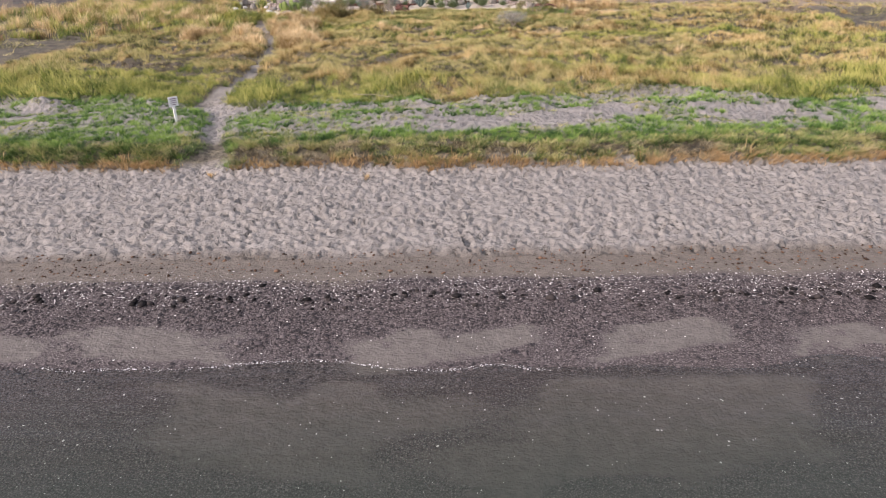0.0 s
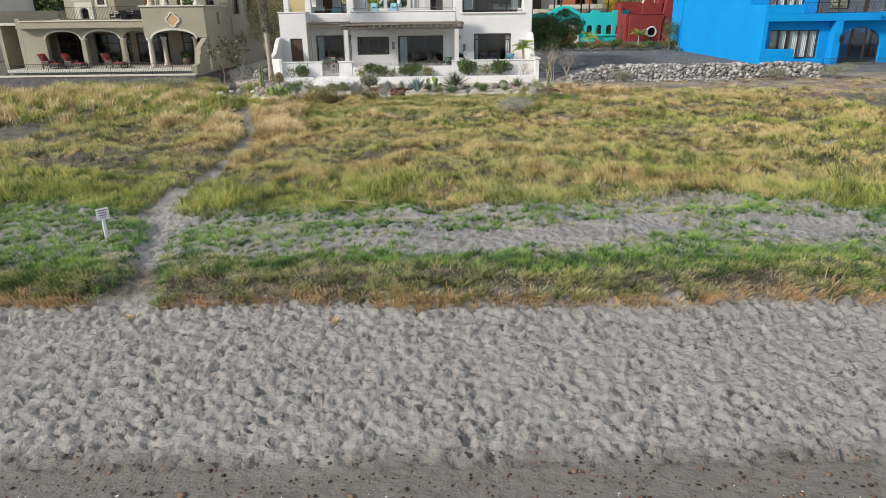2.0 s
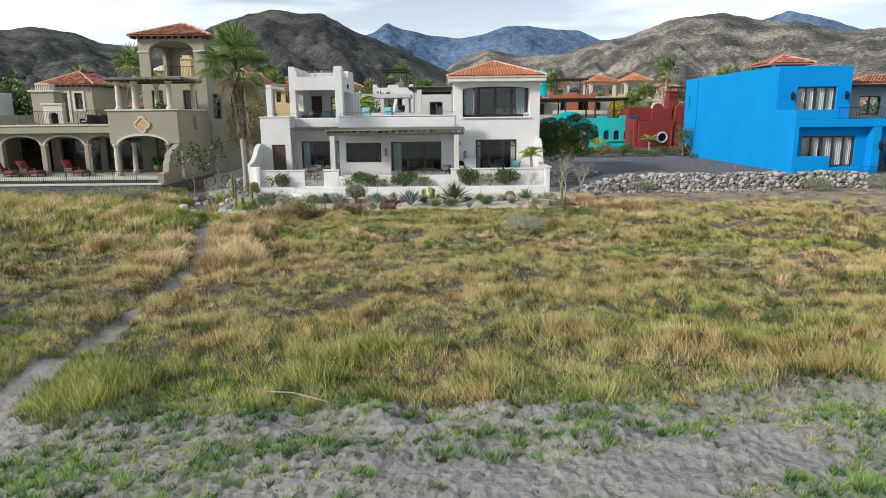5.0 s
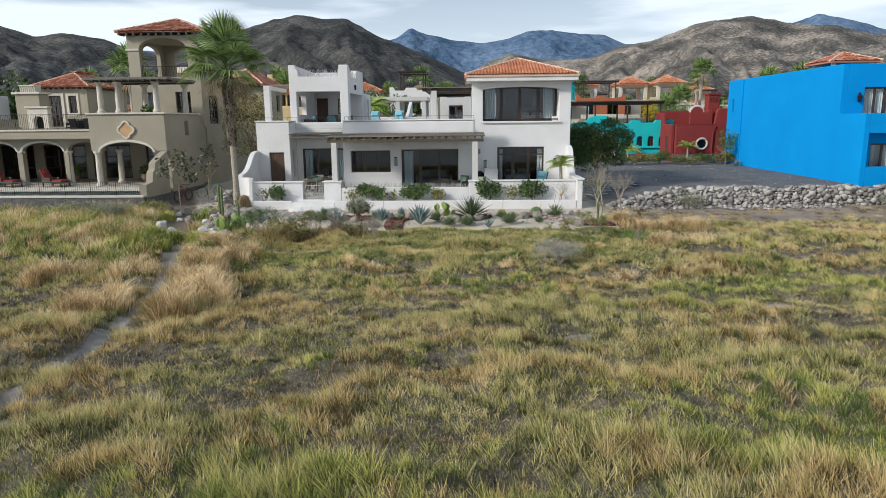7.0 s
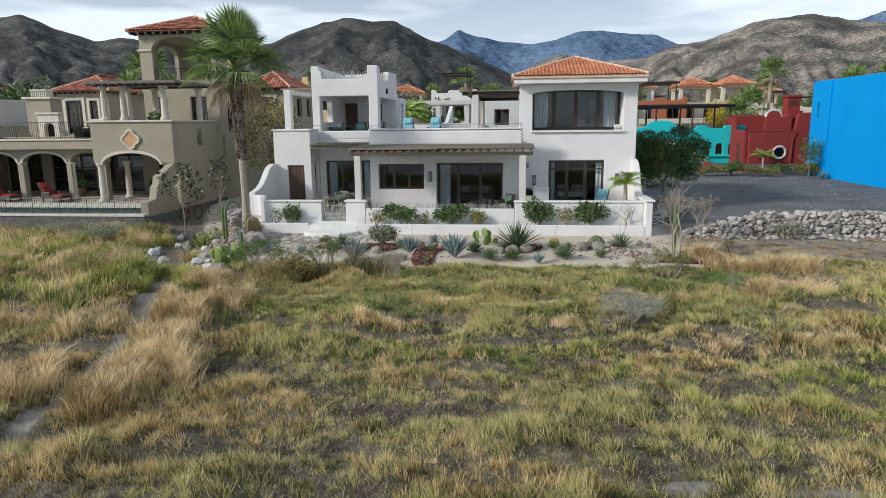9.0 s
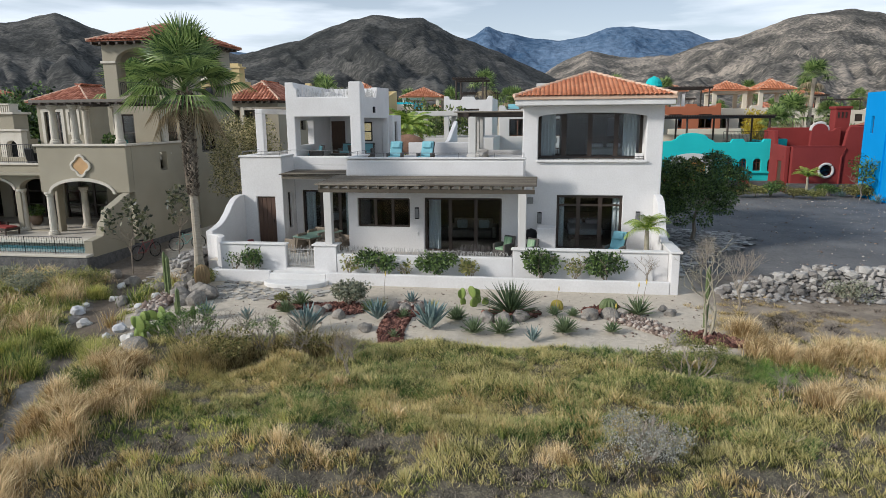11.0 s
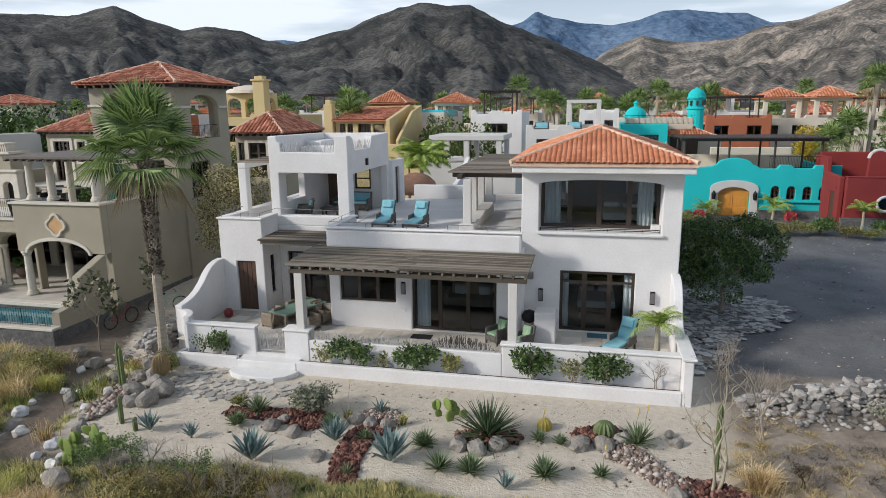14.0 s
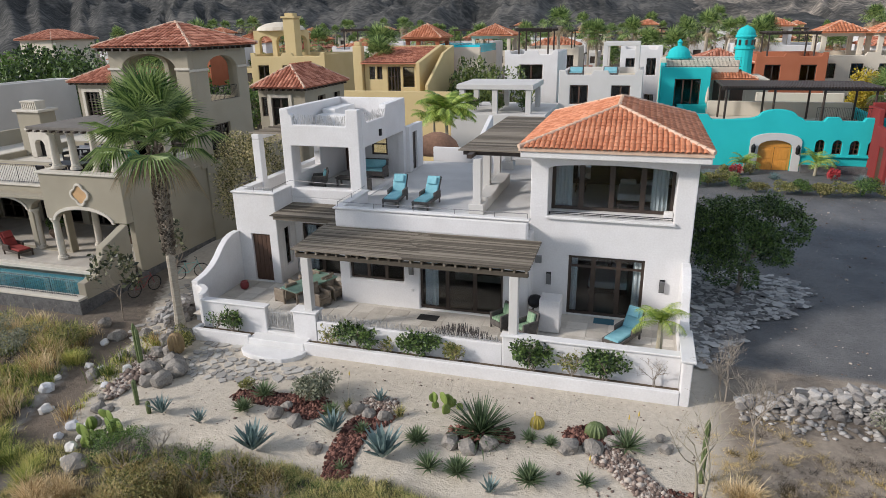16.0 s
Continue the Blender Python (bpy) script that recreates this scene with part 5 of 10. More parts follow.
bp_("wall", sheet(rect(31.2, 37.0, 1.5, 5.4), [arch(31.5, 35.0, 2.0, 3.7, 4.9, 12)], "y", 59.3, 0.3))
window(blue, "y", 59.45, 31.5, 35.0, 2.0, 4.9, 3, (), 0.08)
bp_("wall", boxes((30.15, 30.5, 61.55, 80, 1.5, 9.8), (25.35, 30.15, 79.65, 80, 1.5, 9.8), (32.2, 44.0, 62.5, 62.9, 1.5, 6.0), (43.6, 44, 62.9, 78, 1.5, 6.0), (32.2, 44, 77.6, 78, 1.5, 6.0)))
bp_("roof_slab", boxes((25.35, 30.15, 61.55, 79.65, 9.3, 9.5), (25.35, 37.0, 58.6, 61.2, 5.5, 5.88), (30.5, 44, 62.9, 77.6, 5.6, 5.8)), 0)
window(blue, "y", 61.35, 26.5, 29.45, 5.95, 8.3, 4, (), 0.09, curtains=((0.02, 0.48), (0.52, 0.98)))
window(blue, "y", 59.12, 25.95, 29.85, 2.6, 4.75, 5, (), 0.09, curtains=((0.02, 0.36), (0.42, 0.98)))
window(blue, "y", 62.4, 34.5, 39.5, 2.4, 4.9, 3, (), 0.1, curtains=((0.05, 0.3),))
window(blue, "x", 25.15, 78.6, 79.0, 6.9, 8.1, 1, (), 0.05)
window(blue, "x", 25.15, 78.7, 79.2, 3.4, 4.5, 1, (), 0.05)
window(blue, "y", 62.4, 34.5, 39.5, 2.4, 4.9, 3, (), 0.1, curtains=((0.05, 0.3),))
bp_("downpipe", boxes((24.9, 25.0, 76.6, 76.75, 2.0, 9.75)), 0.01)
rail_bars(blue, (28.0, 58.4), (33.9, 58.4), 5.95, 6.75)
rail_bars(blue, (30.0, 58.0), (45, 58.0), 1.95, 2.6)
bp_("base_wall", boxes((30.0, 46, 57.8, 58.2, 1.2, 1.95)))
for x, y, z in ((26.1, 61.2, 7.65), (30.1, 61.2, 7.65), (31.1, 58.25, 4.1)):
    lamp = new("wall_lamp")
    lamp.parent = blue
    part("lantern", lathe(bmesh.new(), [(0.05, -0.3), (0.12, -0.24), (0.15, 0.1), (0.07, 0.24), (0.02, 0.32)], 8, (x, y - 0.2, z)), IRON, lamp)
    part("bracket", boxes((x - 0.03, x + 0.03, y - 0.2, y, z + 0.26, z + 0.3)), IRON, lamp)
hip_roof(blue, 27.2, 31.0, 67.1, 70.9, 10.45, 0.75, (TILE_RED, TILE_RED, TILE_RED), 0.25, 0.42)
bp_("cupola_post", boxes((27.6, 27.85, 67.5, 67.75, 9.5, 10.35), (30.35, 30.6, 67.5, 67.75, 9.5, 10.35), (27.6, 27.85, 70.25, 70.5, 9.5, 10.35), (30.35, 30.6, 70.25, 70.5, 9.5, 10.35)), 0, CREAM)
part("terrace_wall", sheet(rect(31.0, 44, 5.8, 8.4), [rect(34.2, 35.9, 6.2, 7.7), rect(39, 40.5, 6.0, 7.9)], "y", 66.0, 0.3), GREYWALL, blue)
window(blue, "y", 66.1, 34.2, 35.9, 6.2, 7.7, 2, (), 0.08)
window(blue, "y", 66.1, 39, 40.5, 6.0, 7.9, 2, (), 0.08)
for x in (31.4, 35.6, 39.8, 43.8):
    part("post", boxes((x - 0.12, x + 0.12, 62.9, 63.14, 5.8, 8.3)), DARKWOOD, blue)
part("beam", boxes((31.0, 44.2, 62.8, 63.2, 8.3, 8.5)), DARKWOOD, blue)
hip_roof(blue, 30.8, 44.6, 62.5, 71, 8.6, 0.7, (TILE_RED, TILE_RED, TILE_RED), 0.25, 0.42)

# ---- the teal house ----
teal = thing("house", "turquoise stucco house with dome, round tower and orange doors", "house")


def tp(name, bm, bevel=0.05, material=None, label="", parent=None):
    return part(name, bm, material or TEAL, parent or teal, label, bevel=bevel)


crown = [(21.9, 5.9), (21.9, 6.3), (20.1, 6.3), (19.95, 6.04), (18.6, 6.04), (18.4, 6.3), (17.6, 6.3), (17.4, 6.0), (16.2, 6.0), (15.95, 6.2), (15.6, 6.33)] + [(14.3 + 1.25 * math.cos(math.pi * k / 10), 6.36 + 0.45 * math.sin(math.pi * k / 10)) for k in range(1, 10)] + [(13.0, 6.33), (12.6, 6.15), (11.0, 6.0), (9.7, 6.0), (9.4, 6.35), (7.5, 6.35)]
tw_ = [arch(17.07 + k * 1.14, 17.69 + k * 1.14, 3.62, 4.35, 4.66, 8) for k in range(4)]
tp("wall", sheet([(7.5, 1.8), (21.9, 1.8)] + crown, tw_ + [arch(13.2, 15.55, 2.0, 4.0, 4.55, 10)], "y", 86.0, 0.5))
tp("wall", boxes((21.4, 21.9, 86.5, 96, 1.8, 6.0), (7.5, 8.0, 86.5, 96, 1.8, 6.0), (8.0, 21.4, 95.6, 96, 1.8, 6.0)))
tp("roof_slab", boxes((8.0, 21.4, 86.5, 95.6, 5.0, 5.25)), 0, CREAM)
tp("door_surround", sheet([(12.6, 2.0), (13.2, 2.0), (13.2, 4.0)] + [(14.375 - 1.175 * math.cos(math.pi * k / 10), 4.0 + 0.55 * math.sin(math.pi * k / 10)) for k in range(1, 10)] + [(15.55, 4.0), (15.55, 2.0), (16.15, 2.0), (16.15, 4.5)] + [(14.375 + 1.775 * math.cos(math.pi * k / 10), 4.5 + 0.6 * math.sin(math.pi * k / 10)) for k in range(1, 10)] + [(12.6, 4.5)], [], "y", 85.9, 0.1), 0.02, GREYWALL)
for a0, a1 in ((13.22, 14.36), (14.39, 15.53)):
    d_ = tp("door", boxes((a0, a1, 86.2, 86.3, 2.0, 3.98)), 0.01, ORANGEWOOD, "varnished orange wooden door leaf")
    tp("panel", boxes((a0 + 0.2, a1 - 0.2, 86.17, 86.2, 2.2, 2.9), (a0 + 0.2, a1 - 0.2, 86.17, 86.2, 3.1, 3.8)), 0.01, ORANGEWOOD, parent=d_)
tp("fanlight", sheet([(13.2, 4.0)] + [(14.375 + 1.17 * math.cos(math.pi * k / 10), 4.0 + 0.55 * math.sin(math.pi * k / 10)) for k in range(11)], [], "y", 86.2, 0.08), 0, ORANGEWOOD)
for k in range(4):
    window(teal, "y", 86.2, 17.07 + k * 1.14, 17.69 + k * 1.14, 3.62, 4.62, 2, (0.4, 0.7), 0.06, material=DOORWOOD)
tp("base", boxes((7.4, 13.0, 85.5, 85.98, 1.5, 2.5), (16.2, 22.0, 85.5, 85.98, 1.5, 2.8)), 0.03, DARKSTONE)
tp("sill", boxes((16.8, 21.6, 85.82, 86.0, 3.42, 3.54)), 0.02)
for x in (12.85, 15.9):
    lamp = new("wall_lamp")
    lamp.parent = teal
    part("lantern", lathe(bmesh.new(), [(0.05, -0.35), (0.14, -0.28), (0.17, 0.15), (0.08, 0.3), (0.02, 0.4)], 8, (x, 85.75, 3.9)), IRON, lamp)


def beam_pergola(parent, x0, x1, y0, y1, z0, z1, n=16, r=0.09):
    """A dark roof frame of round beams on posts."""
    pgl = new("pergola")
    pgl.parent = parent
    nx = max(2, int((x1 - x0) / 3.2) + 1)
    for i in range(nx):
        for y in (y0 + 0.3, y1 - 0.3):
            x = x0 + 0.4 + (x1 - x0 - 0.8) * i / (nx - 1)
            part("post", tube(bmesh.new(), ((x, y, z0), (x, y, z1)), r, 7), DARKWOOD, pgl)
    for y in (y0 + 0.3, y1 - 0.3):
        part("beam", boxes((x0, x1, y - 0.09, y + 0.09, z1, z1 + 0.2)), DARKWOOD, pgl)
    for k in range(n):
        x = x0 + 0.1 + (x1 - x0 - 0.2) * k / (n - 1)
        part("rafter", boxes((x - 0.06, x + 0.06, y0 - 0.2, y1 + 0.2, z1 + 0.2, z1 + 0.32)), DARKWOOD, pgl)
    return pgl


beam_pergola(teal, 10.4, 21.5, 88.0, 93.5, 5.25, 8.0, 52)
rail_bars(teal, (17.0, 86.9), (21.2, 86.9), 6.0, 6.9)
tp("upper_block", sheet(rect(6.0, 10.2, 1.8, 9.2), [rect(7.2, 9.4, 5.6, 8.2)], "y", 96.0, 0.4))
tp("upper_block", boxes((6.0, 6.4, 96.4, 104, 1.8, 9.2), (9.8, 10.2, 96.4, 104, 1.8, 9.2), (6.4, 9.8, 103.6, 104, 1.8, 9.2), (6.4, 9.8, 96.4, 103.6, 8.4, 8.7)))
window(teal, "y", 96.2, 7.2, 9.4, 5.6, 8.2, 3, (), 0.08, material=DOORWOOD)
tp("rear_block", boxes((10.2, 15.5, 99, 106, 1.8, 8.0), (6.0, 14.5, 104, 108, 1.8, 9.6), (6.4, 12.6, 97.6, 98.0, 8.4, 9.75), (10.3, 13.6, 98.6, 99.0, 5.0, 8.4)), 0.05, CREAM)
tp("roof_parapet", boxes((10.0, 21.3, 94.2, 94.6, 5.25, 6.5), (14.2, 21.2, 96.8, 97.2, 5.0, 7.0)), 0.05, CREAM)
for a0 in (10.7, 12.2):
    tp("door", boxes((a0, a0 + 1.1, 98.5, 98.6, 5.3, 7.9)), 0.01, DOORWOOD, "brown glazed wooden door")
rail_bars(teal, (6.3, 96.6), (12.6, 96.6), 9.2, 10.0)
bmu = bmesh.new()
lathe(bmu, [(0.02, 0), (0.02, 2.3), (0.02, 2.4)], 6, (10.0, 95.2, 5.25))
lathe(bmu, [(0.05, 0.9), (0.17, 1.1), (0.13, 1.8), (0.03, 2.35)], 8, (10.0, 95.2, 5.25))
parasol = thing("parasol", "closed cream parasol on the turquoise house's roof", "parasol")
part("canopy", bmu, CREAM, parasol)
hip_roof(teal, 9.3, 14.2, 96.6, 99.4, 8.2, 0.55, (TILE_RED, TILE_FAR, TILE_FAR), 0.25, 0.42)
tp("dome", lathe(bmesh.new(), [(1.25, 0), (1.25, 0.18)] + [(1.12 * math.cos(a), 0.18 + 1.05 * math.sin(a)) for a in (math.pi / 2 * k / 7 for k in range(7))] + [(0.22, 1.24), (0.22, 1.5), (0.3, 1.55), (0.04, 1.85)], 18, (7.7, 104.5, 9.6)), 0)
tp("round_tower", lathe(bmesh.new(), [(1.15, 0), (0.8, 8.6), (0.95, 8.7), (0.95, 8.85), (0.8, 8.9), (0.78, 9.7), (0.95, 9.75), (0.95, 9.9)] + [(0.88 * math.cos(a), 9.95 + 0.85 * math.sin(a)) for a in (math.pi / 2 * k / 6 for k in range(6))] + [(0.03, 10.9)], 16, (13.7, 104.3, 1.8)), 0)
bm = bmesh.new()
for k in range(8):
    a = 2 * math.pi * k / 8
    box(bm, 13.7 + 0.8 * math.cos(a) - 0.1, 13.7 + 0.8 * math.cos(a) + 0.1, 104.3 + 0.8 * math.sin(a) - 0.1, 104.3 + 0.8 * math.sin(a) + 0.1, 10.85, 11.35)
tp("tower_opening", bm, 0, DARKWOOD)

# ---- the red house ----
red = thing("house", "dark red stucco house with round window", "house")
ring_c = (23.5, 3.97)
ring_ = [(ring_c[0] + 0.46 * math.cos(2 * math.pi * k / 16), ring_c[1] + 0.46 * math.sin(2 * math.pi * k / 16)) for k in range(16)]
part("wall", sheet([(20.95, 1.8), (28.0, 1.8), (28.0, 7.35), (24.95, 7.35), (24.8, 7.0), (24.62, 5.8), (20.95, 5.8)], [ring_], "y", 82.0, 0.4), RED, red, bevel=0.06)
part("wall", sheet([(82.4, 1.8), (88.0, 1.8), (88.0, 7.0), (85.4, 7.0), (85.2, 5.9), (82.4, 5.8)], [rect(83.2, 84.2, 2.2, 4.6)], "x", 20.6, 0.35), RED, red, bevel=0.06)
part("wall", boxes((20.95, 27.6, 88.0, 88.4, 1.8, 7.2), (27.6, 28.0, 82.4, 88.4, 1.8, 7.4)), RED, red, bevel=0.06)
part("terrace_wall", sheet([(22.75, 5.5), (25.0, 5.5), (25.0, 7.25), (24.6, 7.2), (24.4, 7.0), (24.05, 7.0)] + [(23.43 + 0.62 * math.cos(math.pi * k / 8), 7.0 + 0.56 * math.sin(math.pi * k / 8)) for k in range(1, 8)] + [(22.8, 7.0)], [], "y", 83.6, 0.35), RED, red, bevel=0.05)
part("arch_cap", tube(bmesh.new(), [(23.43 + 0.64 * math.cos(a), 83.75, 7.02 + 0.6 * math.sin(a)) for a in (math.pi * k / 10 for k in range(11))], 0.13, 6), GREYWALL, red, "pale rounded arch cap")
part("wall_cap", boxes((20.9, 24.7, 81.96, 82.44, 5.8, 5.87)), RED, red, bevel=0.02)
part("chimney", boxes((24.7, 25.8, 84.2, 85.3, 5.5, 8.7), (24.6, 25.9, 84.1, 85.4, 8.7, 8.9)), RED, red, bevel=0.04)
part("vent", boxes(*[(24.85 + 0.28 * k, 24.97 + 0.28 * k, 84.17, 84.2, 8.0, 8.45) for k in range(3)]), DARKWOOD, red)
part("downpipe", tube(bmesh.new(), ((24.75, 81.9, 5.7), (24.5, 81.9, 5.0), (24.45, 81.9, 2.4)), 0.07, 6), RED, red)
part("round_window_rim", tube(bmesh.new(), [(ring_c[0] + 0.52 * math.cos(a), 81.96, ring_c[1] + 0.52 * math.sin(a)) for a in (2 * math.pi * k / 20 for k in range(21))], 0.10, 6, False), GREYWALL, red, "pale round window rim")
part("pane", sheet(ring_, [], "y", 82.2, 0.02), GLASS, red)
for z in (-0.2, 0, 0.2):
    part("grille_bar", boxes((ring_c[0] - 0.4, ring_c[0] + 0.4, 82.05, 82.09, ring_c[1] + z - 0.03, ring_c[1] + z + 0.03)), IRON, red)
part("door", boxes((20.7, 20.78, 83.2, 84.2, 2.2, 4.6)), DOORWOOD, red)
part("wall_lamp", lathe(bmesh.new(), [(0.05, -0.35), (0.14, -0.28), (0.17, 0.15), (0.08, 0.3), (0.02, 0.4)], 8, (20.75, 82.9, 4.9)), IRON, red)
part("roof_slab", boxes((20.95, 27.6, 82.4, 88, 5.0, 5.2)), RED, red)
part("base", boxes((20.7, 28, 81.5, 81.98, 1.6, 2.95)), DARKSTONE, red)


# ---- sea ----
def water_material():
    m = bpy.data.materials.new("shallow_sea_water")
    m.use_nodes = True
    n, l = m.node_tree.nodes, m.node_tree.links
    n.remove(n["Principled BSDF"])
    geo, sep = n.new("ShaderNodeNewGeometry"), n.new("ShaderNodeSeparateXYZ")
    l.new(geo.outputs["Position"], sep.inputs[0])
    murk = n.new("ShaderNodeMapRange")
    murk.inputs[1].default_value, murk.inputs[2].default_value, murk.inputs[3].default_value, murk.inputs[4].default_value = 9.0, 6.8, 0.05, 0.66
    wob = n.new("ShaderNodeTexNoise")
    wob.inputs["Scale"].default_value = 0.9
    wob.inputs["Detail"].default_value = 4
    l.new(geo.outputs["Position"], wob.inputs["Vector"])
    ad = n.new("ShaderNodeMath")
    ad.operation = "MULTIPLY_ADD"
    ad.inputs[1].default_value = 1.4
    l.new(wob.outputs["Fac"], ad.inputs[0])
    l.new(sep.outputs["Y"], ad.inputs[2])
    sb = n.new("ShaderNodeMath")
    sb.operation = "SUBTRACT"
    sb.inputs[1].default_value = 0.7
    l.new(ad.outputs[0], sb.inputs[0])
    l.new(sb.outputs[0], murk.inputs[0])
    tr, df, gl, fr = n.new("ShaderNodeBsdfTransparent"), n.new("ShaderNodeBsdfDiffuse"), n.new("ShaderNodeBsdfGlossy"), n.new("ShaderNodeFresnel")
    tr.inputs["Color"].default_value = (0.74, 0.77, 0.77, 1)
    df.inputs["Color"].default_value = (0.050, 0.063, 0.052, 1)
    gl.inputs["Roughness"].default_value = 0.06
    fr.inputs["IOR"].default_value = 1.33
    rip, rip2 = n.new("ShaderNodeTexNoise"), n.new("ShaderNodeTexNoise")
    rip.inputs["Scale"].default_value, rip.inputs["Detail"].default_value = 2.2, 5
    mp = n.new("ShaderNodeMapping")
    mp.inputs["Scale"].default_value = (0.5, 1.6, 1)
    l.new(geo.outputs["Position"], mp.inputs["Vector"])
    l.new(mp.outputs["Vector"], rip.inputs["Vector"])
    bp = n.new("ShaderNodeBump")
    bp.inputs["Strength"].default_value, bp.inputs["Distance"].default_value = 0.35, 0.12
    l.new(rip.outputs["Fac"], bp.inputs["Height"])
    for q in (gl, fr):
        l.new(bp.outputs["Normal"], q.inputs["Normal"])
    a, b = n.new("ShaderNodeMixShader"), n.new("ShaderNodeMixShader")
    l.new(murk.outputs[0], a.inputs[0])
    l.new(tr.outputs[0], a.inputs[1])
    l.new(df.outputs[0], a.inputs[2])
    l.new(fr.outputs[0], b.inputs[0])
    l.new(a.outputs[0], b.inputs[1])
    l.new(gl.outputs[0], b.inputs[2])
    l.new(b.outputs[0], n["Material Output"].inputs["Surface"])
    return m


sx = np.concatenate([-np.geomspace(4900, 26, 10), spaced((-25, 25, 0.4)), np.geomspace(26, 4900, 10)])
sy = np.concatenate([-np.geomspace(4900, 5, 10), spaced((-4, 10.2, 0.2))])
SX, SY = np.meshgrid(sx, sy)
SZ = 0.02 * (fractal(SX * 0.25, SY * 0.9, 51, 3) - 0.5) + 0.03 * np.exp(-((SY - 7.75 - 0.25 * np.sin(SX * 0.5)) / 0.18) ** 2)
si = np.arange(SX.size).reshape(SX.shape)
sea = raw("water", np.stack([SX, SY, SZ], -1).reshape(-1, 3), np.stack([si[:-1, :-1], si[:-1, 1:], si[1:, 1:], si[1:, :-1]], -1).reshape(-1, 4), water_material(), smooth=True)
sea.visible_shadow = False
tagged(sea, "shallow clear grey-green sea water over pebbles", "water", kind="structure")


def scatter_stones(name, label, px, py, size, material, flat=0.55, lift=0.3, parent=None, base=None):
    """Many small stones as one mesh; size: radius of each."""
    n = len(px)
    octo = np.array([(1, 0, 0), (0.3, 0.95, 0), (-0.81, 0.59, 0), (-0.81, -0.59, 0), (0.3, -0.95, 0), (0.1, 0.1, 1), (-0.1, 0, -1)])
    tri = np.array([(0, 1, 5), (1, 2, 5), (2, 3, 5), (3, 4, 5), (4, 0, 5), (1, 0, 6), (2, 1, 6), (3, 2, 6), (4, 3, 6), (0, 4, 6)])
    v = np.repeat(octo[None], n, 0) * rng.uniform(0.75, 1.25, (n, 7, 3))
    v[:, :, 1] *= rng.uniform(0.6, 1.0, (n, 1))
    v[:, :, 2] *= flat * rng.uniform(0.7, 1.2, (n, 1))
    a = rng.uniform(0, 2 * math.pi, (n, 1))
    x, y = v[:, :, 0] * np.cos(a) - v[:, :, 1] * np.sin(a), v[:, :, 0] * np.sin(a) + v[:, :, 1] * np.cos(a)
    size = np.broadcast_to(size, (n,))[:, None]
    pz = ground_h(px, py) if base is None else base
    out = np.stack([px[:, None] + x * size, py[:, None] + y * size, np.broadcast_to(pz, (n,))[:, None] + (v[:, :, 2] + lift) * size], -1)
    if n > 3000:
        tri = tri[:5]  # the undersides lie in the ground
    f = tri[None] + (np.arange(n) * 7)[:, None, None]
    ob = raw(name, out.reshape(-1, 3), f.reshape(-1, 3), material, parent)
    if parent is None:
        tagged(ob, label, "stones", kind="stuff")
    return ob


PEBBLE = mat("dark_beach_pebbles", (0.024, 0.020, 0.022), (0.155, 0.13, 0.127), 3, 0.7, 0.2, 60, island=0.9, c=(0.07, 0.056, 0.055))
SHELL = mat("white_shells", (0.55, 0.53, 0.50), (0.85, 0.83, 0.80), 5, 0.6, 0.1, 60, island=0.6)
pn_ = 42000
px, py = rng.uniform(-15, 15, pn_), 8.3 + 3.45 * rng.beta(3.4, 1.5, pn_)
keep = damp_patch(px, py) < rng.uniform(0.15, 0.6, pn_)
px, py = px[keep], py[keep]
scatter_stones("pebbles", "dark purple-grey beach pebbles along the waterline", px, py, rng.gamma(4, 0.0042, len(px)) + 0.006, PEBBLE)
sp = 9000
spx, spy = rng.uniform(-15, 15, sp), np.where(rng.random(sp) < 0.84, rng.normal(11.42, 0.24, sp), rng.uniform(6.2, 11.6, sp))
scatter_stones("shells", "scattered white shells and pale pebbles", spx, spy, rng.gamma(3, 0.0026, sp) + 0.004, SHELL, lift=0.55)
hk = 1500
hx, hy = rng.uniform(-15, 15, hk), rng.uniform(11.9, 12.9, hk)
scatter_stones("wrack", "brown seaweed bits and pebbles on wet sand", hx, hy, rng.gamma(3, 0.006, hk) + 0.006, mat("brown_wrack", (0.05, 0.03, 0.02), (0.2, 0.12, 0.08), 3, 0.8, 0.2, 60, island=0.8))
wx_, wy_ = rng.uniform(-15, 15, 420), rng.normal(11.2, 0.13, 420)
scatter_stones("weed_clumps", "black clumps of seaweed and dark stones on the pebble ridge", wx_, wy_, rng.gamma(3, 0.012, 420) + 0.012, mat("black_weed", (0.008, 0.007, 0.007), (0.05, 0.042, 0.04), 3, 0.8, 0.2, 60, island=0.8))
fx = rng.uniform(-7, 1.5, 900)


def shore_y(x):
    return 9.5 - 0.35 * (fractal(x * 0.45, 0 * x, 5, 3) - 0.5) * 2


fy = shore_y(fx) - 0.03 + rng.normal(0, 0.025, 900) + 0.015 * np.sin(fx * 3)
foam = scatter_stones("foam", "thin broken line of white foam at the waterline", fx, fy, rng.gamma(1.4, 0.0032, 900) + 0.002, plain("white_foam", (0.75, 0.76, 0.77), 0.7), 0.3, 0.1, base=0.018)


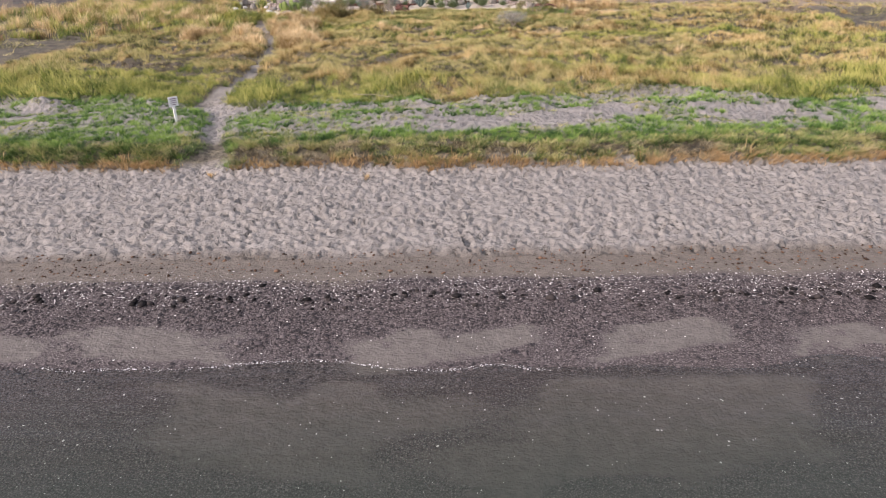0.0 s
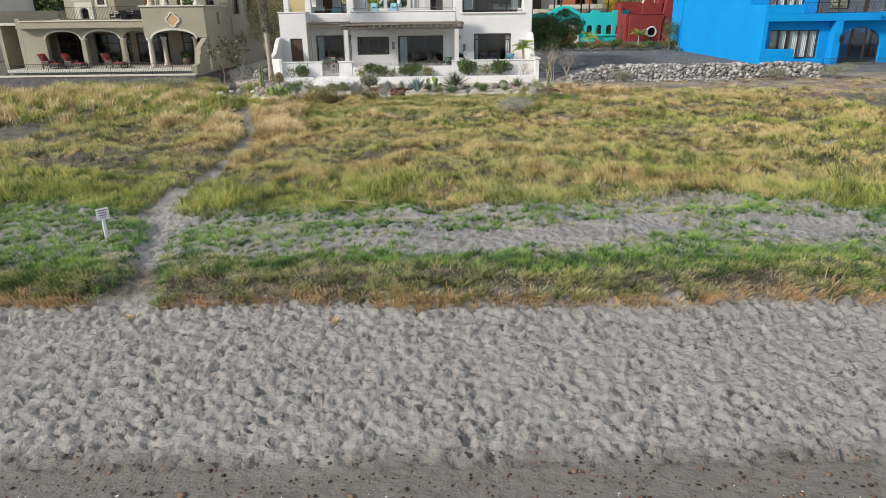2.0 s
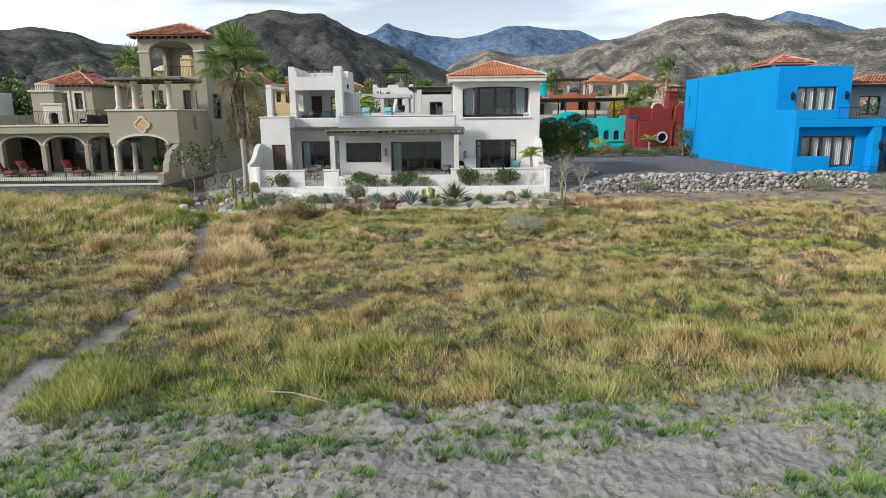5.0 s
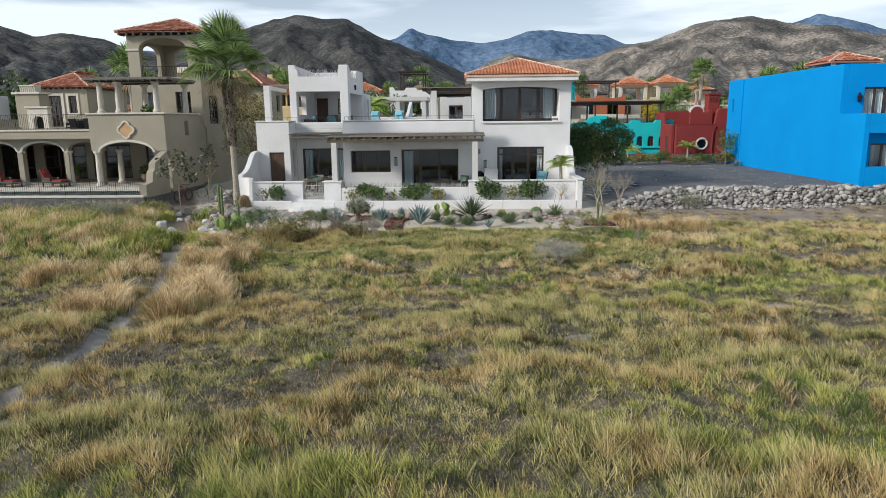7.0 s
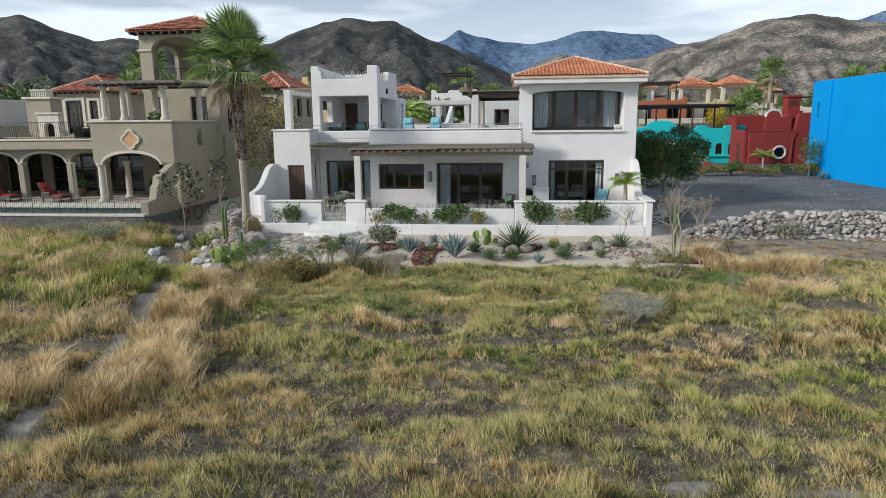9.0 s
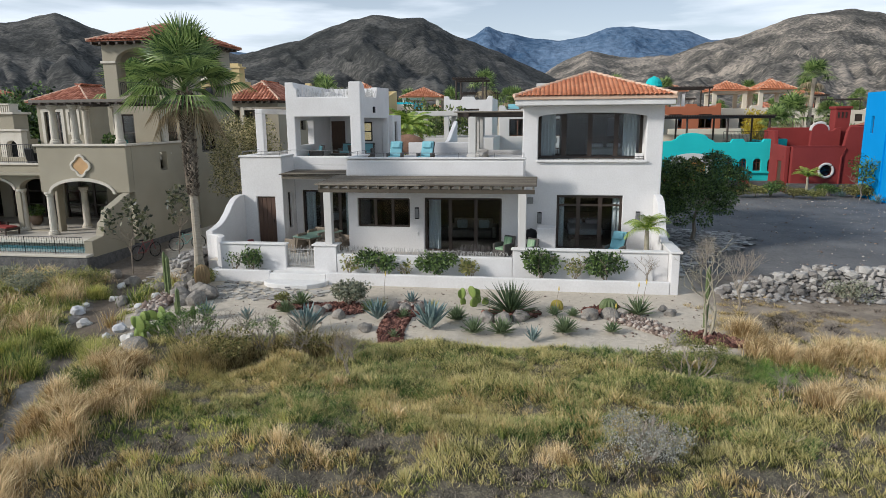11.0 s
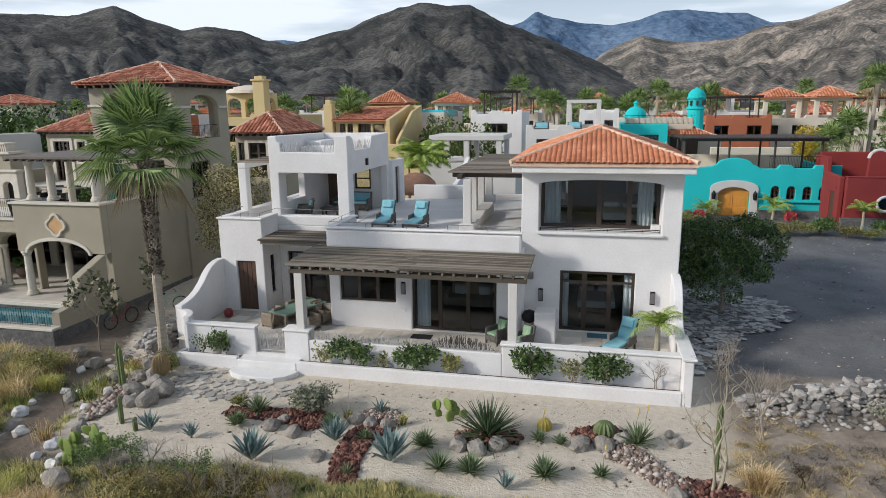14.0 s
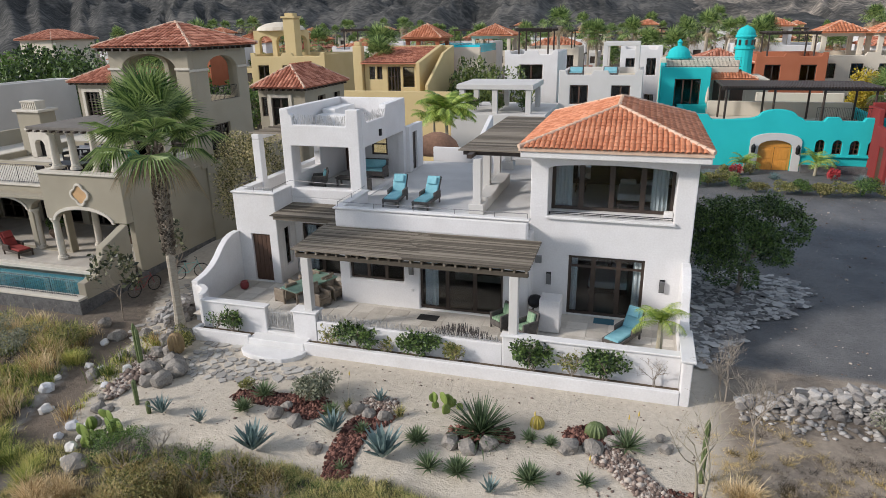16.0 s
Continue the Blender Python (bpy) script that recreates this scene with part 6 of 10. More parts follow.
# ---- grasses ----
def grass(name, label, cx, cy, blades, height, width, spread, material, lean=0.5, base=None, category="grass", wind=(0.06, 0.02), bent=True, stray=0.5, dome=0.0, hue=None):
    """Tussocks of bent blades at cx, cy; height: of each tussock."""
    n = len(cx)
    height = np.broadcast_to(height, (n,))
    k = np.repeat(np.arange(n), blades)
    N = len(k)
    h = height[k] * rng.uniform(0.55, 1.1, N)
    phi = rng.uniform(0, 2 * math.pi, N)
    rad = np.abs(rng.normal(0, 1, N)) * np.broadcast_to(spread, (n,))[k]
    h = h * (1 - dome * np.clip(rad / (2.2 * np.broadcast_to(spread, (n,))[k]), 0, 1))
    bx, by = np.asarray(cx)[k] + rad * np.cos(phi), np.asarray(cy)[k] + rad * np.sin(phi)
    bz = (ground_h(bx, by) if base is None else np.broadcast_to(base, (n,))[k]) - 0.02
    ln = h * lean * rng.uniform(0.2, 1.2, N)
    psi = phi + rng.normal(0, stray, N)
    dx, dy = ln * np.cos(psi) + wind[0] * h, ln * np.sin(psi) + wind[1] * h
    th = rng.uniform(0, math.pi, N)
    w = width * rng.uniform(0.6, 1.3, N) / 2
    wx, wy = w * np.cos(th), w * np.sin(th)
    v = np.empty((N, 5 if bent else 3, 3), dtype=np.float32)
    v[:, 0] = np.stack([bx - wx, by - wy, bz], -1)
    v[:, 1] = np.stack([bx + wx, by + wy, bz], -1)
    if bent:
        v[:, 2] = np.stack([bx + 0.35 * dx - wx * 0.8, by + 0.35 * dy - wy * 0.8, bz + 0.6 * h], -1)
        v[:, 3] = np.stack([bx + 0.35 * dx + wx * 0.8, by + 0.35 * dy + wy * 0.8, bz + 0.6 * h], -1)
    v[:, -1] = np.stack([bx + dx, by + dy, bz + h * (1 - 0.25 * lean * lean)], -1)
    f = np.array([(0, 1, 3), (0, 3, 2), (2, 3, 4)] if bent else [(0, 1, 2)])[None] + (np.arange(N) * v.shape[1])[:, None, None]
    ob = raw(name, v.reshape(-1, 3), f.reshape(-1, 3), material)
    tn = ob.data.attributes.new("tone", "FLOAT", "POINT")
    along = np.linspace(-0.16, 0.16, 3)[[0, 0, 1, 1, 2]] if bent else np.array([-0.16, -0.16, 0.16])  # strawy towards the tip; shade at the root is put into the tone
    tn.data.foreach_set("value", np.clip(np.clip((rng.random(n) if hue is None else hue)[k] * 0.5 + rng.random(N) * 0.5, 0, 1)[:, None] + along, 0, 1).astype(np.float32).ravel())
    return tagged(ob, label, category, kind="stuff")


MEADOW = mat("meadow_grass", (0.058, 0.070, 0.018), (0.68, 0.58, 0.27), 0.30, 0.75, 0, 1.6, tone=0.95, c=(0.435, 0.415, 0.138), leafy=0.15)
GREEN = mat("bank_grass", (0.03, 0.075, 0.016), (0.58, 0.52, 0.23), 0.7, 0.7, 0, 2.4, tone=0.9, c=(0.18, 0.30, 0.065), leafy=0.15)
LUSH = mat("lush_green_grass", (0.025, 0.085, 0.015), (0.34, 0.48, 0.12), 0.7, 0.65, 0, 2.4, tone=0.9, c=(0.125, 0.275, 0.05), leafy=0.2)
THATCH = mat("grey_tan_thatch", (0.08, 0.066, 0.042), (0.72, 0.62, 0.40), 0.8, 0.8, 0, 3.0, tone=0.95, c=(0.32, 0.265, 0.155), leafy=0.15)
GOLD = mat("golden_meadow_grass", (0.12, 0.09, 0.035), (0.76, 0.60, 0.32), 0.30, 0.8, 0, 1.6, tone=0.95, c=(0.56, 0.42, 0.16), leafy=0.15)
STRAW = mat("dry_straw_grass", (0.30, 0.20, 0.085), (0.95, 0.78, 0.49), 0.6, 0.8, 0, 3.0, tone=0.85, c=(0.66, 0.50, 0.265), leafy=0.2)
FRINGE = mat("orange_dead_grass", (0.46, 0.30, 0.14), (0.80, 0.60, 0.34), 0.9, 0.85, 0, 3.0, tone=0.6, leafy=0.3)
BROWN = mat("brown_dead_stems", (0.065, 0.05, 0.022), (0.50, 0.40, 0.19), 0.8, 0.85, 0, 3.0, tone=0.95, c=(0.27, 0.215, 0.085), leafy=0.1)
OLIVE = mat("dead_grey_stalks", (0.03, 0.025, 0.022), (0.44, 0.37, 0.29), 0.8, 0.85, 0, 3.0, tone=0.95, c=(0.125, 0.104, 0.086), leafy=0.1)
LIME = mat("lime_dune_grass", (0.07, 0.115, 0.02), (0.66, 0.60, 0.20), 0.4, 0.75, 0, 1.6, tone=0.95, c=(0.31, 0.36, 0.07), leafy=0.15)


def meadow_mask(x, y):
    top = np.where(x < -12, 49.5, np.where(x > 7.6, 46.6, 44.6)) + 1.2 * (fractal(x * 0.5, 0 * x + 2, 61, 3) - 0.5)
    m = (y > 22.6 + 1.6 * (fractal(x * 0.25, 0 * x, 62, 3) - 0.5)) & (y < top)
    m &= np.abs(x - trail_x(y)) > trail_w(y) * (0.75 + 0.5 * fractal(x, y, 63, 2))
    m &= bare_spot(x, y) < 0.3 + 0.45 * fractal(x * 1.7, y * 1.7, 64, 2)
    return m


def sow(n, x0, x1, y0, y1, mask):
    x, y = rng.uniform(x0, x1, n), rng.uniform(y0, y1, n)
    k = mask(x, y)
    return x[k], y[k]


def clumps(step, x0, x1, y0, y1, mask):
    """Tussock places on a shaken grid, so that gaps stay between them."""
    a, b = np.meshgrid(np.arange(x0, x1, step), np.arange(y0, y1, step))
    a = (a + (np.arange(a.shape[0]) % 2)[:, None] * step / 2).ravel() + rng.uniform(-0.38, 0.38, a.size) * step
    b = b.ravel() + rng.uniform(-0.38, 0.38, b.size) * step
    k = mask(a, b)
    return a[k], b[k]


x, y = clumps(0.25, -19, 23, 21.5, 50, meadow_mask)
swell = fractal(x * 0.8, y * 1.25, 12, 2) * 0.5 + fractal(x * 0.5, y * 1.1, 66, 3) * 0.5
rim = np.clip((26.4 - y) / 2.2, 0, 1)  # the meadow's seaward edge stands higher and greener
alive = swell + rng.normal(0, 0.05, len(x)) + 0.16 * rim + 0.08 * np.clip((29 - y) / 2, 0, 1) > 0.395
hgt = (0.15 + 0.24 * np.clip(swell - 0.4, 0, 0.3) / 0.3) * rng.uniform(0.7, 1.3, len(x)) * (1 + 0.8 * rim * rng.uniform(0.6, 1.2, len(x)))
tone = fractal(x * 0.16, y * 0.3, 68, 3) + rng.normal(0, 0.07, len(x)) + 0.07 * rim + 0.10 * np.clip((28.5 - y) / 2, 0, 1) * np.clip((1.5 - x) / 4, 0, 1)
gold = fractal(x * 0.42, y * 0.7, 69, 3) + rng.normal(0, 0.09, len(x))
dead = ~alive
lime = alive & (tone > 0.565)
golden = alive & ~lime & (gold > 0.535)
main = alive & ~lime & ~golden
near = (y < 36.5) & (np.abs(x) < 12)
for zone, count, wide in ((near, 74, 0.0125), (~near, 44, 0.022)):
    for pick, stuff, name, words in ((main, MEADOW, "meadow_grass", "yellow-green and tan tussock meadow grass"), (golden, GOLD, "golden_grass", "golden dry tussocks among the meadow grass"), (lime, LIME, "lime_grass", "bright yellow-green dune grass among the meadow")):
        q = pick & zone
        grass(name, words, x[q], y[q], count, hgt[q], wide, 0.10 + 0.04 * rim[q], stuff, 0.72, wind=(-0.14, 0.1), bent=False, stray=1.4, dome=0.35)
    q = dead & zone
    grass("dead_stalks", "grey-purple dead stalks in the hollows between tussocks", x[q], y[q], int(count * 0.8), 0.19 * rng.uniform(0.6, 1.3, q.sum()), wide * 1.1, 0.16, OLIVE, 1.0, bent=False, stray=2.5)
x, y = sow(36000, -13, 13, 22.6, 45, meadow_mask)
grass("low_mat", "short tangled olive and grey grass under the tussocks", x, y, 4, rng.uniform(0.06, 0.15, len(x)), 0.022, 0.10, MEADOW, 1.1, bent=False, stray=2.5)
x, y = sow(5200, -58, 62, 22, 52, lambda a, b: meadow_mask(a, b) & ((a < -20.5) | (a > 24.5)))
grass("outer_meadow_grass", "tan and yellow-green meadow grass farther along the shore", x, y, 18, rng.uniform(0.2, 0.45, len(x)), 0.045, 0.28, MEADOW, 1.1, bent=False)


def bank_mask(x, y):
    yy = y + 0.35 * (fractal(x * 0.45, 0 * x, 5, 3) - 0.5) * 2
    gap = np.abs(x - trail_x(y)) > trail_w(y) * (0.7 + 0.6 * fractal(x * 2, y * 2, 71, 2))
    return gap & (yy > 17.35) & (yy < 23.8)


def shelf_cover(x, y):
    """How thickly green grass grows on the sandy shelf behind the bank."""
    yy = y + 0.35 * (fractal(x * 0.45, 0 * x, 5, 3) - 0.5) * 2
    c = np.interp(yy, [17.3, 18.9, 19.5, 20.3, 21.2, 22.1, 22.8, 23.6], [1.4, 1.25, 0.85, 0.62, 0.56, 0.86, 0.98, 1.05])
    c = c + 0.16 * np.exp(-((x + 5.2) / 1.4) ** 2) + 0.10 * np.clip((x - 2) / 4, 0, 1) + 0.45 * np.clip((-7.6 - x) / 0.8, 0, 1) * np.exp(-((yy - 19.6) / 1.1) ** 2)
    return c - 1.7 * (fractal(x * 0.42, y * 0.95, 73, 4, 0.55) - 0.5)


x, y = clumps(0.24, -24, 24, 17.2, 24, bank_mask)
cover = shelf_cover(x, y) + rng.normal(0, 0.06, len(x))
e = 0.35 * (fractal(x * 0.45, 0 * x, 5, 3) - 0.5) * 2
front = (y + e < 18.25 + 0.5 * (fractal(x * 0.8, 0 * x, 72, 2) - 0.5)) & (np.abs(x - trail_x(y)) > 0.8)
patch = fractal(x * 0.7, y * 1.3, 74, 3) + rng.normal(0, 0.06, len(x)) + 0.12 * (x < -8)
band = y + e < 19.3
for pick, stuff, name, words, count, h0, h1, wide, lean, wind in (
        (front & (patch > 0.42), GREEN, "bank_grass", "green dune grass on the low bank above the beach", 92, 0.20, 0.40, 0.018, 0.9, (0.05, -0.45)),
        (front & (patch < 0.56), THATCH, "bank_thatch", "grey-tan dead grass hanging down the low bank", 46, 0.20, 0.40, 0.016, 1.0, (0.05, -0.7)),
        (band & ~front & (patch > 0.46), LUSH, "lush_bank_grass", "lush green grass along the top of the bank", 84, 0.14, 0.30, 0.017, 0.75, (0.05, -0.1)),
        (band & ~front & (patch <= 0.50), GREEN, "bank_grass", "green and tan dune grass along the top of the bank", 76, 0.12, 0.27, 0.017, 0.9, (0.05, -0.15)),
        (~band & (cover > 0.56) & (patch > 0.48), LUSH, "shelf_grass", "fresh green tufts on grey sand", 74, 0.10, 0.26, 0.017, 0.8, (0.05, 0.0)),
        (~band & (cover > 0.53) & (patch <= 0.50), GREEN, "shelf_grass", "patchy green and tan dune grass on grey sand", 64, 0.07, 0.18, 0.017, 1.0, (0.05, 0.0)),
        (~band & (cover > 0.36) & (cover <= 0.52) & (rng.random(len(x)) < 0.35), THATCH, "shelf_litter", "thin dry grass wisps on grey sand", 22, 0.04, 0.12, 0.013, 1.4, (0.05, 0.0))):
    n_ = int(pick.sum())
    grass(name, words, x[pick], y[pick], count, rng.uniform(h0, h1, n_), wide, 0.095, stuff, lean, wind=wind, bent=False, stray=1.2, dome=0.3)
x, y = sow(2600, -60, 60, 17, 24, lambda a, b: bank_mask(a, b) & (np.abs(a) > 24))
grass("outer_bank_grass", "green dune grass farther along the low bank", x, y, 22, rng.uniform(0.2, 0.4, len(x)), 0.04, 0.2, GREEN, 1.0, bent=False, stray=1.6)
x = rng.uniform(-24, 24, 1150)
x = x[np.abs(x - trail_x(np.full(len(x), 17.3))) > 0.7]
e = 0.35 * (fractal(x * 0.45, 0 * x, 5, 3) - 0.5) * 2
grass("dead_fringe", "orange dead grass hanging over the bank edge", x, 17.32 - e + rng.normal(0, 0.09, len(x)), 12, rng.uniform(0.1, 0.36, len(x)) * (0.3 + 1.2 * fractal(x * 0.9, 0 * x, 75, 2)), 0.016, 0.08, FRINGE, 0.9, wind=(0.1, -0.75))
# tall straw bunches along the footpath and in the meadow
spots_ = [(-12.0, 38.6), (-13.4, 38.2), (-14.0, 37.4), (-9.9, 33.9), (-9.3, 34.3), (-10.3, 34.6), (-10.6, 39.4), (-9.9, 37.4), (-9.7, 42.4), (-9.2, 42.2), (-8.4, 36.0), (-7.6, 33.3), (-8.7, 37.7), (-7.0, 34.6), (-9.6, 32.6), (-8.8, 39.0), (-8.7, 40.6), (-8.2, 41.0), (-7.9, 35.2), (-8.6, 36.9), (-7.4, 36.0)]
x = np.concatenate([a + rng.normal(0, 0.42, 7) for a, b in spots_])
y = np.concatenate([b + rng.normal(0, 0.45, 7) for a, b in spots_])
k = np.abs(x - trail_x(y)) > 0.42
x, y = x[k], y[k]
grass("straw_bunch", "tall pale straw bunch grass beside the footpath", x, y, 170, rng.uniform(0.5, 0.95, len(x)), 0.015, 0.25, STRAW, 0.75, dome=0.55, stray=1.3)
for mound, stuff, tint in ((((-9.44, 42.7), (-8.7, 41.2), (-9.0, 40.1), (-9.5, 39.7), (-10.2, 41.0), (7.7, 47.0), (7.7, 45.5), (8.2, 45.2), (8.9, 45.0), (9.6, 45.4), (10.6, 45.6), (8.2, 42.8), (8.8, 43.1), (9.9, 43.4), (-14.8, 45.4), (-14.3, 44.6), (-15.2, 47.6)), STRAW, "golden"), (((-10.9, 43.4), (-12.2, 43.5), (-12.9, 44.0), (-9.9, 41.4), (-12.0, 42.2), (-14.6, 48.6), (-15.6, 46.2), (-13.3, 42.8)), LIME, "yellow-green")):
    x = np.concatenate([a + rng.normal(0, 0.17, 4) for a, b in mound])
    y = np.concatenate([b + rng.normal(0, 0.15, 4) for a, b in mound])
    grass("mounded_bunch_grass", "rounded %s bunch grass in the scrub round the garden" % tint, x, y, 230, rng.uniform(0.55, 0.85, len(x)), 0.013, 0.2, stuff, 0.85, dome=0.55, stray=0.8)
x = np.concatenate([rng.normal(a, 0.42, 12) for a in (-7.0, -6.6, -4.7)])
y = np.concatenate([rng.normal(b, 0.30, 12) for b in (42.7, 43.3, 44.4)])
grass("brown_thicket", "tangled brown dead stems in the scrub before the garden", x, y, 110, rng.uniform(0.6, 1.15, len(x)), 0.012, 0.22, BROWN, 0.9, dome=0.5, stray=2.0)
x, y = rng.normal(7.8, 0.55, 60), rng.normal(44.4, 0.35, 60)
grass("edge_grass", "lush green grass under the wiry shrub", x, y, 62, rng.uniform(0.2, 0.4, 60), 0.015, 0.12, LUSH, 0.9, bent=False, stray=1.4, dome=0.3)
x, y = sow(170, -30, -11.6, 38, 50, meadow_mask)
grass("lime_bunch", "yellow-green bunch grass in front of the tan house", x, y, 70, rng.uniform(0.4, 0.8, len(x)), 0.02, 0.24, LIME, 0.6)
x, y = sow(120, -30, -11.6, 38, 50, meadow_mask)
grass("straw_bunch", "golden bunch grass in front of the tan house", x, y, 70, rng.uniform(0.45, 0.9, len(x)), 0.02, 0.24, STRAW, 0.6)
for wisp, word in ((STRAW, "golden"), (LIME, "yellow-green")):
    x, y = sow(200, -26, -12.4, 43.2, 50.5, lambda a, b: np.abs(a - trail_x(b)) > 1.1)
    grass("bunch_grass", "tall %s bunch grass below the tan house" % word, x, y, 70, rng.uniform(0.4, 0.8, len(x)), 0.018, 0.22, wisp, 0.7, stray=1.2)
x, y = sow(18, -9, 26, 30, 45.5, meadow_mask)
x = np.concatenate([x, (8.1, 8.4, 7.8, -1.5, -2.9, -2.6, 2.1, 2.3, 1.8, 5.8, 5.6, 6.2)])
y = np.concatenate([y, (38.6, 38.3, 38.4, 40.9, 39.2, 39.0, 39.9, 39.6, 39.7, 38.5, 38.3, 38.8)])
grass("straw_bunch", "scattered tan grass tufts in the meadow", x, y, 170, rng.uniform(0.3, 0.55, len(x)), 0.011, 0.2, STRAW, 0.8, dome=0.5, stray=1.2)
x, y = sow(1150, 6.9, 30, 42.8, 51, lambda a, b: fractal(a * 0.45, b * 0.6, 78, 3) > 0.54)
x, y = np.concatenate([x, rng.normal(7.5, 0.3, 26), rng.normal(7.6, 0.45, 30)]), np.concatenate([y, rng.normal(46.9, 0.35, 26), rng.normal(48.5, 0.4, 30)])
grass("dry_mat", "matted golden dry grass on bare earth before the stone wall", x, y, 60, rng.uniform(0.10, 0.30, len(x)), 0.015, 0.15, GOLD, 1.2, bent=False, stray=1.6, dome=0.4)
x, y = sow(700, 7.6, 30, 44, 51, lambda a, b: fractal(a * 0.5, b * 0.7, 80, 3) > 0.57)
x, y = np.concatenate([x, rng.normal(8.8, 0.4, 34), rng.normal(10.7, 0.5, 26)]), np.concatenate([y, rng.normal(47.9, 0.55, 34), rng.normal(49.2, 0.35, 26)])
grass("dead_stalks", "dark grey dead grass on bare earth before the stone wall", x, y, 50, rng.uniform(0.10, 0.28, len(x)), 0.014, 0.16, OLIVE, 1.2, bent=False, stray=2.0, dome=0.3)
x, y = sow(4300, -8.2, 7.6, 40.4, 45.9, lambda a, b: b < 45.25 + 0.6 * (fractal(a * 0.6, 0 * a, 81, 3) - 0.5))
tall = fractal(x * 0.5, y * 0.9, 82, 3)
g_ = tall + rng.normal(0, 0.06, len(x)) > 0.43
grass("edge_grass", "long green grass along the garden's edge", x[g_], y[g_], 62, 0.16 + 0.3 * np.clip(tall[g_] - 0.4, 0, 0.4), 0.02, 0.12, GREEN, 0.9, bent=False, stray=1.4, dome=0.3)
grass("edge_grass", "long olive and tan grass along the garden's edge", x[~g_], y[~g_], 62, 0.21, 0.02, 0.12, MEADOW, 0.9, bent=False, stray=1.4, dome=0.3)
grass("dry_tuft", "small dry tuft on the beach sand", np.array([-2.2, -0.5, 0.6, -6.4]), np.array([16.66, 17.0, 17.1, 16.9]), 45, 0.16, 0.014, 0.05, FRINGE, 0.9)


# ---- stones, plants ----
def rock(name, label, x, y, r, material, seed, flat=0.75, z=None, group=""):
    """A rounded boulder with uneven faces, sunk a little into the ground."""
    bm = bmesh.new()
    bmesh.ops.create_icosphere(bm, subdivisions=2, radius=1)
    for v in bm.verts:
        d = v.co.normalized()
        k = 1 + 0.45 * (noise.noise(d * 1.1 + Vector((seed * 3.7, seed, 0))) + 0.4 * noise.noise(d * 2.6 + Vector((0, seed * 1.9, seed))))
        v.co = Vector((d.x * r * k, d.y * r * k * 0.85, d.z * r * k * flat))
    ob = link(name, bm, material)
    ob.matrix_basis = pose(x, y, (float(ground_h(x, y)) if z is None else z) + r * flat * 0.42, 0, 0, seed * 57)
    return tagged(ob, label, "rock", group)


def spikes(bm, n, length, width, spread, curl=0.25, up=0.15, seed=0, thick=0.25, only=None):
    """A rosette of pointed leaves round the origin, or one of its leaves."""
    r = random.Random(seed)
    for k in range(n) if only is None else (only,):
        f = k / n
        az = k * 2.39996
        tilt = radians(90 - spread * (1 - f) ** 0.8 + r.uniform(-6, 6))
        ln = length * r.uniform(0.8, 1.05) * (0.7 + 0.3 * math.sin(math.pi * (0.2 + 0.7 * f)))
        d = Vector((math.cos(az) * math.cos(tilt), math.sin(az) * math.cos(tilt), math.sin(tilt)))
        side = Vector((-math.sin(az), math.cos(az), 0))
        nrm = d.cross(side)
        if nrm.z < 0:
            nrm = -nrm
        ring = []
        for s, wd in ((0.0, 0.6), (0.3, 1.0), (0.65, 0.75)):
            p = d * (ln * s) + Vector((0, 0, up - curl * ln * s * s * (1 - f)))
            w = side * (width * wd / 2)
            ring.append([bm.verts.new(p - w + nrm * width * 0.12), bm.verts.new(p - nrm * width * thick * wd), bm.verts.new(p + w + nrm * width * 0.12)])
        tip = bm.verts.new(d * ln + Vector((0, 0, up - curl * ln * (1 - f))))
        for a, b in zip(ring, ring[1:]):
            bm.faces.new((a[0], a[1], b[1], b[0]))
            bm.faces.new((a[1], a[2], b[2], b[1]))
            bm.faces.new((a[2], a[0], b[0], b[2]))
        a = ring[-1]
        for i in range(3):
            bm.faces.new((a[i], a[(i + 1) % 3], tip))
    return bm


AGAVE = mat("blue_green_agave", (0.10, 0.16, 0.15), (0.24, 0.32, 0.31), 4, 0.55, 0.1, 20, island=0.4)
ALOE = mat("green_aloe", (0.12, 0.18, 0.085), (0.33, 0.39, 0.20), 4, 0.55, 0.1, 20, island=0.5, leafy=0.25)
YUCCA = mat("dark_green_yucca", (0.05, 0.09, 0.042), (0.18, 0.235, 0.11), 4, 0.5, 0.1, 20, island=0.5, leafy=0.25)
CACTUS = mat("cactus_green", (0.07, 0.10, 0.035), (0.16, 0.20, 0.075), 4, 0.6, 0.2, 30)
PADDLE = mat("prickly_pear_green", (0.13, 0.20, 0.04), (0.28, 0.34, 0.08), 4, 0.6, 0.2, 30, island=0.4)
LEAF = mat("dark_green_leaves", (0.022, 0.055, 0.012), (0.17, 0.27, 0.06), 2, 0.5, 0, 10, island=0.7, leafy=0.25)
LEAFDEEP = mat("deep_green_leaves", (0.014, 0.036, 0.009), (0.125, 0.20, 0.045), 2, 0.5, 0, 10, island=0.7, leafy=0.15)
LEAF2 = mat("yellow_green_leaves", (0.08, 0.11, 0.025), (0.40, 0.37, 0.13), 2, 0.6, 0, 10, island=0.7, leafy=0.3)
LEAF3 = mat("grey_green_leaves", (0.13, 0.15, 0.095), (0.40, 0.40, 0.29), 2, 0.7, 0, 10, island=0.6, leafy=0.25)
LEAFB = mat("brown_green_scrub_leaves", (0.08, 0.09, 0.026), (0.36, 0.32, 0.12), 2, 0.7, 0, 10, island=0.7, leafy=0.35)
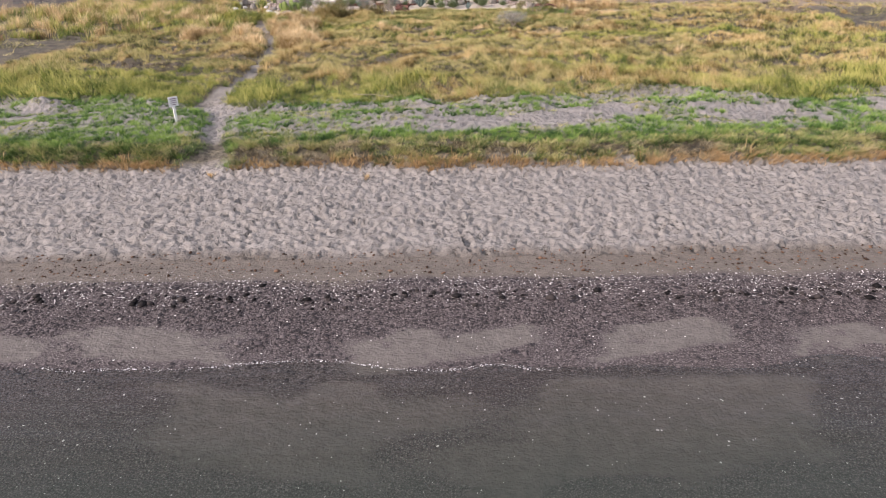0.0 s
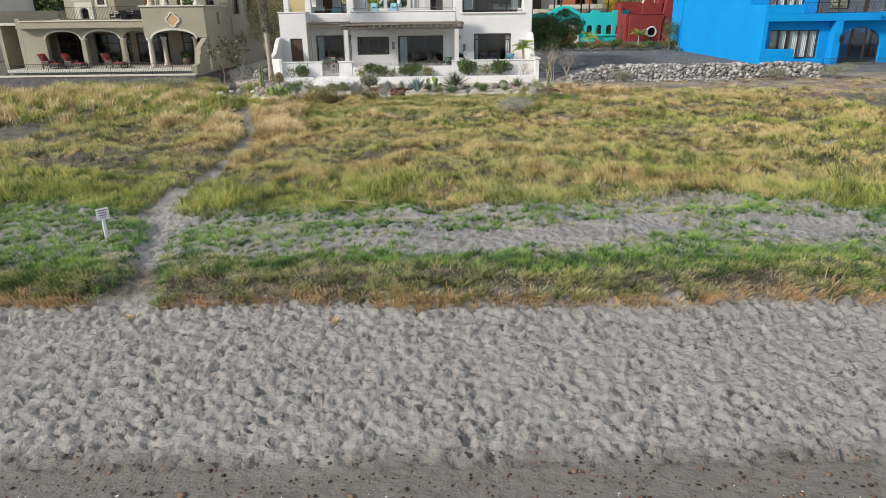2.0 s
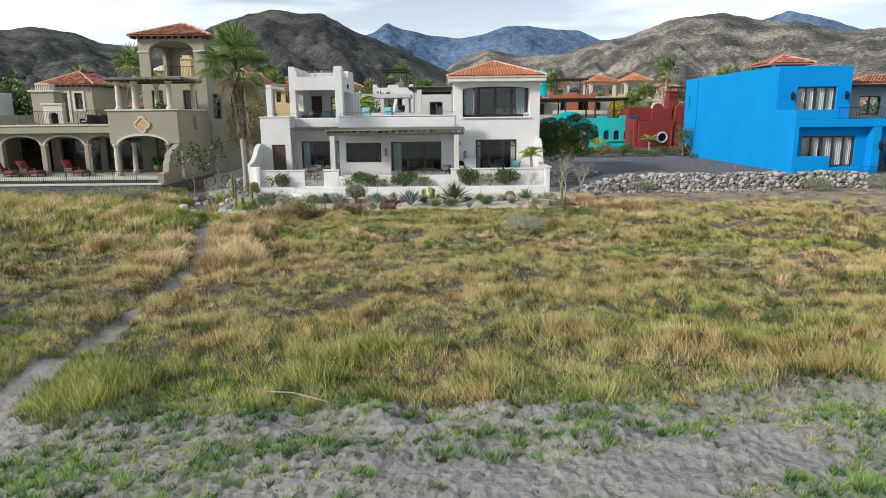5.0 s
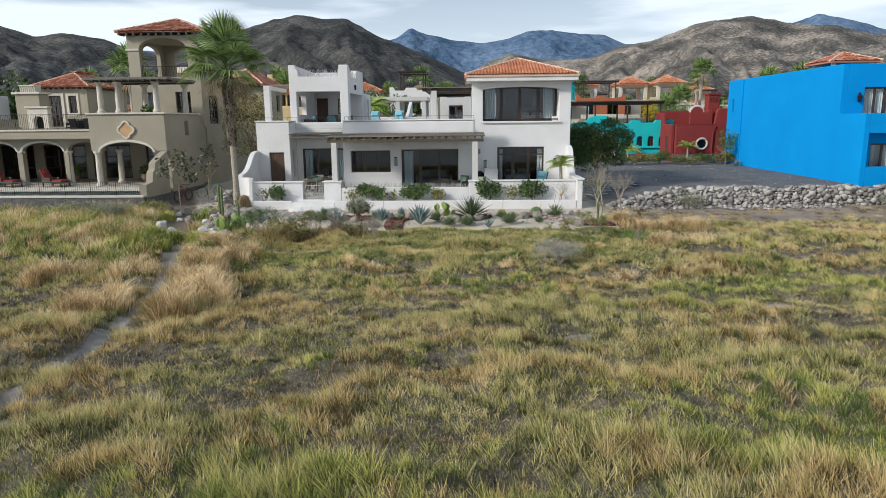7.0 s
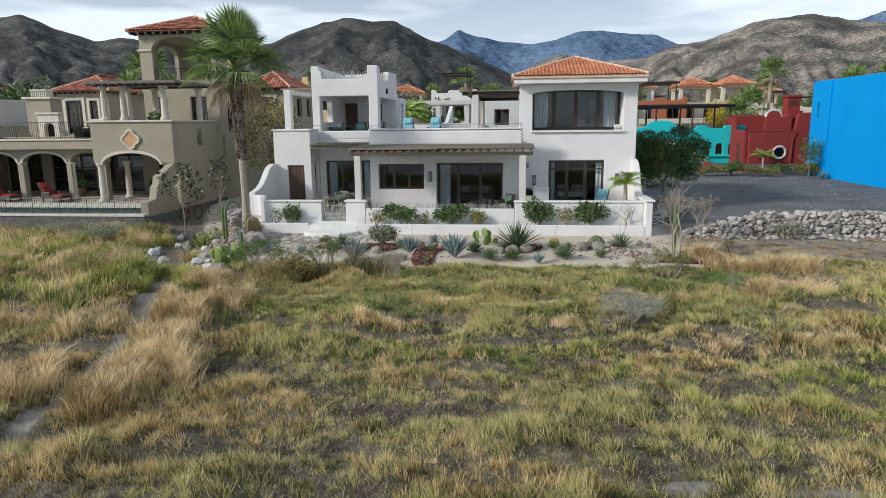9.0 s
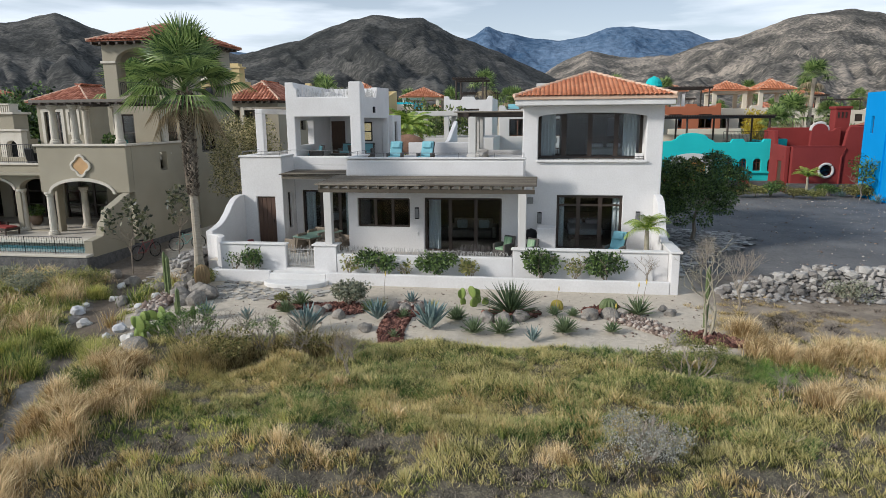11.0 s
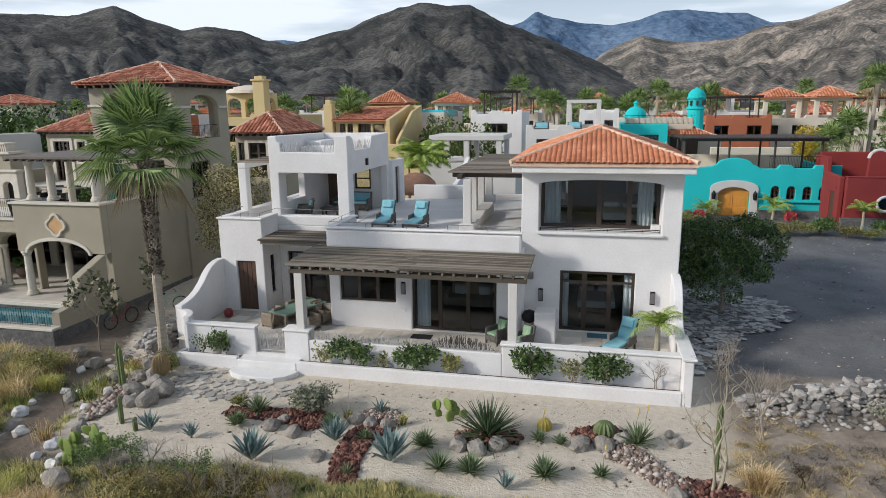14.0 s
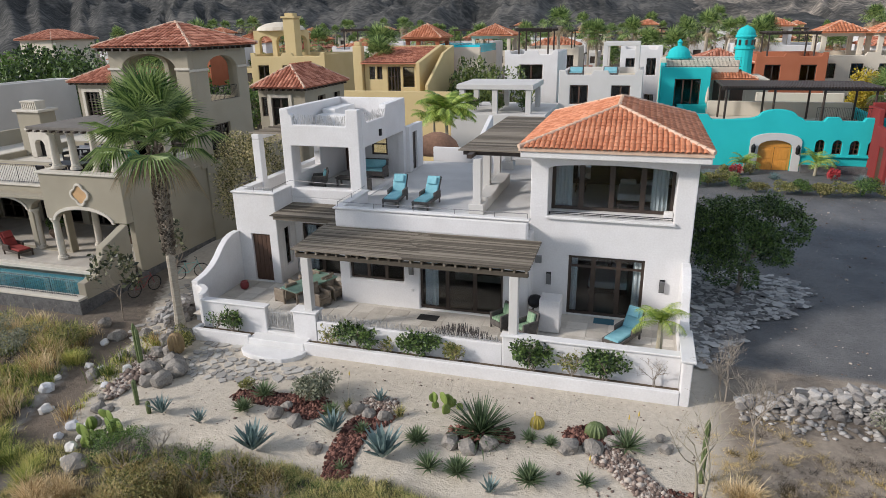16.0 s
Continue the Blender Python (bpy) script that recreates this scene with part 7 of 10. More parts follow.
BARK = mat("grey_bark", (0.16, 0.13, 0.10), (0.34, 0.29, 0.23), 5, 0.9, 0.4, 40, stretch=(1, 1, 0.3))
PALEBARK = mat("pale_smooth_bark", (0.25, 0.22, 0.155), (0.44, 0.40, 0.30), 5, 0.8, 0.3, 40)
TWIG = plain("dry_grey_twigs", (0.30, 0.26, 0.21), 0.9)
PALMTRUNK = mat("palm_trunk", (0.29, 0.25, 0.195), (0.52, 0.46, 0.37), 4, 0.9, 0.6, 30, dist=0.05, stretch=(1, 1, 6))
BOOTS = mat("dark_leaf_bases", (0.07, 0.055, 0.042), (0.26, 0.215, 0.165), 4, 0.9, 0.3, 30, island=0.7)
FROND = mat("palm_frond", (0.04, 0.095, 0.022), (0.33, 0.43, 0.14), 2, 0.5, 0.1, 12, island=0.6, leafy=0.25)
DEADFROND = mat("dead_palm_frond", (0.22, 0.17, 0.10), (0.42, 0.34, 0.22), 2, 0.8, 0.1, 12, island=0.6)
FEATHER = mat("bright_palm_frond", (0.12, 0.22, 0.025), (0.42, 0.50, 0.11), 2, 0.5, 0.1, 12, island=0.6, leafy=0.25)


def rosette(name, label, x, y, n, length, width, material, spread=75, curl=0.2, seed=0, z=None):
    """An agave, aloe or yucca, each leaf a piece of its own."""
    m = pose(x, y, float(ground_h(x, y)) if z is None else z, 0, 0, seed * 31)
    ob = thing(name, label, "plant")
    for k in range(n):
        part("leaf", spikes(bmesh.new(), n, length, width, spread, curl, 0.05, seed + k, only=k), material, ob)
    ob.matrix_basis = m
    return tagged(ob, label, "plant")


def leaf_cloud(blobs, n, size, seed, droop=0.0, shell=0.62):
    """Leaves gathered in clumps inside the ellipsoids blobs (x, y, z, rx, ry, rz): arrays of folded leaf blades."""
    r = np.random.default_rng(seed)
    vol = np.array([b[3] * b[4] * b[5] for b in blobs]) ** 0.7
    k = r.choice(len(blobs), n, p=vol / vol.sum())
    B = np.array(blobs)[k]
    d = r.normal(size=(n, 3))
    d /= np.linalg.norm(d, axis=1)[:, None]
    rad = shell + (1 - shell) * r.random((n, 1)) ** 0.6
    rad = rad * (1 + 0.22 * np.sin(d[:, :1] * 5 + k[:, None]) * np.cos(d[:, 1:2] * 6 + 2 * k[:, None]))
    p = B[:, :3] + d * rad * B[:, 3:]
    a = r.normal(size=(n, 3)) + d * 0.8
    a[:, 2] -= droop
    a /= np.linalg.norm(a, axis=1)[:, None]
    b = np.cross(a, r.normal(size=(n, 3)))
    b /= np.linalg.norm(b, axis=1)[:, None]
    c = np.cross(a, b)
    s = size * r.uniform(0.6, 1.4, (n, 1))
    v = np.stack([p, p + a * s * 0.5 + b * s * 0.28 + c * s * 0.08, p + a * s, p + a * s * 0.5 - b * s * 0.28 + c * s * 0.08], 1)
    f = np.arange(n * 4).reshape(n, 4)
    return v.reshape(-1, 3), f


def branch_mesh(bm, p, d, ln, r, depth, rnd, split=3, wig=0.35, sides=5):
    """Limbs that fork and taper."""
    q = p + d * ln * 0.5 + Vector([rnd.uniform(-1, 1) for _ in range(3)]) * ln * 0.09
    e = p + d * ln
    tube(bm, (p, q, e), (r, r * 0.85, r * 0.68), sides, False)
    tips = [e]
    if depth:
        tips = []
        for k in range(split if depth > 1 else 2):
            nd = (d + Vector((rnd.uniform(-1, 1), rnd.uniform(-1, 1), rnd.uniform(-0.25, 0.75))) * wig * 2).normalized()
            tips += branch_mesh(bm, e if k else q.lerp(e, 0.7), nd, ln * rnd.uniform(0.6, 0.85), r * 0.62, depth - 1, rnd, split, wig, max(3, sides - 1))
    return tips


def bush(name, label, x, y, w, h, leaves, size, material, seed, z=None, category="shrub", stems=4, blobs=6, bark=None):
    rnd = random.Random(seed)
    z = float(ground_h(x, y)) if z is None else z
    t = thing(name, label, category, at=(x, y, z))
    bm = bmesh.new()
    for k in range(stems):
        d = Vector((rnd.uniform(-0.6, 0.6), rnd.uniform(-0.6, 0.6), 1)).normalized()
        branch_mesh(bm, Vector((0, 0, -0.03)), d, h * 0.42, 0.014 + 0.012 * h, 2, rnd, 2, 0.35, 4)
    part("stem", bm, bark or BARK, t)["kind"] = "stuff"
    bl = [(rnd.uniform(-0.55, 0.55) * w, rnd.uniform(-0.5, 0.5) * w, h * rnd.uniform(0.42, 0.78), w * rnd.uniform(0.3, 0.5), w * rnd.uniform(0.3, 0.5), h * rnd.uniform(0.16, 0.28)) for _ in range(blobs)]
    v, f = leaf_cloud(bl, leaves, size, seed)
    raw("foliage", v, f, material, t)["kind"] = "stuff"
    return t


def tree(name, label, x, y, h, crown_w, crown_z, leaves, size, material, seed, trunk_r=0.16, blobs=14, bark=None, split=3, z=None, clump=(0.26, 0.42)):
    rnd = random.Random(seed)
    t = thing(name, label, "tree", at=(x, y, float(ground_h(x, y)) if z is None else z))
    bm = bmesh.new()
    branch_mesh(bm, Vector((0, 0, -0.1)), Vector((0.04, 0, 1)), h * 0.27, trunk_r, 3, rnd, split, 0.42, 7)
    part("trunk", bm, bark or BARK, t)
    bl = []
    for _ in range(blobs):
        a, q = rnd.uniform(0, 6.283), math.sqrt(rnd.random()) * 0.72
        bl.append((q * crown_w * math.cos(a), q * crown_w * math.sin(a), crown_z + (h - crown_z) * rnd.uniform(0.14, 0.88) * (1.05 - 0.5 * q * q), crown_w * rnd.uniform(*clump), crown_w * rnd.uniform(*clump), (h - crown_z) * rnd.uniform(*clump) * 0.63))
    v, f = leaf_cloud(bl, leaves, size, seed)
    raw("crown", v, f, material, t)["kind"] = "stuff"
    return t


def fan_leaf(bm, base, d, ln, fan, n=22, droop=0.25):
    """A palm leaf: stalk and a fan of narrow fingers that hang at their tips."""
    d = d.normalized()
    side = d.cross(Vector((0, 0, 1)))
    side = side.normalized() if side.length > 0.01 else Vector((1, 0, 0))
    up = side.cross(d).normalized()
    hub = base + d * ln
    tube(bm, (base, base + d * ln * 0.5 + Vector((0, 0, 0.03)), hub), (0.025, 0.018, 0.013), 4, False)
    for k in range(n):
        a = radians(-118 + 236 * k / (n - 1))
        dr = (d * math.cos(a) + side * math.sin(a) + up * 0.12 * math.cos(a)).normalized()
        L = fan * (0.72 + 0.28 * math.cos(a * 0.75))
        m = hub + dr * L * 0.5
        tip = hub + dr * L + Vector((0, 0, -droop * L))
        w = (dr.cross(up)).normalized() * fan * 0.8 / n
        h0, m0, m1, t0 = bm.verts.new(hub), bm.verts.new(m - w), bm.verts.new(m + w), bm.verts.new(tip)
        if n <= 20:
            bm.faces.new((h0, m0, t0, m1))
            continue
        mc = bm.verts.new(m - up * fan * 0.03)
        bm.faces.new((h0, m0, mc))
        bm.faces.new((h0, mc, m1))
        bm.faces.new((m0, t0, mc))
        bm.faces.new((mc, t0, m1))


def fan_palm(name, label, x, y, h, crown=1.0, leaves=34, seed=0, lean=(0, 0), trunk=0.17, fingers=22, z=None, dead=9):
    rnd = random.Random(seed)
    t = thing(name, label, "palm tree", at=(x, y, float(ground_h(x, y)) if z is None else z))
    top = Vector((lean[0], lean[1], h))
    bm = bmesh.new()
    n = 26 if fingers > 20 else 12
    pts, rad = [], []
    for k in range(n + 1):
        f = k / n
        pts.append(Vector((lean[0] * f ** 1.4, lean[1] * f ** 1.4, h * f - 0.1)))
        rad.append(trunk * (1.45 - 0.75 * min(1, f * 5) * 0.6 - 0.12 * f) * (1 + 0.05 * (k % 2)) * (1.0 if f < 0.7 else 1.0 + 0.35 * min(1, (f - 0.7) * 5)))
    tube(bm, pts, rad, 10 if fingers > 20 else 6)
    part("trunk", bm, PALMTRUNK, t, "pale ringed trunk")
    if fingers > 20:
        # cut leaf bases clothe the upper trunk
        bm = bmesh.new()
        for k in range(420):
            f = 0.47 + 0.54 * (k + rnd.random()) / 420
            a = k * 2.39996
            c = Vector((lean[0] * f ** 1.4, lean[1] * f ** 1.4, h * f - 0.1))
            o, s_ = Vector((math.cos(a), math.sin(a), 0)), Vector((-math.sin(a), math.cos(a), 0))
            r0 = trunk * (1.0 + 0.35 * min(1, (f - 0.47) * 4))
            ln, w = rnd.uniform(0.14, 0.26), rnd.uniform(0.045, 0.07)
            e = c + o * (r0 + ln * rnd.uniform(0.25, 0.6)) + Vector((0, 0, ln * rnd.uniform(0.3, 0.9)))
            b0, b1 = bm.verts.new(c + o * r0 * 0.8 - s_ * w), bm.verts.new(c + o * r0 * 0.8 + s_ * w)
            b2 = bm.verts.new(c + o * (r0 + 0.05) + Vector((0, 0, -0.03)))
            e0, e1 = bm.verts.new(e - s_ * w * 0.35), bm.verts.new(e + s_ * w * 0.35)
            for q in ((b0, b2, e0), (b2, b1, e1), (b2, e1, e0), (b1, b0, e0, e1)):
                bm.faces.new(q)
        part("trunk_shag", bm, BOOTS, t, "dark shaggy cut leaf bases")["kind"] = "stuff"
    crown_bm = bmesh.new()
    for k in range(leaves):
        f = k / leaves
        a = k * 2.39996
        el = radians(86 - 98 * f ** 1.1 + rnd.uniform(-14, 14))
        d = Vector((math.cos(a) * math.cos(el), math.sin(a) * math.cos(el), math.sin(el)))
        fan_leaf(crown_bm, top + Vector((0, 0, 0.1 * (1 - f))), d, crown * rnd.uniform(0.7, 1.0), crown * rnd.uniform(0.8, 1.05), fingers, 0.12 + 0.42 * f * f)
        if fingers > 20:
            part("frond", crown_bm, FROND, t)
            crown_bm = bmesh.new()
    if fingers <= 20:
        part("crown", crown_bm, FROND, t, "green fan-shaped fronds")
    for k in range(dead):
        bm = bmesh.new()
        a = k * 2.39996 + 1
        el = radians(rnd.uniform(-48, -25))
        d = Vector((math.cos(a) * math.cos(el), math.sin(a) * math.cos(el), math.sin(el)))
        fan_leaf(bm, top + Vector((0, 0, -0.15)), d, crown * 0.6, crown * rnd.uniform(0.6, 0.8), fingers, 0.7)
        part("dead_frond", bm, DEADFROND, t, "hanging dry yellow-brown frond")
    return t


def feather_palm(name, label, x, y, h, ln, leaves=14, seed=0, z=None, material=None, trunk=0.1, leaflets=26):
    rnd = random.Random(seed)
    t = thing(name, label, "palm tree", at=(x, y, float(ground_h(x, y)) if z is None else z))
    part("trunk", tube(bmesh.new(), [(0, 0, -0.05), (0.02, 0, h * 0.5), (0, 0.02, h)], (trunk * 1.25, trunk, trunk * 0.8), 9), PALEBARK, t)
    bm = bmesh.new()
    for k in range(leaves):
        a = k * 2.39996 + rnd.uniform(-0.2, 0.2)
        el = radians(rnd.uniform(22, 88))
        o = Vector((math.cos(a), math.sin(a), 0))
        prev = None
        pts = []
        bend = radians(rnd.uniform(70, 115))
        at = Vector((0, 0, h))
        for s in range(leaflets + 1):
            pts.append(at.copy())
            q = el - bend * (s / leaflets) ** 1.2
            at = at + (o * math.cos(q) + Vector((0, 0, math.sin(q)))) * (ln / leaflets)
        tube(bm, pts[::4] + [pts[-1]], [0.018 * (1 - 0.85 * i / len(pts[::4])) for i in range(len(pts[::4]) + 1)], 4, False)
        for s in range(3, leaflets):
            f = s / leaflets
            d = (pts[s + 1] - pts[s]).normalized()
            sd = d.cross(Vector((0, 0, 1))).normalized()
            L = ln * 0.30 * math.sin(math.pi * min(1, 0.15 + f * 0.8)) + 0.05
            for sg in (-1, 1):
                e = pts[s] + (sd * sg * 0.85 + d * 0.55).normalized() * L + Vector((0, 0, -0.38 * L))
                w = d * 0.016 * ln
                bm.faces.new([bm.verts.new(p) for p in (pts[s] - w, pts[s] + w, e)])
    part("crown", bm, material or FEATHER, t, "arching feather fronds")
    return t


# ---- dry-stone wall by the vacant lot ----
stone_meshes = []
for k in range(10):
    bm = bmesh.new()
    bmesh.ops.create_icosphere(bm, subdivisions=1, radius=1)
    r_ = random.Random(k)
    for v in bm.verts:
        d = v.co.normalized()
        v.co = d * (1 + 0.34 * noise.noise(d * 1.4 + Vector((k * 5.1, k, 2)))) * r_.uniform(0.88, 1.12)
        v.co.z = max(-0.72, min(0.72, v.co.z))
    me = bpy.data.meshes.new("stone")
    bm.to_mesh(me)
    bm.free()
    me.materials.append(STONE)
    stone_meshes.append(me)


def stone_wall(name, label, p, q, h0, h1, size=0.2, depth=0.5, lone=7.5):
    """A wall of fitted field stones in rough courses from p to q, rising from h0 to h1 in its first metres; past lone metres the stones are joined."""
    t = thing(name, label, "stone wall", at=(*p, float(ground_h(*p))))
    d = Vector((q[0] - p[0], q[1] - p[1], 0))
    ln = d.length
    d.normalize()
    nrm = Vector((-d.y, d.x, 0))
    a = math.degrees(math.atan2(d.y, d.x))
    c = part("core", joined((1.4, ln - 0.2, 0.16, depth - 0.12, -0.3, h1 * 0.70)), DARKSTONE, t)
    c.matrix_basis = pose(0, 0, 0, 0, 0, a)
    rnd = random.Random(5)
    vs, fs, at = [], [], 0
    z = 0.03
    while z < h1:
        s = -rnd.uniform(0, 0.3)
        while s < ln:
            r = size * rnd.choice((0.55, 0.75, 0.9, 1.0, 1.25, 1.5)) * rnd.uniform(0.9, 1.1)
            top = h0 + (h1 - h0) * min(1, max(0, s) / 3.0) + 0.07 * math.sin(s * 1.3) + 0.05 * math.sin(s * 4.1)
            if z < top:
                for off in ((0.08, depth * 0.5, depth - 0.05) if z + size * 1.3 > top else (0.06,)):
                    me = stone_meshes[rnd.randrange(10)]
                    o = d * (s + r * 0.5) + nrm * (off + rnd.uniform(-0.05, 0.05)) + Vector((0, 0, z + rnd.uniform(-0.04, 0.05)))
                    m = Matrix.Translation(o) @ Matrix.Rotation(rnd.uniform(-0.25, 0.25) + radians(a), 4, "Z") @ Matrix.Rotation(rnd.uniform(-0.45, 0.45), 4, "Y") @ Matrix.Diagonal((r * 0.78, r * 0.66, r * rnd.uniform(0.50, 0.72), 1))
                    if s < lone:
                        ob = new("stone", me)
                        ob.parent = t
                        ob.matrix_basis = m
                    else:
                        co = np.array([v.co[:] for v in me.vertices])
                        vs.append(co @ np.array(m.to_3x3()).T + np.array(m.translation))
                        fs.append(np.array([f.vertices[:] for f in me.polygons]) + at)
                        at += len(co)
            s += r * 1.12
        z += size * 0.66
    if vs:
        raw("joined_stones", np.concatenate(vs), np.concatenate(fs), STONE_JOINED, t)["kind"] = "stuff"
    return t


stone_wall("stone_wall", "low dry-stone wall of rough grey field stones", (8.2, 51.35), (26.2, 51.6), 0.12, 1.0)
px_, py_ = rng.uniform(8.0, 20, 420), 51.15 - np.abs(rng.normal(0, 0.38, 420))
scatter_stones("fallen_stones", "loose stones fallen along the dry-stone wall", px_, py_, rng.gamma(3, 0.024, 420) + 0.02, STONE_JOINED)
stone_wall("stone_wall", "short retaining wall of field stones beside the palm", (-12.6, 51.3), (-12.55, 53.4), 0.8, 0.95)

# ---- slate chips, flagstones, garden gravel ----
sl = 5200
ux, uy = rng.uniform(6.75, 12.2, sl), rng.uniform(53.4, 63, sl)
kp = (ux < np.interp(uy, [53.4, 54.2, 55.3, 57, 57.8, 59.2, 61, 62.5, 63], [7.3, 7.8, 8.5, 9.1, 10.3, 11.4, 12.0, 11.0, 9.0]) + 0.25 * np.sin(uy * 5))
scatter_stones("slate_chips", "grey slate chips laid beside the villa", ux[kp], uy[kp], rng.gamma(5, 0.017, kp.sum()) + 0.03, SLATE, 0.16, 0.4)


def gravel(name, label, pts, count, size, material, jit=0.35):
    """A strip of gravel that follows pts (x, y, half width)."""
    pts = np.array(pts)
    seg = rng.integers(0, len(pts) - 1, count)
    f = rng.random(count)
    c = pts[seg] * (1 - f)[:, None] + pts[seg + 1] * f[:, None]
    a, r = rng.uniform(0, 2 * math.pi, count), np.sqrt(rng.random(count)) * c[:, 2]
    x, y = c[:, 0] + r * np.cos(a), c[:, 1] + r * np.sin(a)
    scatter_stones(name, label, x, y, rng.gamma(5, size / 5, count) + 0.015, material, 0.8, 0.35 + 0.5 * rng.random((count, 1)))


gravel("lava_gravel", "red lava gravel bed round the garden plants", [(-7.3, 48.0, 0.38), (-6.5, 48.05, 0.35), (-5.5, 48.05, 0.5), (-4.8, 48.1, 0.62), (-4.6, 47.7, 0.42)], 2200, 0.036, LAVA)
gravel("lava_gravel", "red lava gravel strip winding through the garden", [(-2.4, 48.0, 0.45), (-2.9, 47.5, 0.45), (-2.9, 46.7, 0.45), (-2.85, 46.0, 0.42), (-2.7, 45.4, 0.38)], 2600, 0.036, LAVA)
gravel("pebble_gravel", "pale pebbles round a small agave behind boulders", [(-3.1, 48.55, 0.35), (-2.75, 48.75, 0.42), (-2.3, 48.6, 0.35)], 700, 0.038, GRAVEL)
gravel("pebble_gravel", "mixed reddish pebble gravel strip in the garden", [(4.3, 47.9, 0.5), (4.75, 47.7, 0.45), (5.0, 47.2, 0.42), (5.4, 46.8, 0.42), (5.8, 46.4, 0.4)], 2400, 0.042, GRAVEL)
gravel("lava_gravel", "red-brown gravel mound round a barrel cactus", [(3.35, 48.6, 0.38), (3.9, 48.8, 0.5), (4.4, 48.75, 0.4)], 1100, 0.04, LAVA)
gravel("dark_gravel", "dark gravel under the spiky yucca", [(0.0, 47.8, 0.4), (0.75, 47.95, 0.5), (1.4, 48.05, 0.35)], 420, 0.055, LAVA)
gravel("dark_gravel", "dark gravel at the foot of the bare tree", [(6.1, 46.5, 0.5), (6.9, 46.4, 0.5), (7.2, 46.0, 0.3)], 700, 0.05, LAVA)
gravel("pebble_gravel", "grey pebbles edging the footpath", [(-11.5, 46.9, 0.28), (-11.6, 47.6, 0.4), (-11.8, 48.4, 0.42), (-12.0, 49.2, 0.3)], 900, 0.065, GRAVEL)

gp = 900
ax_, ay_ = rng.uniform(-10.5, 7.0, gp), rng.uniform(46.2, 50.8, gp)
scatter_stones("garden_pebbles", "small loose pebbles on pale garden earth", ax_, ay_, rng.gamma(2, 0.009, gp) + 0.008, GRAVEL)
# flagstones before the steps and along the side path
flags = thing("flagstone_path", "uneven grey flagstones set in sand before the steps", "paving", kind="structure")
flag_meshes = []
for k in range(7):
    rnd = random.Random(k)
    n = rnd.randrange(5, 8)
    pts = [((0.75 + 0.6 * rnd.random()) * math.cos(2 * math.pi * i / n), (0.6 + 0.4 * rnd.random()) * math.sin(2 * math.pi * i / n)) for i in range(n)]
    bm = sheet(pts, [], "z", 0, 0.16)
    me = bpy.data.meshes.new("flagstone")
    bmesh.ops.recalc_face_normals(bm, faces=bm.faces)
    bm.to_mesh(me)
    bm.free()
    me.materials.append(mat("flagstone", (0.30, 0.285, 0.26), (0.50, 0.475, 0.43), 2.0, 0.85, 0.3, 25, per_object=0.5) if k == 0 else flag_meshes[0].materials[0])
    flag_meshes.append(me)
rnd = random.Random(9)
spots = []
for _ in range(2600):
    if rnd.random() < 0.75:
        x = rnd.uniform(-10.6, -5.6)
        y = rnd.uniform(48.6 + 0.35 * max(0, x + 8.5), 50.9)
    else:
        y = rnd.uniform(50.5, 66)
        x = rnd.uniform(-14.9, -13.2) + 0.3 * math.sin(y)
    r = rnd.uniform(0.11, 0.24)
    if all((x - a) ** 2 + (y - b) ** 2 > (r + c) ** 2 * 0.72 for a, b, c in spots) and not (x > -9.2 and y > 50.1):
        spots.append((x, y, r))
for x, y, r in spots[:290]:
    ob = new("flagstone", flag_meshes[rnd.randrange(7)])
    ob.parent = flags
    ob.matrix_basis = Matrix.Translation((x, y, float(ground_h(x, y)) - 0.02)) @ Matrix.Rotation(rnd.uniform(0, 6.28), 4, "Z") @ Matrix.Diagonal((r, r, 0.4, 1))

# ---- garden rocks ----
for i, (x, y, r) in enumerate([(-5.65, 47.3, 0.42), (-4.85, 47.1, 0.40), (-5.5, 47.75, 0.3), (-3.3, 48.2, 0.40), (-2.8, 48.0, 0.38), (-2.3, 48.0, 0.40), (-3.7, 46.15, 0.34), (0.0, 47.35, 0.42), (0.53, 47.2, 0.46), (1.05, 47.5, 0.46), (3.25, 47.95, 0.48), (3.95, 48.1, 0.50), (4.45, 48.55, 0.38), (5.6, 46.1, 0.45)]):
    rock("garden_rock", "smooth grey boulder set in garden gravel", x, y, r * 0.66, mat("grey_boulder", (0.13, 0.12, 0.105), (0.37, 0.34, 0.30), 2.2, 0.9, 0.7, 18, dist=0.04) if i == 0 else bpy.data.materials["grey_boulder"], i + 1, group="garden rocks")
for i, (x, y, r) in enumerate([(-11.9, 49.6, 0.4), (-11.3, 48.55, 0.5), (-12.1, 50.5, 0.5), (-10.3, 48.65, 0.58), (-10.9, 49.2, 0.5), (-11.6, 50.9, 0.55), (-10.4, 47.95, 0.56), (-10.85, 47.85, 0.42), (-14.55, 50.5, 0.42), (-15.7, 51.1, 0.4), (-12.6, 49.4, 0.4), (-11.4, 49.8, 0.45), (-13.4, 50.8, 0.4), (-13.1, 49.2, 0.3)]):
    rock("path_rock", "weathered brown-grey boulder piled beside the palm", x, y, r * 0.75, bpy.data.materials["grey_boulder"], i + 31, 0.85, group="rock pile")
for i, (x, y, r) in enumerate([(-10.9, 45.5, 0.22), (-11.4, 46.2, 0.26), (-11.7, 46.7, 0.2), (-11.0, 46.2, 0.18), (-13.2, 47.9, 0.28), (-12.9, 49.6, 0.25), (5.9, 48.6, 0.2), (5.75, 49.1, 0.17)]):
    rock("edging_stone", "pale rough stone edging the footpath", x, y, r, bpy.data.materials["grey_boulder"], i + 61, group="edging stones")
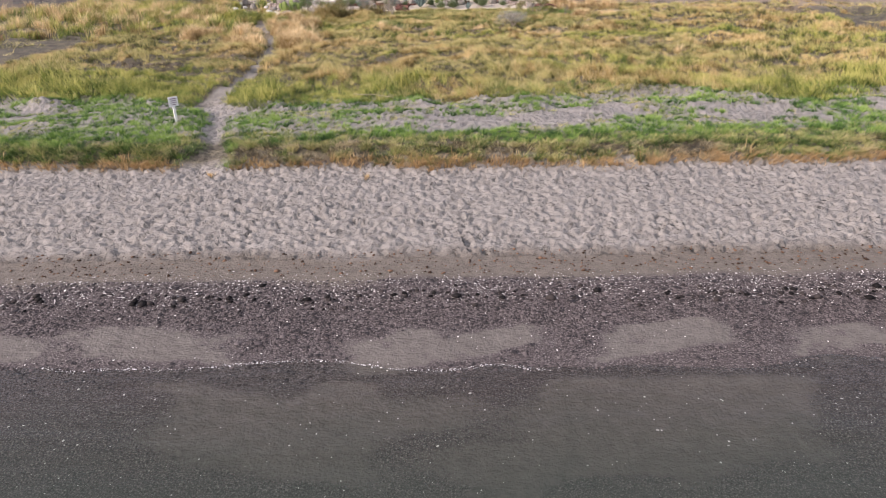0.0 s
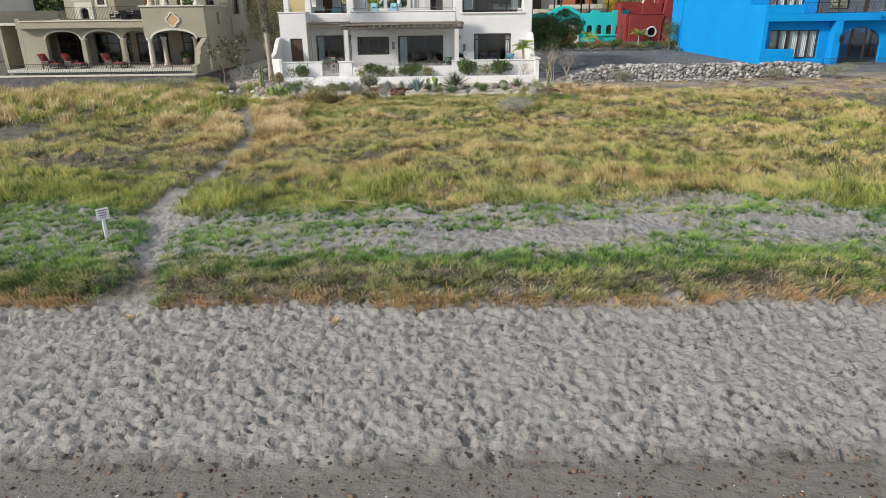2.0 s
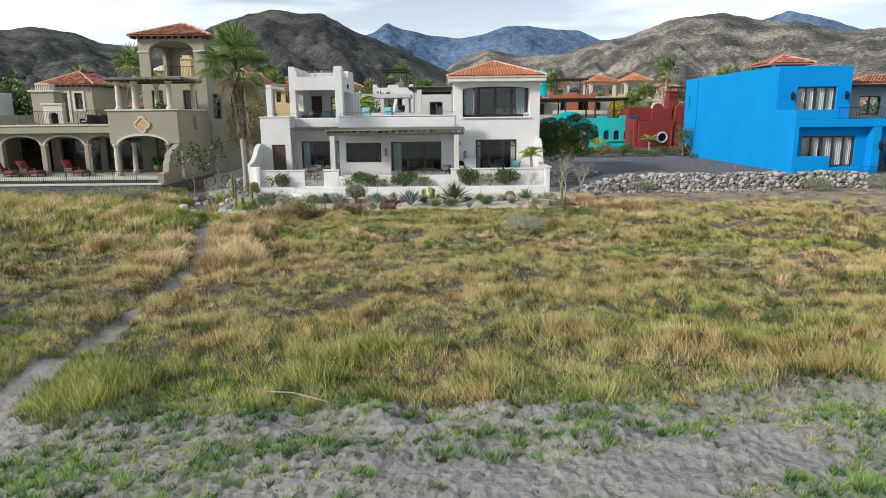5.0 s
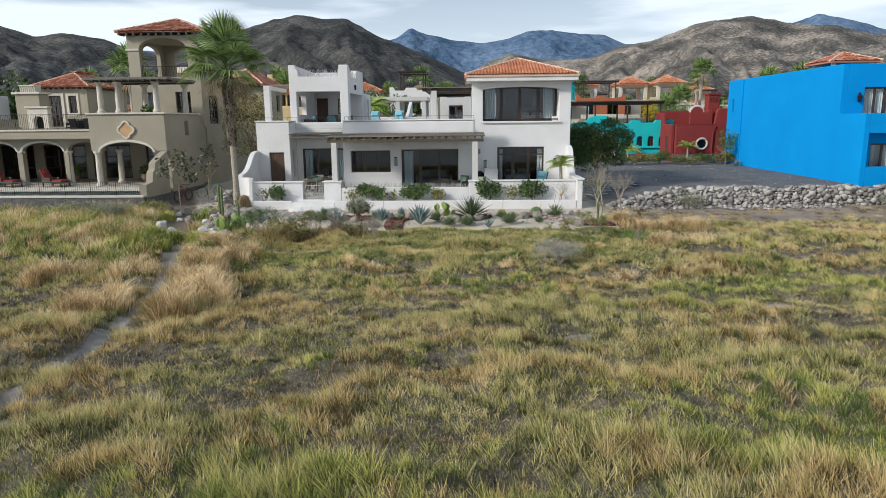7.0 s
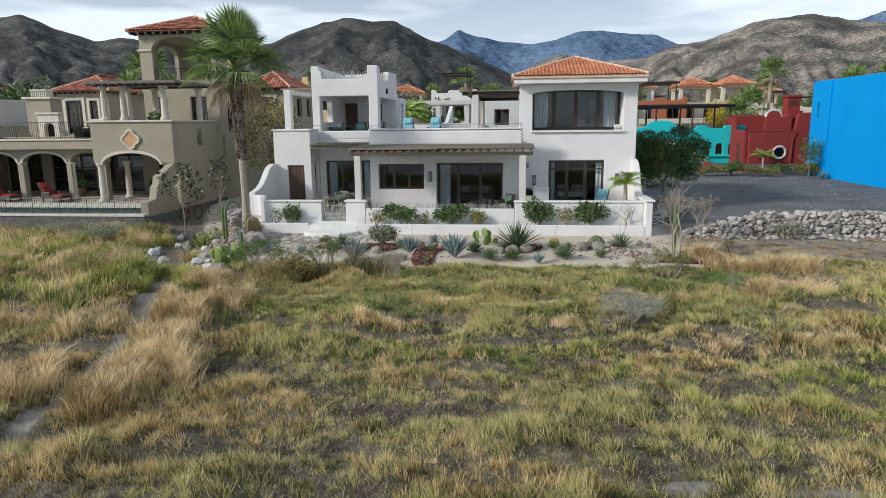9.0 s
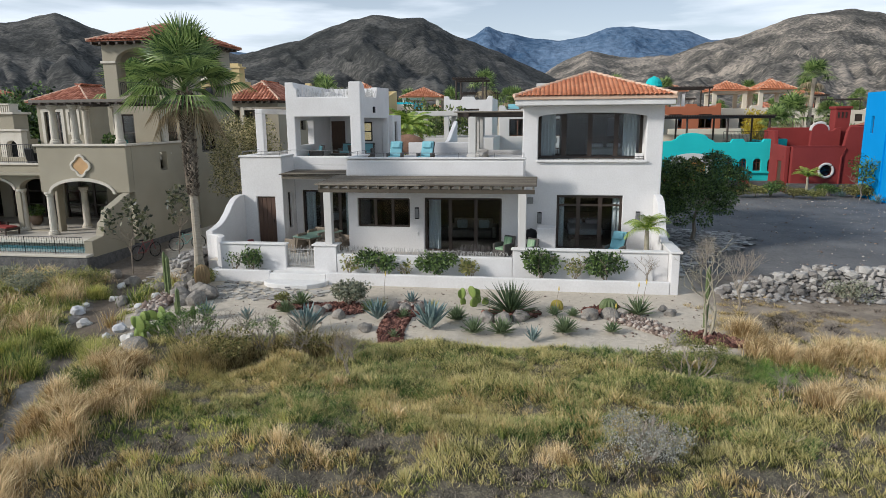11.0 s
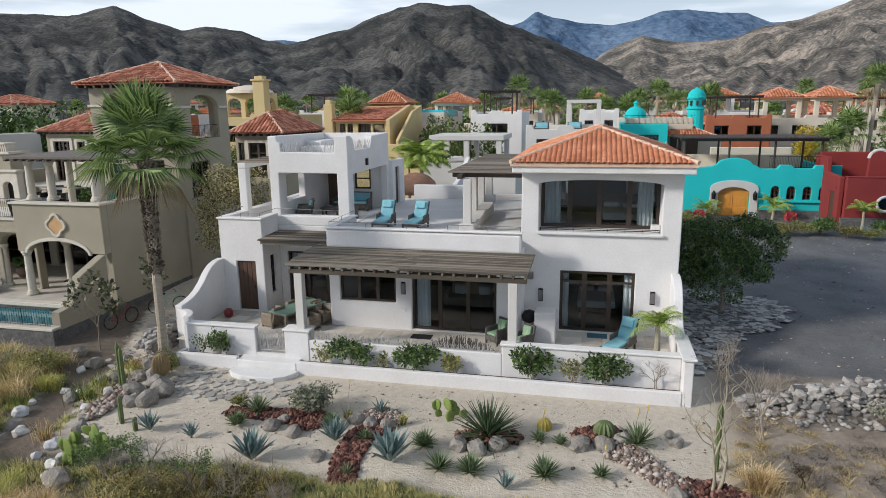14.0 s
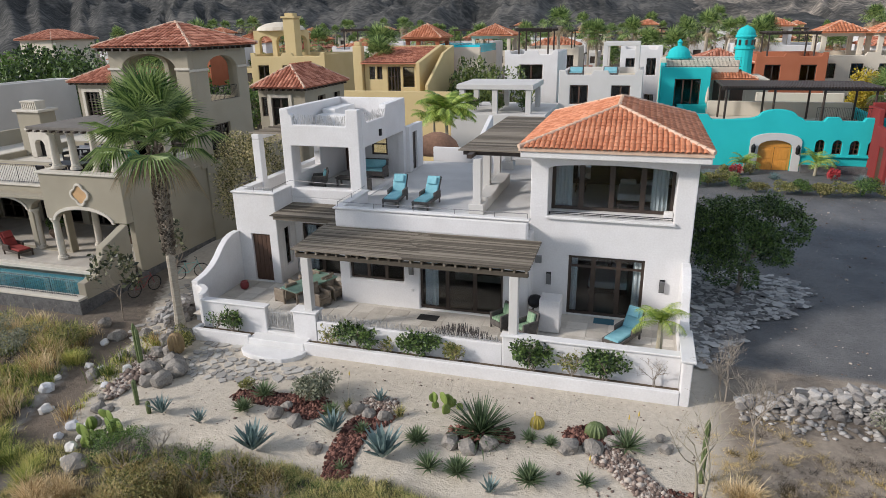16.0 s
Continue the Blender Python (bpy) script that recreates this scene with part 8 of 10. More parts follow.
rock("path_rock", "small grey stone at the footpath's edge", -9.2, 34.8, 0.2, bpy.data.materials["grey_boulder"], 90)
WHITESTONE = mat("bluish_white_stone", (0.42, 0.42, 0.44), (0.68, 0.67, 0.66), 3, 0.85, 0.5, 25)
for i, (x, y, r) in enumerate([(-11.5, 45.25, 0.22), (-14.1, 46.75, 0.24), (-13.3, 48.35, 0.16), (-12.2, 47.35, 0.16), (-11.65, 44.85, 0.16)]):
    rock("white_stone", "rough bluish-white stone beside the dirt track", x, y, r, WHITESTONE, i + 101, group="white stones")
rock("path_rock", "squarish grey boulder half sunk below the prickly pear", -9.95, 43.8, 0.36, bpy.data.materials["grey_boulder"], 107)

# ---- garden plants ----
for i, (x, y, n, ln, wd) in enumerate([(-5.4, 45.65, 26, 1.0, 0.15), (-3.5, 46.95, 24, 0.8, 0.11), (-1.65, 46.25, 26, 1.05, 0.17), (1.5, 45.75, 18, 0.55, 0.07), (-9.15, 46.45, 34, 0.7, 0.06), (-7.7, 46.35, 26, 0.5, 0.06), (-2.75, 48.8, 18, 0.5, 0.08)]):
    rosette("agave", "blue-green agave with stiff pointed leaves", x, y, n, ln, wd, AGAVE, 50, 0.03, i + 1)
for i, (x, y, n, ln, wd) in enumerate([(-6.75, 47.25, 60, 0.5, 0.04), (-6.55, 48.15, 50, 0.62, 0.04), (-3.95, 47.75, 60, 0.5, 0.035), (-0.95, 47.15, 90, 0.55, 0.035), (-0.3, 46.2, 60, 0.6, 0.035), (0.53, 46.2, 95, 0.6, 0.035), (2.45, 46.3, 95, 0.62, 0.035), (2.15, 48.05, 36, 0.4, 0.045), (2.75, 48.0, 44, 0.34, 0.04), (3.85, 46.6, 34, 0.42, 0.045), (4.85, 48.4, 46, 0.75, 0.045), (-2.7, 47.2, 36, 0.36, 0.04), (-2.65, 45.6, 26, 0.36, 0.025)]):
    rosette("aloe", "green spiky aloe rosette in pale garden earth", x, y, n, ln * 1.05, wd * 1.5, ALOE, 74, 0.06, i + 20)
grass("tan_tuft", "tan tuft of wispy grass in the garden", np.array([-3.6, -3.6, -1.9, -1.9]), np.array([48.2, 48.25, 48.3, 48.25]), 60, 0.42, 0.014, 0.06, MEADOW, 0.6)
bush("silver_shrub", "grey-green leafy shrub in the lava gravel", -4.85, 48.3, 0.75, 0.95, 900, 0.13, LEAF3, 215, stems=6, blobs=9)
bush("low_shrub", "low yellow-green succulent mound in the gravel", -7.2, 48.35, 0.4, 0.4, 900, 0.05, LEAF2, 216)
rosette("yucca", "large dark green yucca with sword-like leaves", 0.72, 48.0, 130, 1.4, 0.06, YUCCA, 92, 0.10, 50)
for k, (x, y, h) in enumerate(((4.75, 48.4, 1.15), (5.0, 48.5, 1.25), (3.85, 46.6, 0.95), (2.2, 48.1, 1.0), (-3.65, 48.4, 1.3))):
    st = thing("flower_stalk", "thin stalk with a small yellow flower spike", "flower", at=(x, y, float(ground_h(x, y))))
    part("stalk", tube(bmesh.new(), ((0, 0, 0), (0.03, 0.01, h * 0.6), (0.08, 0, h * 0.86)), (0.012, 0.009, 0.007), 5), TWIG, st)
    part("flower", lathe(bmesh.new(), [(0.008, 0), (0.025, 0.04), (0.02, 0.11), (0.005, 0.17)], 7, (0.08, 0, h * 0.84)), plain("yellow_flower", (0.62, 0.46, 0.10), 0.7) if k == 0 else bpy.data.materials["yellow_flower"], st)


def prickly_pear(x, y, pads, size, seed):
    rnd = random.Random(seed)
    t = thing("prickly_pear", "prickly pear cactus with flat green pads", "cactus", at=(x, y, float(ground_h(x, y))))
    ends = [(Vector((rnd.uniform(-0.35, 0.35), rnd.uniform(-0.25, 0.25), -0.05)), rnd.uniform(-0.5, 0.5)) for _ in range(6)]
    for k in range(pads):
        base, tilt = ends[k] if k < 6 else ends[6 + rnd.randrange(6)]
        tl, yaw = tilt * 0.7 + rnd.uniform(-0.55, 0.55), rnd.uniform(-0.7, 0.7)
        s = size * rnd.uniform(0.75, 1.1)
        bm = bmesh.new()
        bmesh.ops.create_uvsphere(bm, u_segments=12, v_segments=7, radius=1)
        m = Matrix.Translation(base) @ Matrix.Rotation(yaw, 4, "Z") @ Matrix.Rotation(tl, 4, "Y") @ Matrix.Translation((0, 0, s * 0.92)) @ Matrix.Diagonal((s * 0.68, s * 0.13, s, 1))
        bmesh.ops.transform(bm, matrix=m, verts=bm.verts)
        part("pad", bm, PADDLE, t, smooth=True)
        ends.append((m @ Vector((rnd.uniform(-0.3, 0.3), 0, 0.9)), tl))
    return t


prickly_pear(-0.6, 49.0, 12, 0.2, 5)
prickly_pear(-10.2, 44.9, 16, 0.25, 4)
prickly_pear(-9.9, 45.3, 9, 0.22, 8)


def ribbed(name, label, x, y, h, r, ribs=12, cap=0.5, lean=(0, 0), material=None, z=None):
    """A ribbed cactus column or barrel."""
    bm = bmesh.new()
    n = ribs * 2
    rings = []
    for k in range(11):
        f = k / 10
        prof = min(1, math.sqrt(max(0.0, 1 - max(0, (f - 1 + cap) / cap) ** 2))) * (0.85 + 0.15 * min(1, f * 4)) + 0.02
        rings.append([bm.verts.new((lean[0] * f + r * prof * (1 if j % 2 else 0.82) * math.cos(2 * math.pi * j / n), lean[1] * f + r * prof * (1 if j % 2 else 0.82) * math.sin(2 * math.pi * j / n), h * f - 0.05)) for j in range(n)])
    for a, b in zip(rings, rings[1:]):
        for j in range(n):
            bm.faces.new((a[j], a[(j + 1) % n], b[(j + 1) % n], b[j]))
    bm.faces.new(rings[-1])
    ob = link(name, bm, material or CACTUS)
    ob.matrix_basis = pose(x, y, float(ground_h(x, y)) if z is None else z)
    return tagged(ob, label, "cactus")


ribbed("barrel_cactus", "round golden-spined barrel cactus in gravel", 3.95, 48.8, 0.5, 0.32, 14, 0.7)
ribbed("barrel_cactus", "small yellowish barrel cactus", 2.25, 48.85, 0.38, 0.22, 12, 0.7, material=mat("golden_spined_cactus", (0.26, 0.20, 0.03), (0.45, 0.36, 0.07), 6, 0.7, 0.3, 40))
ribbed("barrel_cactus", "red-spined barrel cactus among boulders", -11.0, 49.6, 0.75, 0.28, 14, 0.5, material=mat("red_spined_cactus", (0.20, 0.12, 0.06), (0.30, 0.22, 0.10), 6, 0.7, 0.3, 40), z=2.1)
for x, y, h in ((-10.3, 46.7, 1.0), (-10.45, 46.85, 0.5), (-12.0, 48.8, 1.75), (-11.85, 48.75, 1.6), (6.72, 47.5, 2.0), (-9.6, 46.4, 0.5)):
    ribbed("column_cactus", "slim upright green column cactus", x, y, h, 0.07, 7, 0.12)


def bare_tree(name, label, x, y, h, r, depth, seed, split=2, wig=0.4, material=None, z=None):
    rnd = random.Random(seed)
    bm = bmesh.new()
    for k in range(2):
        d = Vector((rnd.uniform(-0.25, 0.25), rnd.uniform(-0.2, 0.2), 1)).normalized()
        branch_mesh(bm, Vector((0.1 * k, 0, -0.05)), d, h * 0.36, r, depth, rnd, split, wig, 6)
    ob = link(name, bm, material or PALEBARK, smooth=True)
    ob.matrix_basis = pose(x, y, float(ground_h(x, y)) if z is None else z)
    return tagged(ob, label, "tree")


bare_tree("bare_tree", "leafless pale-barked desert tree with fine twigs", 6.5, 46.6, 2.5, 0.05, 6, 12, 2, 0.5)


def wiry_shrub(label, x, y, reach, h, leaves, material, seed, stems=7):
    """Pale forking branches that spread low and carry small scattered leaves."""
    rnd = random.Random(seed)
    t = thing("wiry_shrub", label, "shrub", at=(x, y, float(ground_h(x, y))))
    bm, tips = bmesh.new(), []
    for k in range(stems):
        a = 2 * math.pi * (k + rnd.random()) / stems
        d = Vector((reach * math.cos(a), reach * math.sin(a) * 0.7, h * rnd.uniform(0.5, 1.1))).normalized()
        tips += branch_mesh(bm, Vector((0.06 * math.cos(a), 0.06 * math.sin(a), -0.04)), d, max(reach, h) * 0.33, 0.024, 4, rnd, 2, 0.36, 5)
    part("branch", bm, TWIG, t)["kind"] = "stuff"
    v, f = leaf_cloud([(p.x, p.y, max(p.z, 0.06), 0.14, 0.14, 0.10) for p in tips], leaves, 0.045, seed, shell=0.15)
    raw("foliage", v, f, material, t)["kind"] = "stuff"
    return t


wiry_shrub("wiry green shrub with pale branches above the dune grass", 5.6, 44.0, 1.35, 1.35, 3600, LEAF2, 501, 9)
wiry_shrub("wiry green shrub with fine leaves and pale twigs", -8.4, 44.0, 0.9, 1.25, 2600, LEAF, 502)
wiry_shrub("thin shrub with grey stems and fresh leaf tips", -6.2, 44.2, 0.8, 1.2, 1100, LEAF, 503)
wiry_shrub("small wiry shrub with few leaves beside the garden sand", 4.4, 44.1, 0.4, 0.7, 300, LEAFB, 504, 4)
wiry_shrub("low wiry shrub behind the prickly pear", -9.2, 44.5, 0.6, 0.9, 1300, LEAF, 505, 6)
bare_tree("dead_shrub", "bleached dead shrub of bent twigs in the scrub", -3.2, 42.6, 1.2, 0.022, 4, 14, 3, 0.6, TWIG)
bare_tree("dead_shrub", "bleached white twigs fallen in green grass", 7.4, 43.0, 0.8, 0.02, 4, 19, 3, 0.7, TWIG)
bare_tree("dead_shrub", "dark grey dead thicket on bare earth", 8.6, 47.1, 0.7, 0.016, 5, 20, 3, 0.75, BROWN)
bare_tree("dead_shrub", "bleached dead shrub of bent twigs in the scrub", -5.2, 44.4, 1.2, 0.03, 4, 15, 3, 0.55, TWIG)
bare_tree("dead_shrub", "fallen grey branches on dry grass", -3.4, 43.7, 1.0, 0.025, 4, 16, 3, 0.6, TWIG)
bare_tree("dead_shrub", "leafless grey shrub by the stone wall", 8.2, 49.4, 1.9, 0.03, 5, 17, 3, 0.4, TWIG)
bare_tree("dead_shrub", "leafless grey shrub by the stone wall", 7.6, 51.6, 2.0, 0.03, 5, 18, 3, 0.4, TWIG)
# planter shrubs against the terrace wall
for i, (x, w, h, n, m) in enumerate([(-9.75, 0.5, 1.05, 1600, LEAFDEEP), (-4.65, 0.82, 1.05, 3000, LEAFDEEP), (-5.7, 0.4, 0.8, 350, LEAF2), (-2.25, 0.92, 1.0, 3200, LEAFDEEP), (-3.5, 0.3, 0.7, 180, LEAF2), (-0.95, 0.5, 0.8, 900, LEAF2), (1.7, 0.76, 1.3, 3200, LEAFDEEP), (2.95, 0.5, 1.0, 420, LEAF2), (4.05, 0.9, 1.2, 3400, LEAFDEEP), (-10.5, 0.4, 0.9, 160, LEAFDEEP)]):
    bush("planter_shrub", "leafy green shrub in the white planter", x, 51.24, w * 1.05, h, int(n * 0.42), 0.125, m, 100 + i, 2.13, blobs=13).scale.y = 0.45
bare_tree("planter_shrub_bare", "leafless pale shrub in the white planter", 5.5, 51.33, 1.1, 0.02, 4, 130, 3, 0.5, TWIG, 2.13)
# scrub along the garden's edge and in the meadow
for i, (x, y, w, h, n, m) in enumerate([(-7.0, 43.1, 1.0, 1.0, 1500, LEAFB), (-4.8, 44.3, 0.7, 0.8, 900, LEAFB), (-17.5, 48.6, 1.3, 0.9, 2200, LEAF3), (-19.5, 49.5, 1.2, 0.8, 2000, LEAF3), (-15.6, 49.3, 1.0, 0.9, 1800, LEAF2), (-11.4, 50.4, 0.7, 0.7, 1500, LEAF2), (12.2, 50.6, 0.8, 0.8, 1200, LEAF3), (22.5, 50.5, 1.3, 0.9, 1800, LEAF3), (27, 51.0, 1.6, 1.0, 2400, LEAF3), (-4.9, 48.75, 0.75, 0.75, 900, LEAF3)]):
    bush("scrub_bush", "wiry grey-green desert scrub bush" if m is LEAF3 else "tangled olive-brown scrub bush", x, y, w, h, n, 0.075, m, 200 + i, bark=TWIG, stems=6, blobs=8)
LEAFPALE = mat("silvery_wisps", (0.24, 0.25, 0.22), (0.52, 0.51, 0.45), 2, 0.8, 0, 10, island=0.6, leafy=0.2)
bush("scrub_bush", "pale grey wispy scrub bush in the meadow", 3.9, 39.9, 1.25, 1.05, 5200, 0.034, LEAFPALE, 230, bark=TWIG, stems=12, blobs=10)
# small leafy tree by the side path, bougainvillea between the houses, big tree on the lot
BLOSSOM = mat("olive_leaves_with_blossom", (0.11, 0.115, 0.035), (0.56, 0.49, 0.26), 2, 0.6, 0, 10, island=0.8, leafy=0.3)
LEAFDARK = mat("leathery_dark_leaves", (0.018, 0.028, 0.012), (0.15, 0.155, 0.075), 2, 0.5, 0, 10, island=0.8, leafy=0.15)
tree("small_tree", "young tree with sparse leathery round leaves beside the tan wall", -15.4, 51.8, 3.7, 1.15, 1.3, 300, 0.21, LEAFDARK, 300, 0.035, 13, clump=(0.12, 0.24))
tree("small_tree", "slender young tree with leathery round leaves by the path", -14.9, 54.6, 3.9, 0.7, 1.5, 190, 0.20, LEAFDARK, 306, 0.03, 9, clump=(0.14, 0.26))
tree("flowering_tree", "bushy yellow-green tree with pale blossom", -13.9, 60.0, 6.4, 2.3, 1.8, 11000, 0.115, BLOSSOM, 301, 0.14, 60, split=3, clump=(0.16, 0.27))
tree("shade_tree", "dense dark green round-crowned tree", 8.9, 59.9, 4.5, 3.0, 1.0, 34000, 0.095, LEAFDEEP, 302, 0.12, 70, clump=(0.11, 0.22))
tree("street_tree", "broad dark green tree behind the tan house", -41, 84, 8.5, 5.0, 0.0, 7000, 0.40, LEAFDEEP, 303, 0.3, 70, clump=(0.13, 0.23))
tree("street_tree", "broad dark green tree behind the tan house", -50, 88, 10.0, 6.0, 0.0, 7500, 0.42, LEAFDEEP, 304, 0.3, 80, clump=(0.12, 0.21))
tree("street_tree", "broad dark green tree behind the tan house", -58, 90, 9.8, 6.0, 0.0, 7500, 0.42, LEAFDEEP, 305, 0.3, 80, clump=(0.12, 0.21))
feather_palm("potted_palm", "young palm in the terrace planter bed", 5.62, 52.4, 1.45, 1.05, 16, 1, FL)
fan_palm("fan_palm", "tall fan palm with shaggy trunk beside the villa", -11.85, 50.95, 7.45, 1.55, 34, 5, (-0.3, 0.5), 0.16, 32, dead=5)

# ---- terrace furniture ----
WICKER = mat("dark_grey_wicker", (0.05, 0.045, 0.04), (0.15, 0.135, 0.12), 8, 0.7, 0.5, 60)
WICKER_TAN = mat("brown_wicker", (0.14, 0.11, 0.08), (0.28, 0.23, 0.17), 8, 0.7, 0.5, 60)
AQUA = mat("aqua_cushion_cloth", (0.15, 0.38, 0.44), (0.29, 0.55, 0.60), 3, 0.85, 0.15, 40)
TABLEGREEN = mat("green_painted_table", (0.13, 0.22, 0.17), (0.22, 0.33, 0.26), 3, 0.5, 0.1, 40)
STRIPE = mat("green_striped_cloth", (0.08, 0.22, 0.12), (0.42, 0.52, 0.36), 2, 0.85, 0.1, 9, stretch=(9, 1, 1))
REDCLOTH = mat("red_lounger_cloth", (0.17, 0.03, 0.028), (0.29, 0.055, 0.045), 3, 0.85, 0.1, 40)


def cushion(bm, x0, x1, y0, y1, z0, z1, tilt=0.0, pivot=None):
    box(bm, x0, x1, y0, y1, z0, z1)
    return bm


def sun_lounger(x, y, z, rz, frame_mat, cloth, label, back=0.85):
    """A low lounger, head towards +y, with a raised back and loose cushions."""
    t = thing("sun_lounger", label, "sun lounger", at=(x, y, z), rz=rz)
    part("frame", joined((-0.36, -0.29, -0.95, 0.55, 0.22, 0.34), (0.29, 0.36, -0.95, 0.55, 0.22, 0.34), (-0.29, 0.29, -0.95, -0.88, 0.22, 0.34), (-0.29, 0.29, 0.4, 0.5, 0.22, 0.34), (-0.29, 0.29, -0.88, 0.4, 0.25, 0.29)), frame_mat, t, bevel=0.01)
    for a in (-0.325, 0.325):
        for b in (-0.9, 0.45):
            part("leg", joined((a - 0.03, a + 0.03, b - 0.03, b + 0.03, 0, 0.22)), frame_mat, t)
        part("armrest", joined((a - 0.045, a + 0.045, -0.15, 0.5, 0.34, 0.55)), frame_mat, t, bevel=0.02)
    part("seat_cushion", joined((-0.28, 0.28, -0.93, 0.32, 0.3, 0.41)), cloth, t, bevel=0.035)
    bk = part("backrest", joined((-0.31, 0.31, 0, 0.07, 0, 0.85)), frame_mat, t, bevel=0.02)
    bk.matrix_basis = pose(0, 0.34, 0.33, -32, 0, 0)
    bc = part("back_cushion", joined((-0.28, 0.28, -0.11, -0.005, 0.02, 0.82)), cloth, t, bevel=0.035)
    bc.matrix_basis = pose(0, 0.34, 0.33, -32, 0, 0)
    pw = part("pillow", joined((-0.2, 0.2, -0.2, -0.115, 0.42, 0.74)), cloth, t, bevel=0.04)
    pw.matrix_basis = pose(0, 0.34, 0.33, -32, 0, 0)
    return t


def armchair(x, y, z, rz, frame_mat, cloth, label, w=0.72, name="wicker_armchair"):
    """A tub chair facing -y."""
    t = thing(name, label, "chair", at=(x, y, z), rz=rz)
    h = w / 2
    part("seat", joined((-h + 0.08, h - 0.08, -0.34, 0.26, 0.12, 0.34)), frame_mat, t, bevel=0.02)
    for s in (-1, 1):
        a = s * (h - 0.04)
        part("armrest", joined((a - 0.05, a + 0.05, -0.34, 0.3, 0.06, 0.6)), frame_mat, t, bevel=0.04)
        for b in (-0.3, 0.26):
            part("leg", joined((a - 0.03, a + 0.03, b - 0.03, b + 0.03, 0, 0.06)), frame_mat, t)
    b = part("backrest", joined((-h + 0.03, h - 0.03, 0, 0.09, 0, 0.62)), frame_mat, t, bevel=0.03)
    b.matrix_basis = pose(0, 0.26, 0.26, -12, 0, 0)
    part("seat_cushion", joined((-h + 0.1, h - 0.1, -0.33, 0.22, 0.34, 0.44)), cloth, t, bevel=0.035)
    b = part("back_cushion", joined((-h + 0.12, h - 0.12, -0.11, -0.005, 0.16, 0.56)), cloth, t, bevel=0.035)
    b.matrix_basis = pose(0, 0.26, 0.26, -12, 0, 0)
    return t


def slab_table(x, y, z, rz, w, d, h, top_mat, leg_mat, label, name="dining_table"):
    t = thing(name, label, "table", at=(x, y, z), rz=rz)
    part("tabletop", joined((-w / 2, w / 2, -d / 2, d / 2, h - 0.05, h)), top_mat, t, bevel=0.012)
    part("apron", joined((-w / 2 + 0.08, w / 2 - 0.08, -d / 2 + 0.08, d / 2 - 0.08, h - 0.13, h - 0.05)), leg_mat, t)
    for a in (-1, 1):
        for b in (-1, 1):
            cx, cy = a * (w / 2 - 0.09), b * (d / 2 - 0.09)
            part("leg", joined((cx - 0.035, cx + 0.035, cy - 0.035, cy + 0.035, 0, h - 0.05)), leg_mat, t)
    return t


sun_lounger(-5.2, 57.3, UP, 4, WICKER, AQUA, "dark wicker sun lounger with aqua cushions")["group"] = "roof loungers"
sun_lounger(-3.75, 57.2, UP, -4, WICKER, AQUA, "dark wicker sun lounger with aqua cushions")["group"] = "roof loungers"
sun_lounger(4.55, 53.75, FL, -28, WICKER, AQUA, "dark wicker sun lounger with aqua cushions on the terrace")
armchair(-9.7, 59.0, UP, -60, WICKER, AQUA, "dark wicker armchair with aqua cushion under the pavilion")
armchair(-7.45, 59.0, UP, 120, WICKER, AQUA, "dark wicker armchair with aqua cushion under the pavilion")
armchair(-8.3, 61.6, UP, 0, WICKER, AQUA, "dark wicker sofa with aqua cushions under the pavilion", 1.9, "wicker_sofa")
slab_table(-8.6, 59.6, UP, 0, 0.9, 0.6, 0.42, WICKER, WICKER, "low dark wicker coffee table", "coffee_table")
slab_table(-8.05, 54.35, FL, -22, 1.0, 2.2, 0.75, TABLEGREEN, WICKER_TAN, "long green dining table on the terrace")
for x, y, rz in ((-7.35, 53.85, 68), (-7.15, 54.75, 68), (-8.95, 53.9, -112), (-8.85, 54.9, -112), (-8.15, 55.75, 158)):
    armchair(x, y, FL, rz, WICKER_TAN, STRIPE if (x, y) == (-8.15, 55.75) else WICKER_TAN, "brown wicker dining chair at the green table", 0.62, "dining_chair")["group"] = "chairs round the table"
for x, y, rz in ((0.15, 53.75, -35), (1.1, 53.25, -40)):
    armchair(x, y, FL, rz, WICKER, STRIPE, "chair with green striped cushion on the terrace", 0.62, "terrace_chair")
pot = link("flower_pot", lathe(bmesh.new(), [(0.1, 0), (0.17, 0.08), (0.2, 0.2), (0.17, 0.3), (0.13, 0.33), (0.15, 0.36), (0.11, 0.36), (0.09, 0.3)], 14), plain("oxblood_glaze", (0.22, 0.03, 0.03), 0.3), smooth=True)
pot.matrix_basis = pose(-11.35, 54.6, FL - 0.02)
tagged(pot, "small dark red glazed pot on the terrace", "pot")
for x, y, w, m in ((-2.75, 53.8, 0.8, plain("dark_doormat", (0.03, 0.03, 0.03), 0.95)), (3.75, 55.15, 0.75, plain("blue_doormat", (0.05, 0.13, 0.17), 0.95))):
    dmat = link("doormat", joined((-w / 2, w / 2, -0.25, 0.25, 0, 0.025)), m)
    dmat.matrix_basis = pose(x, y, FL - 0.02)
    tagged(dmat, "dark doormat before the sliding door" if x < 0 else "blue-grey doormat before the sliding door", "mat")
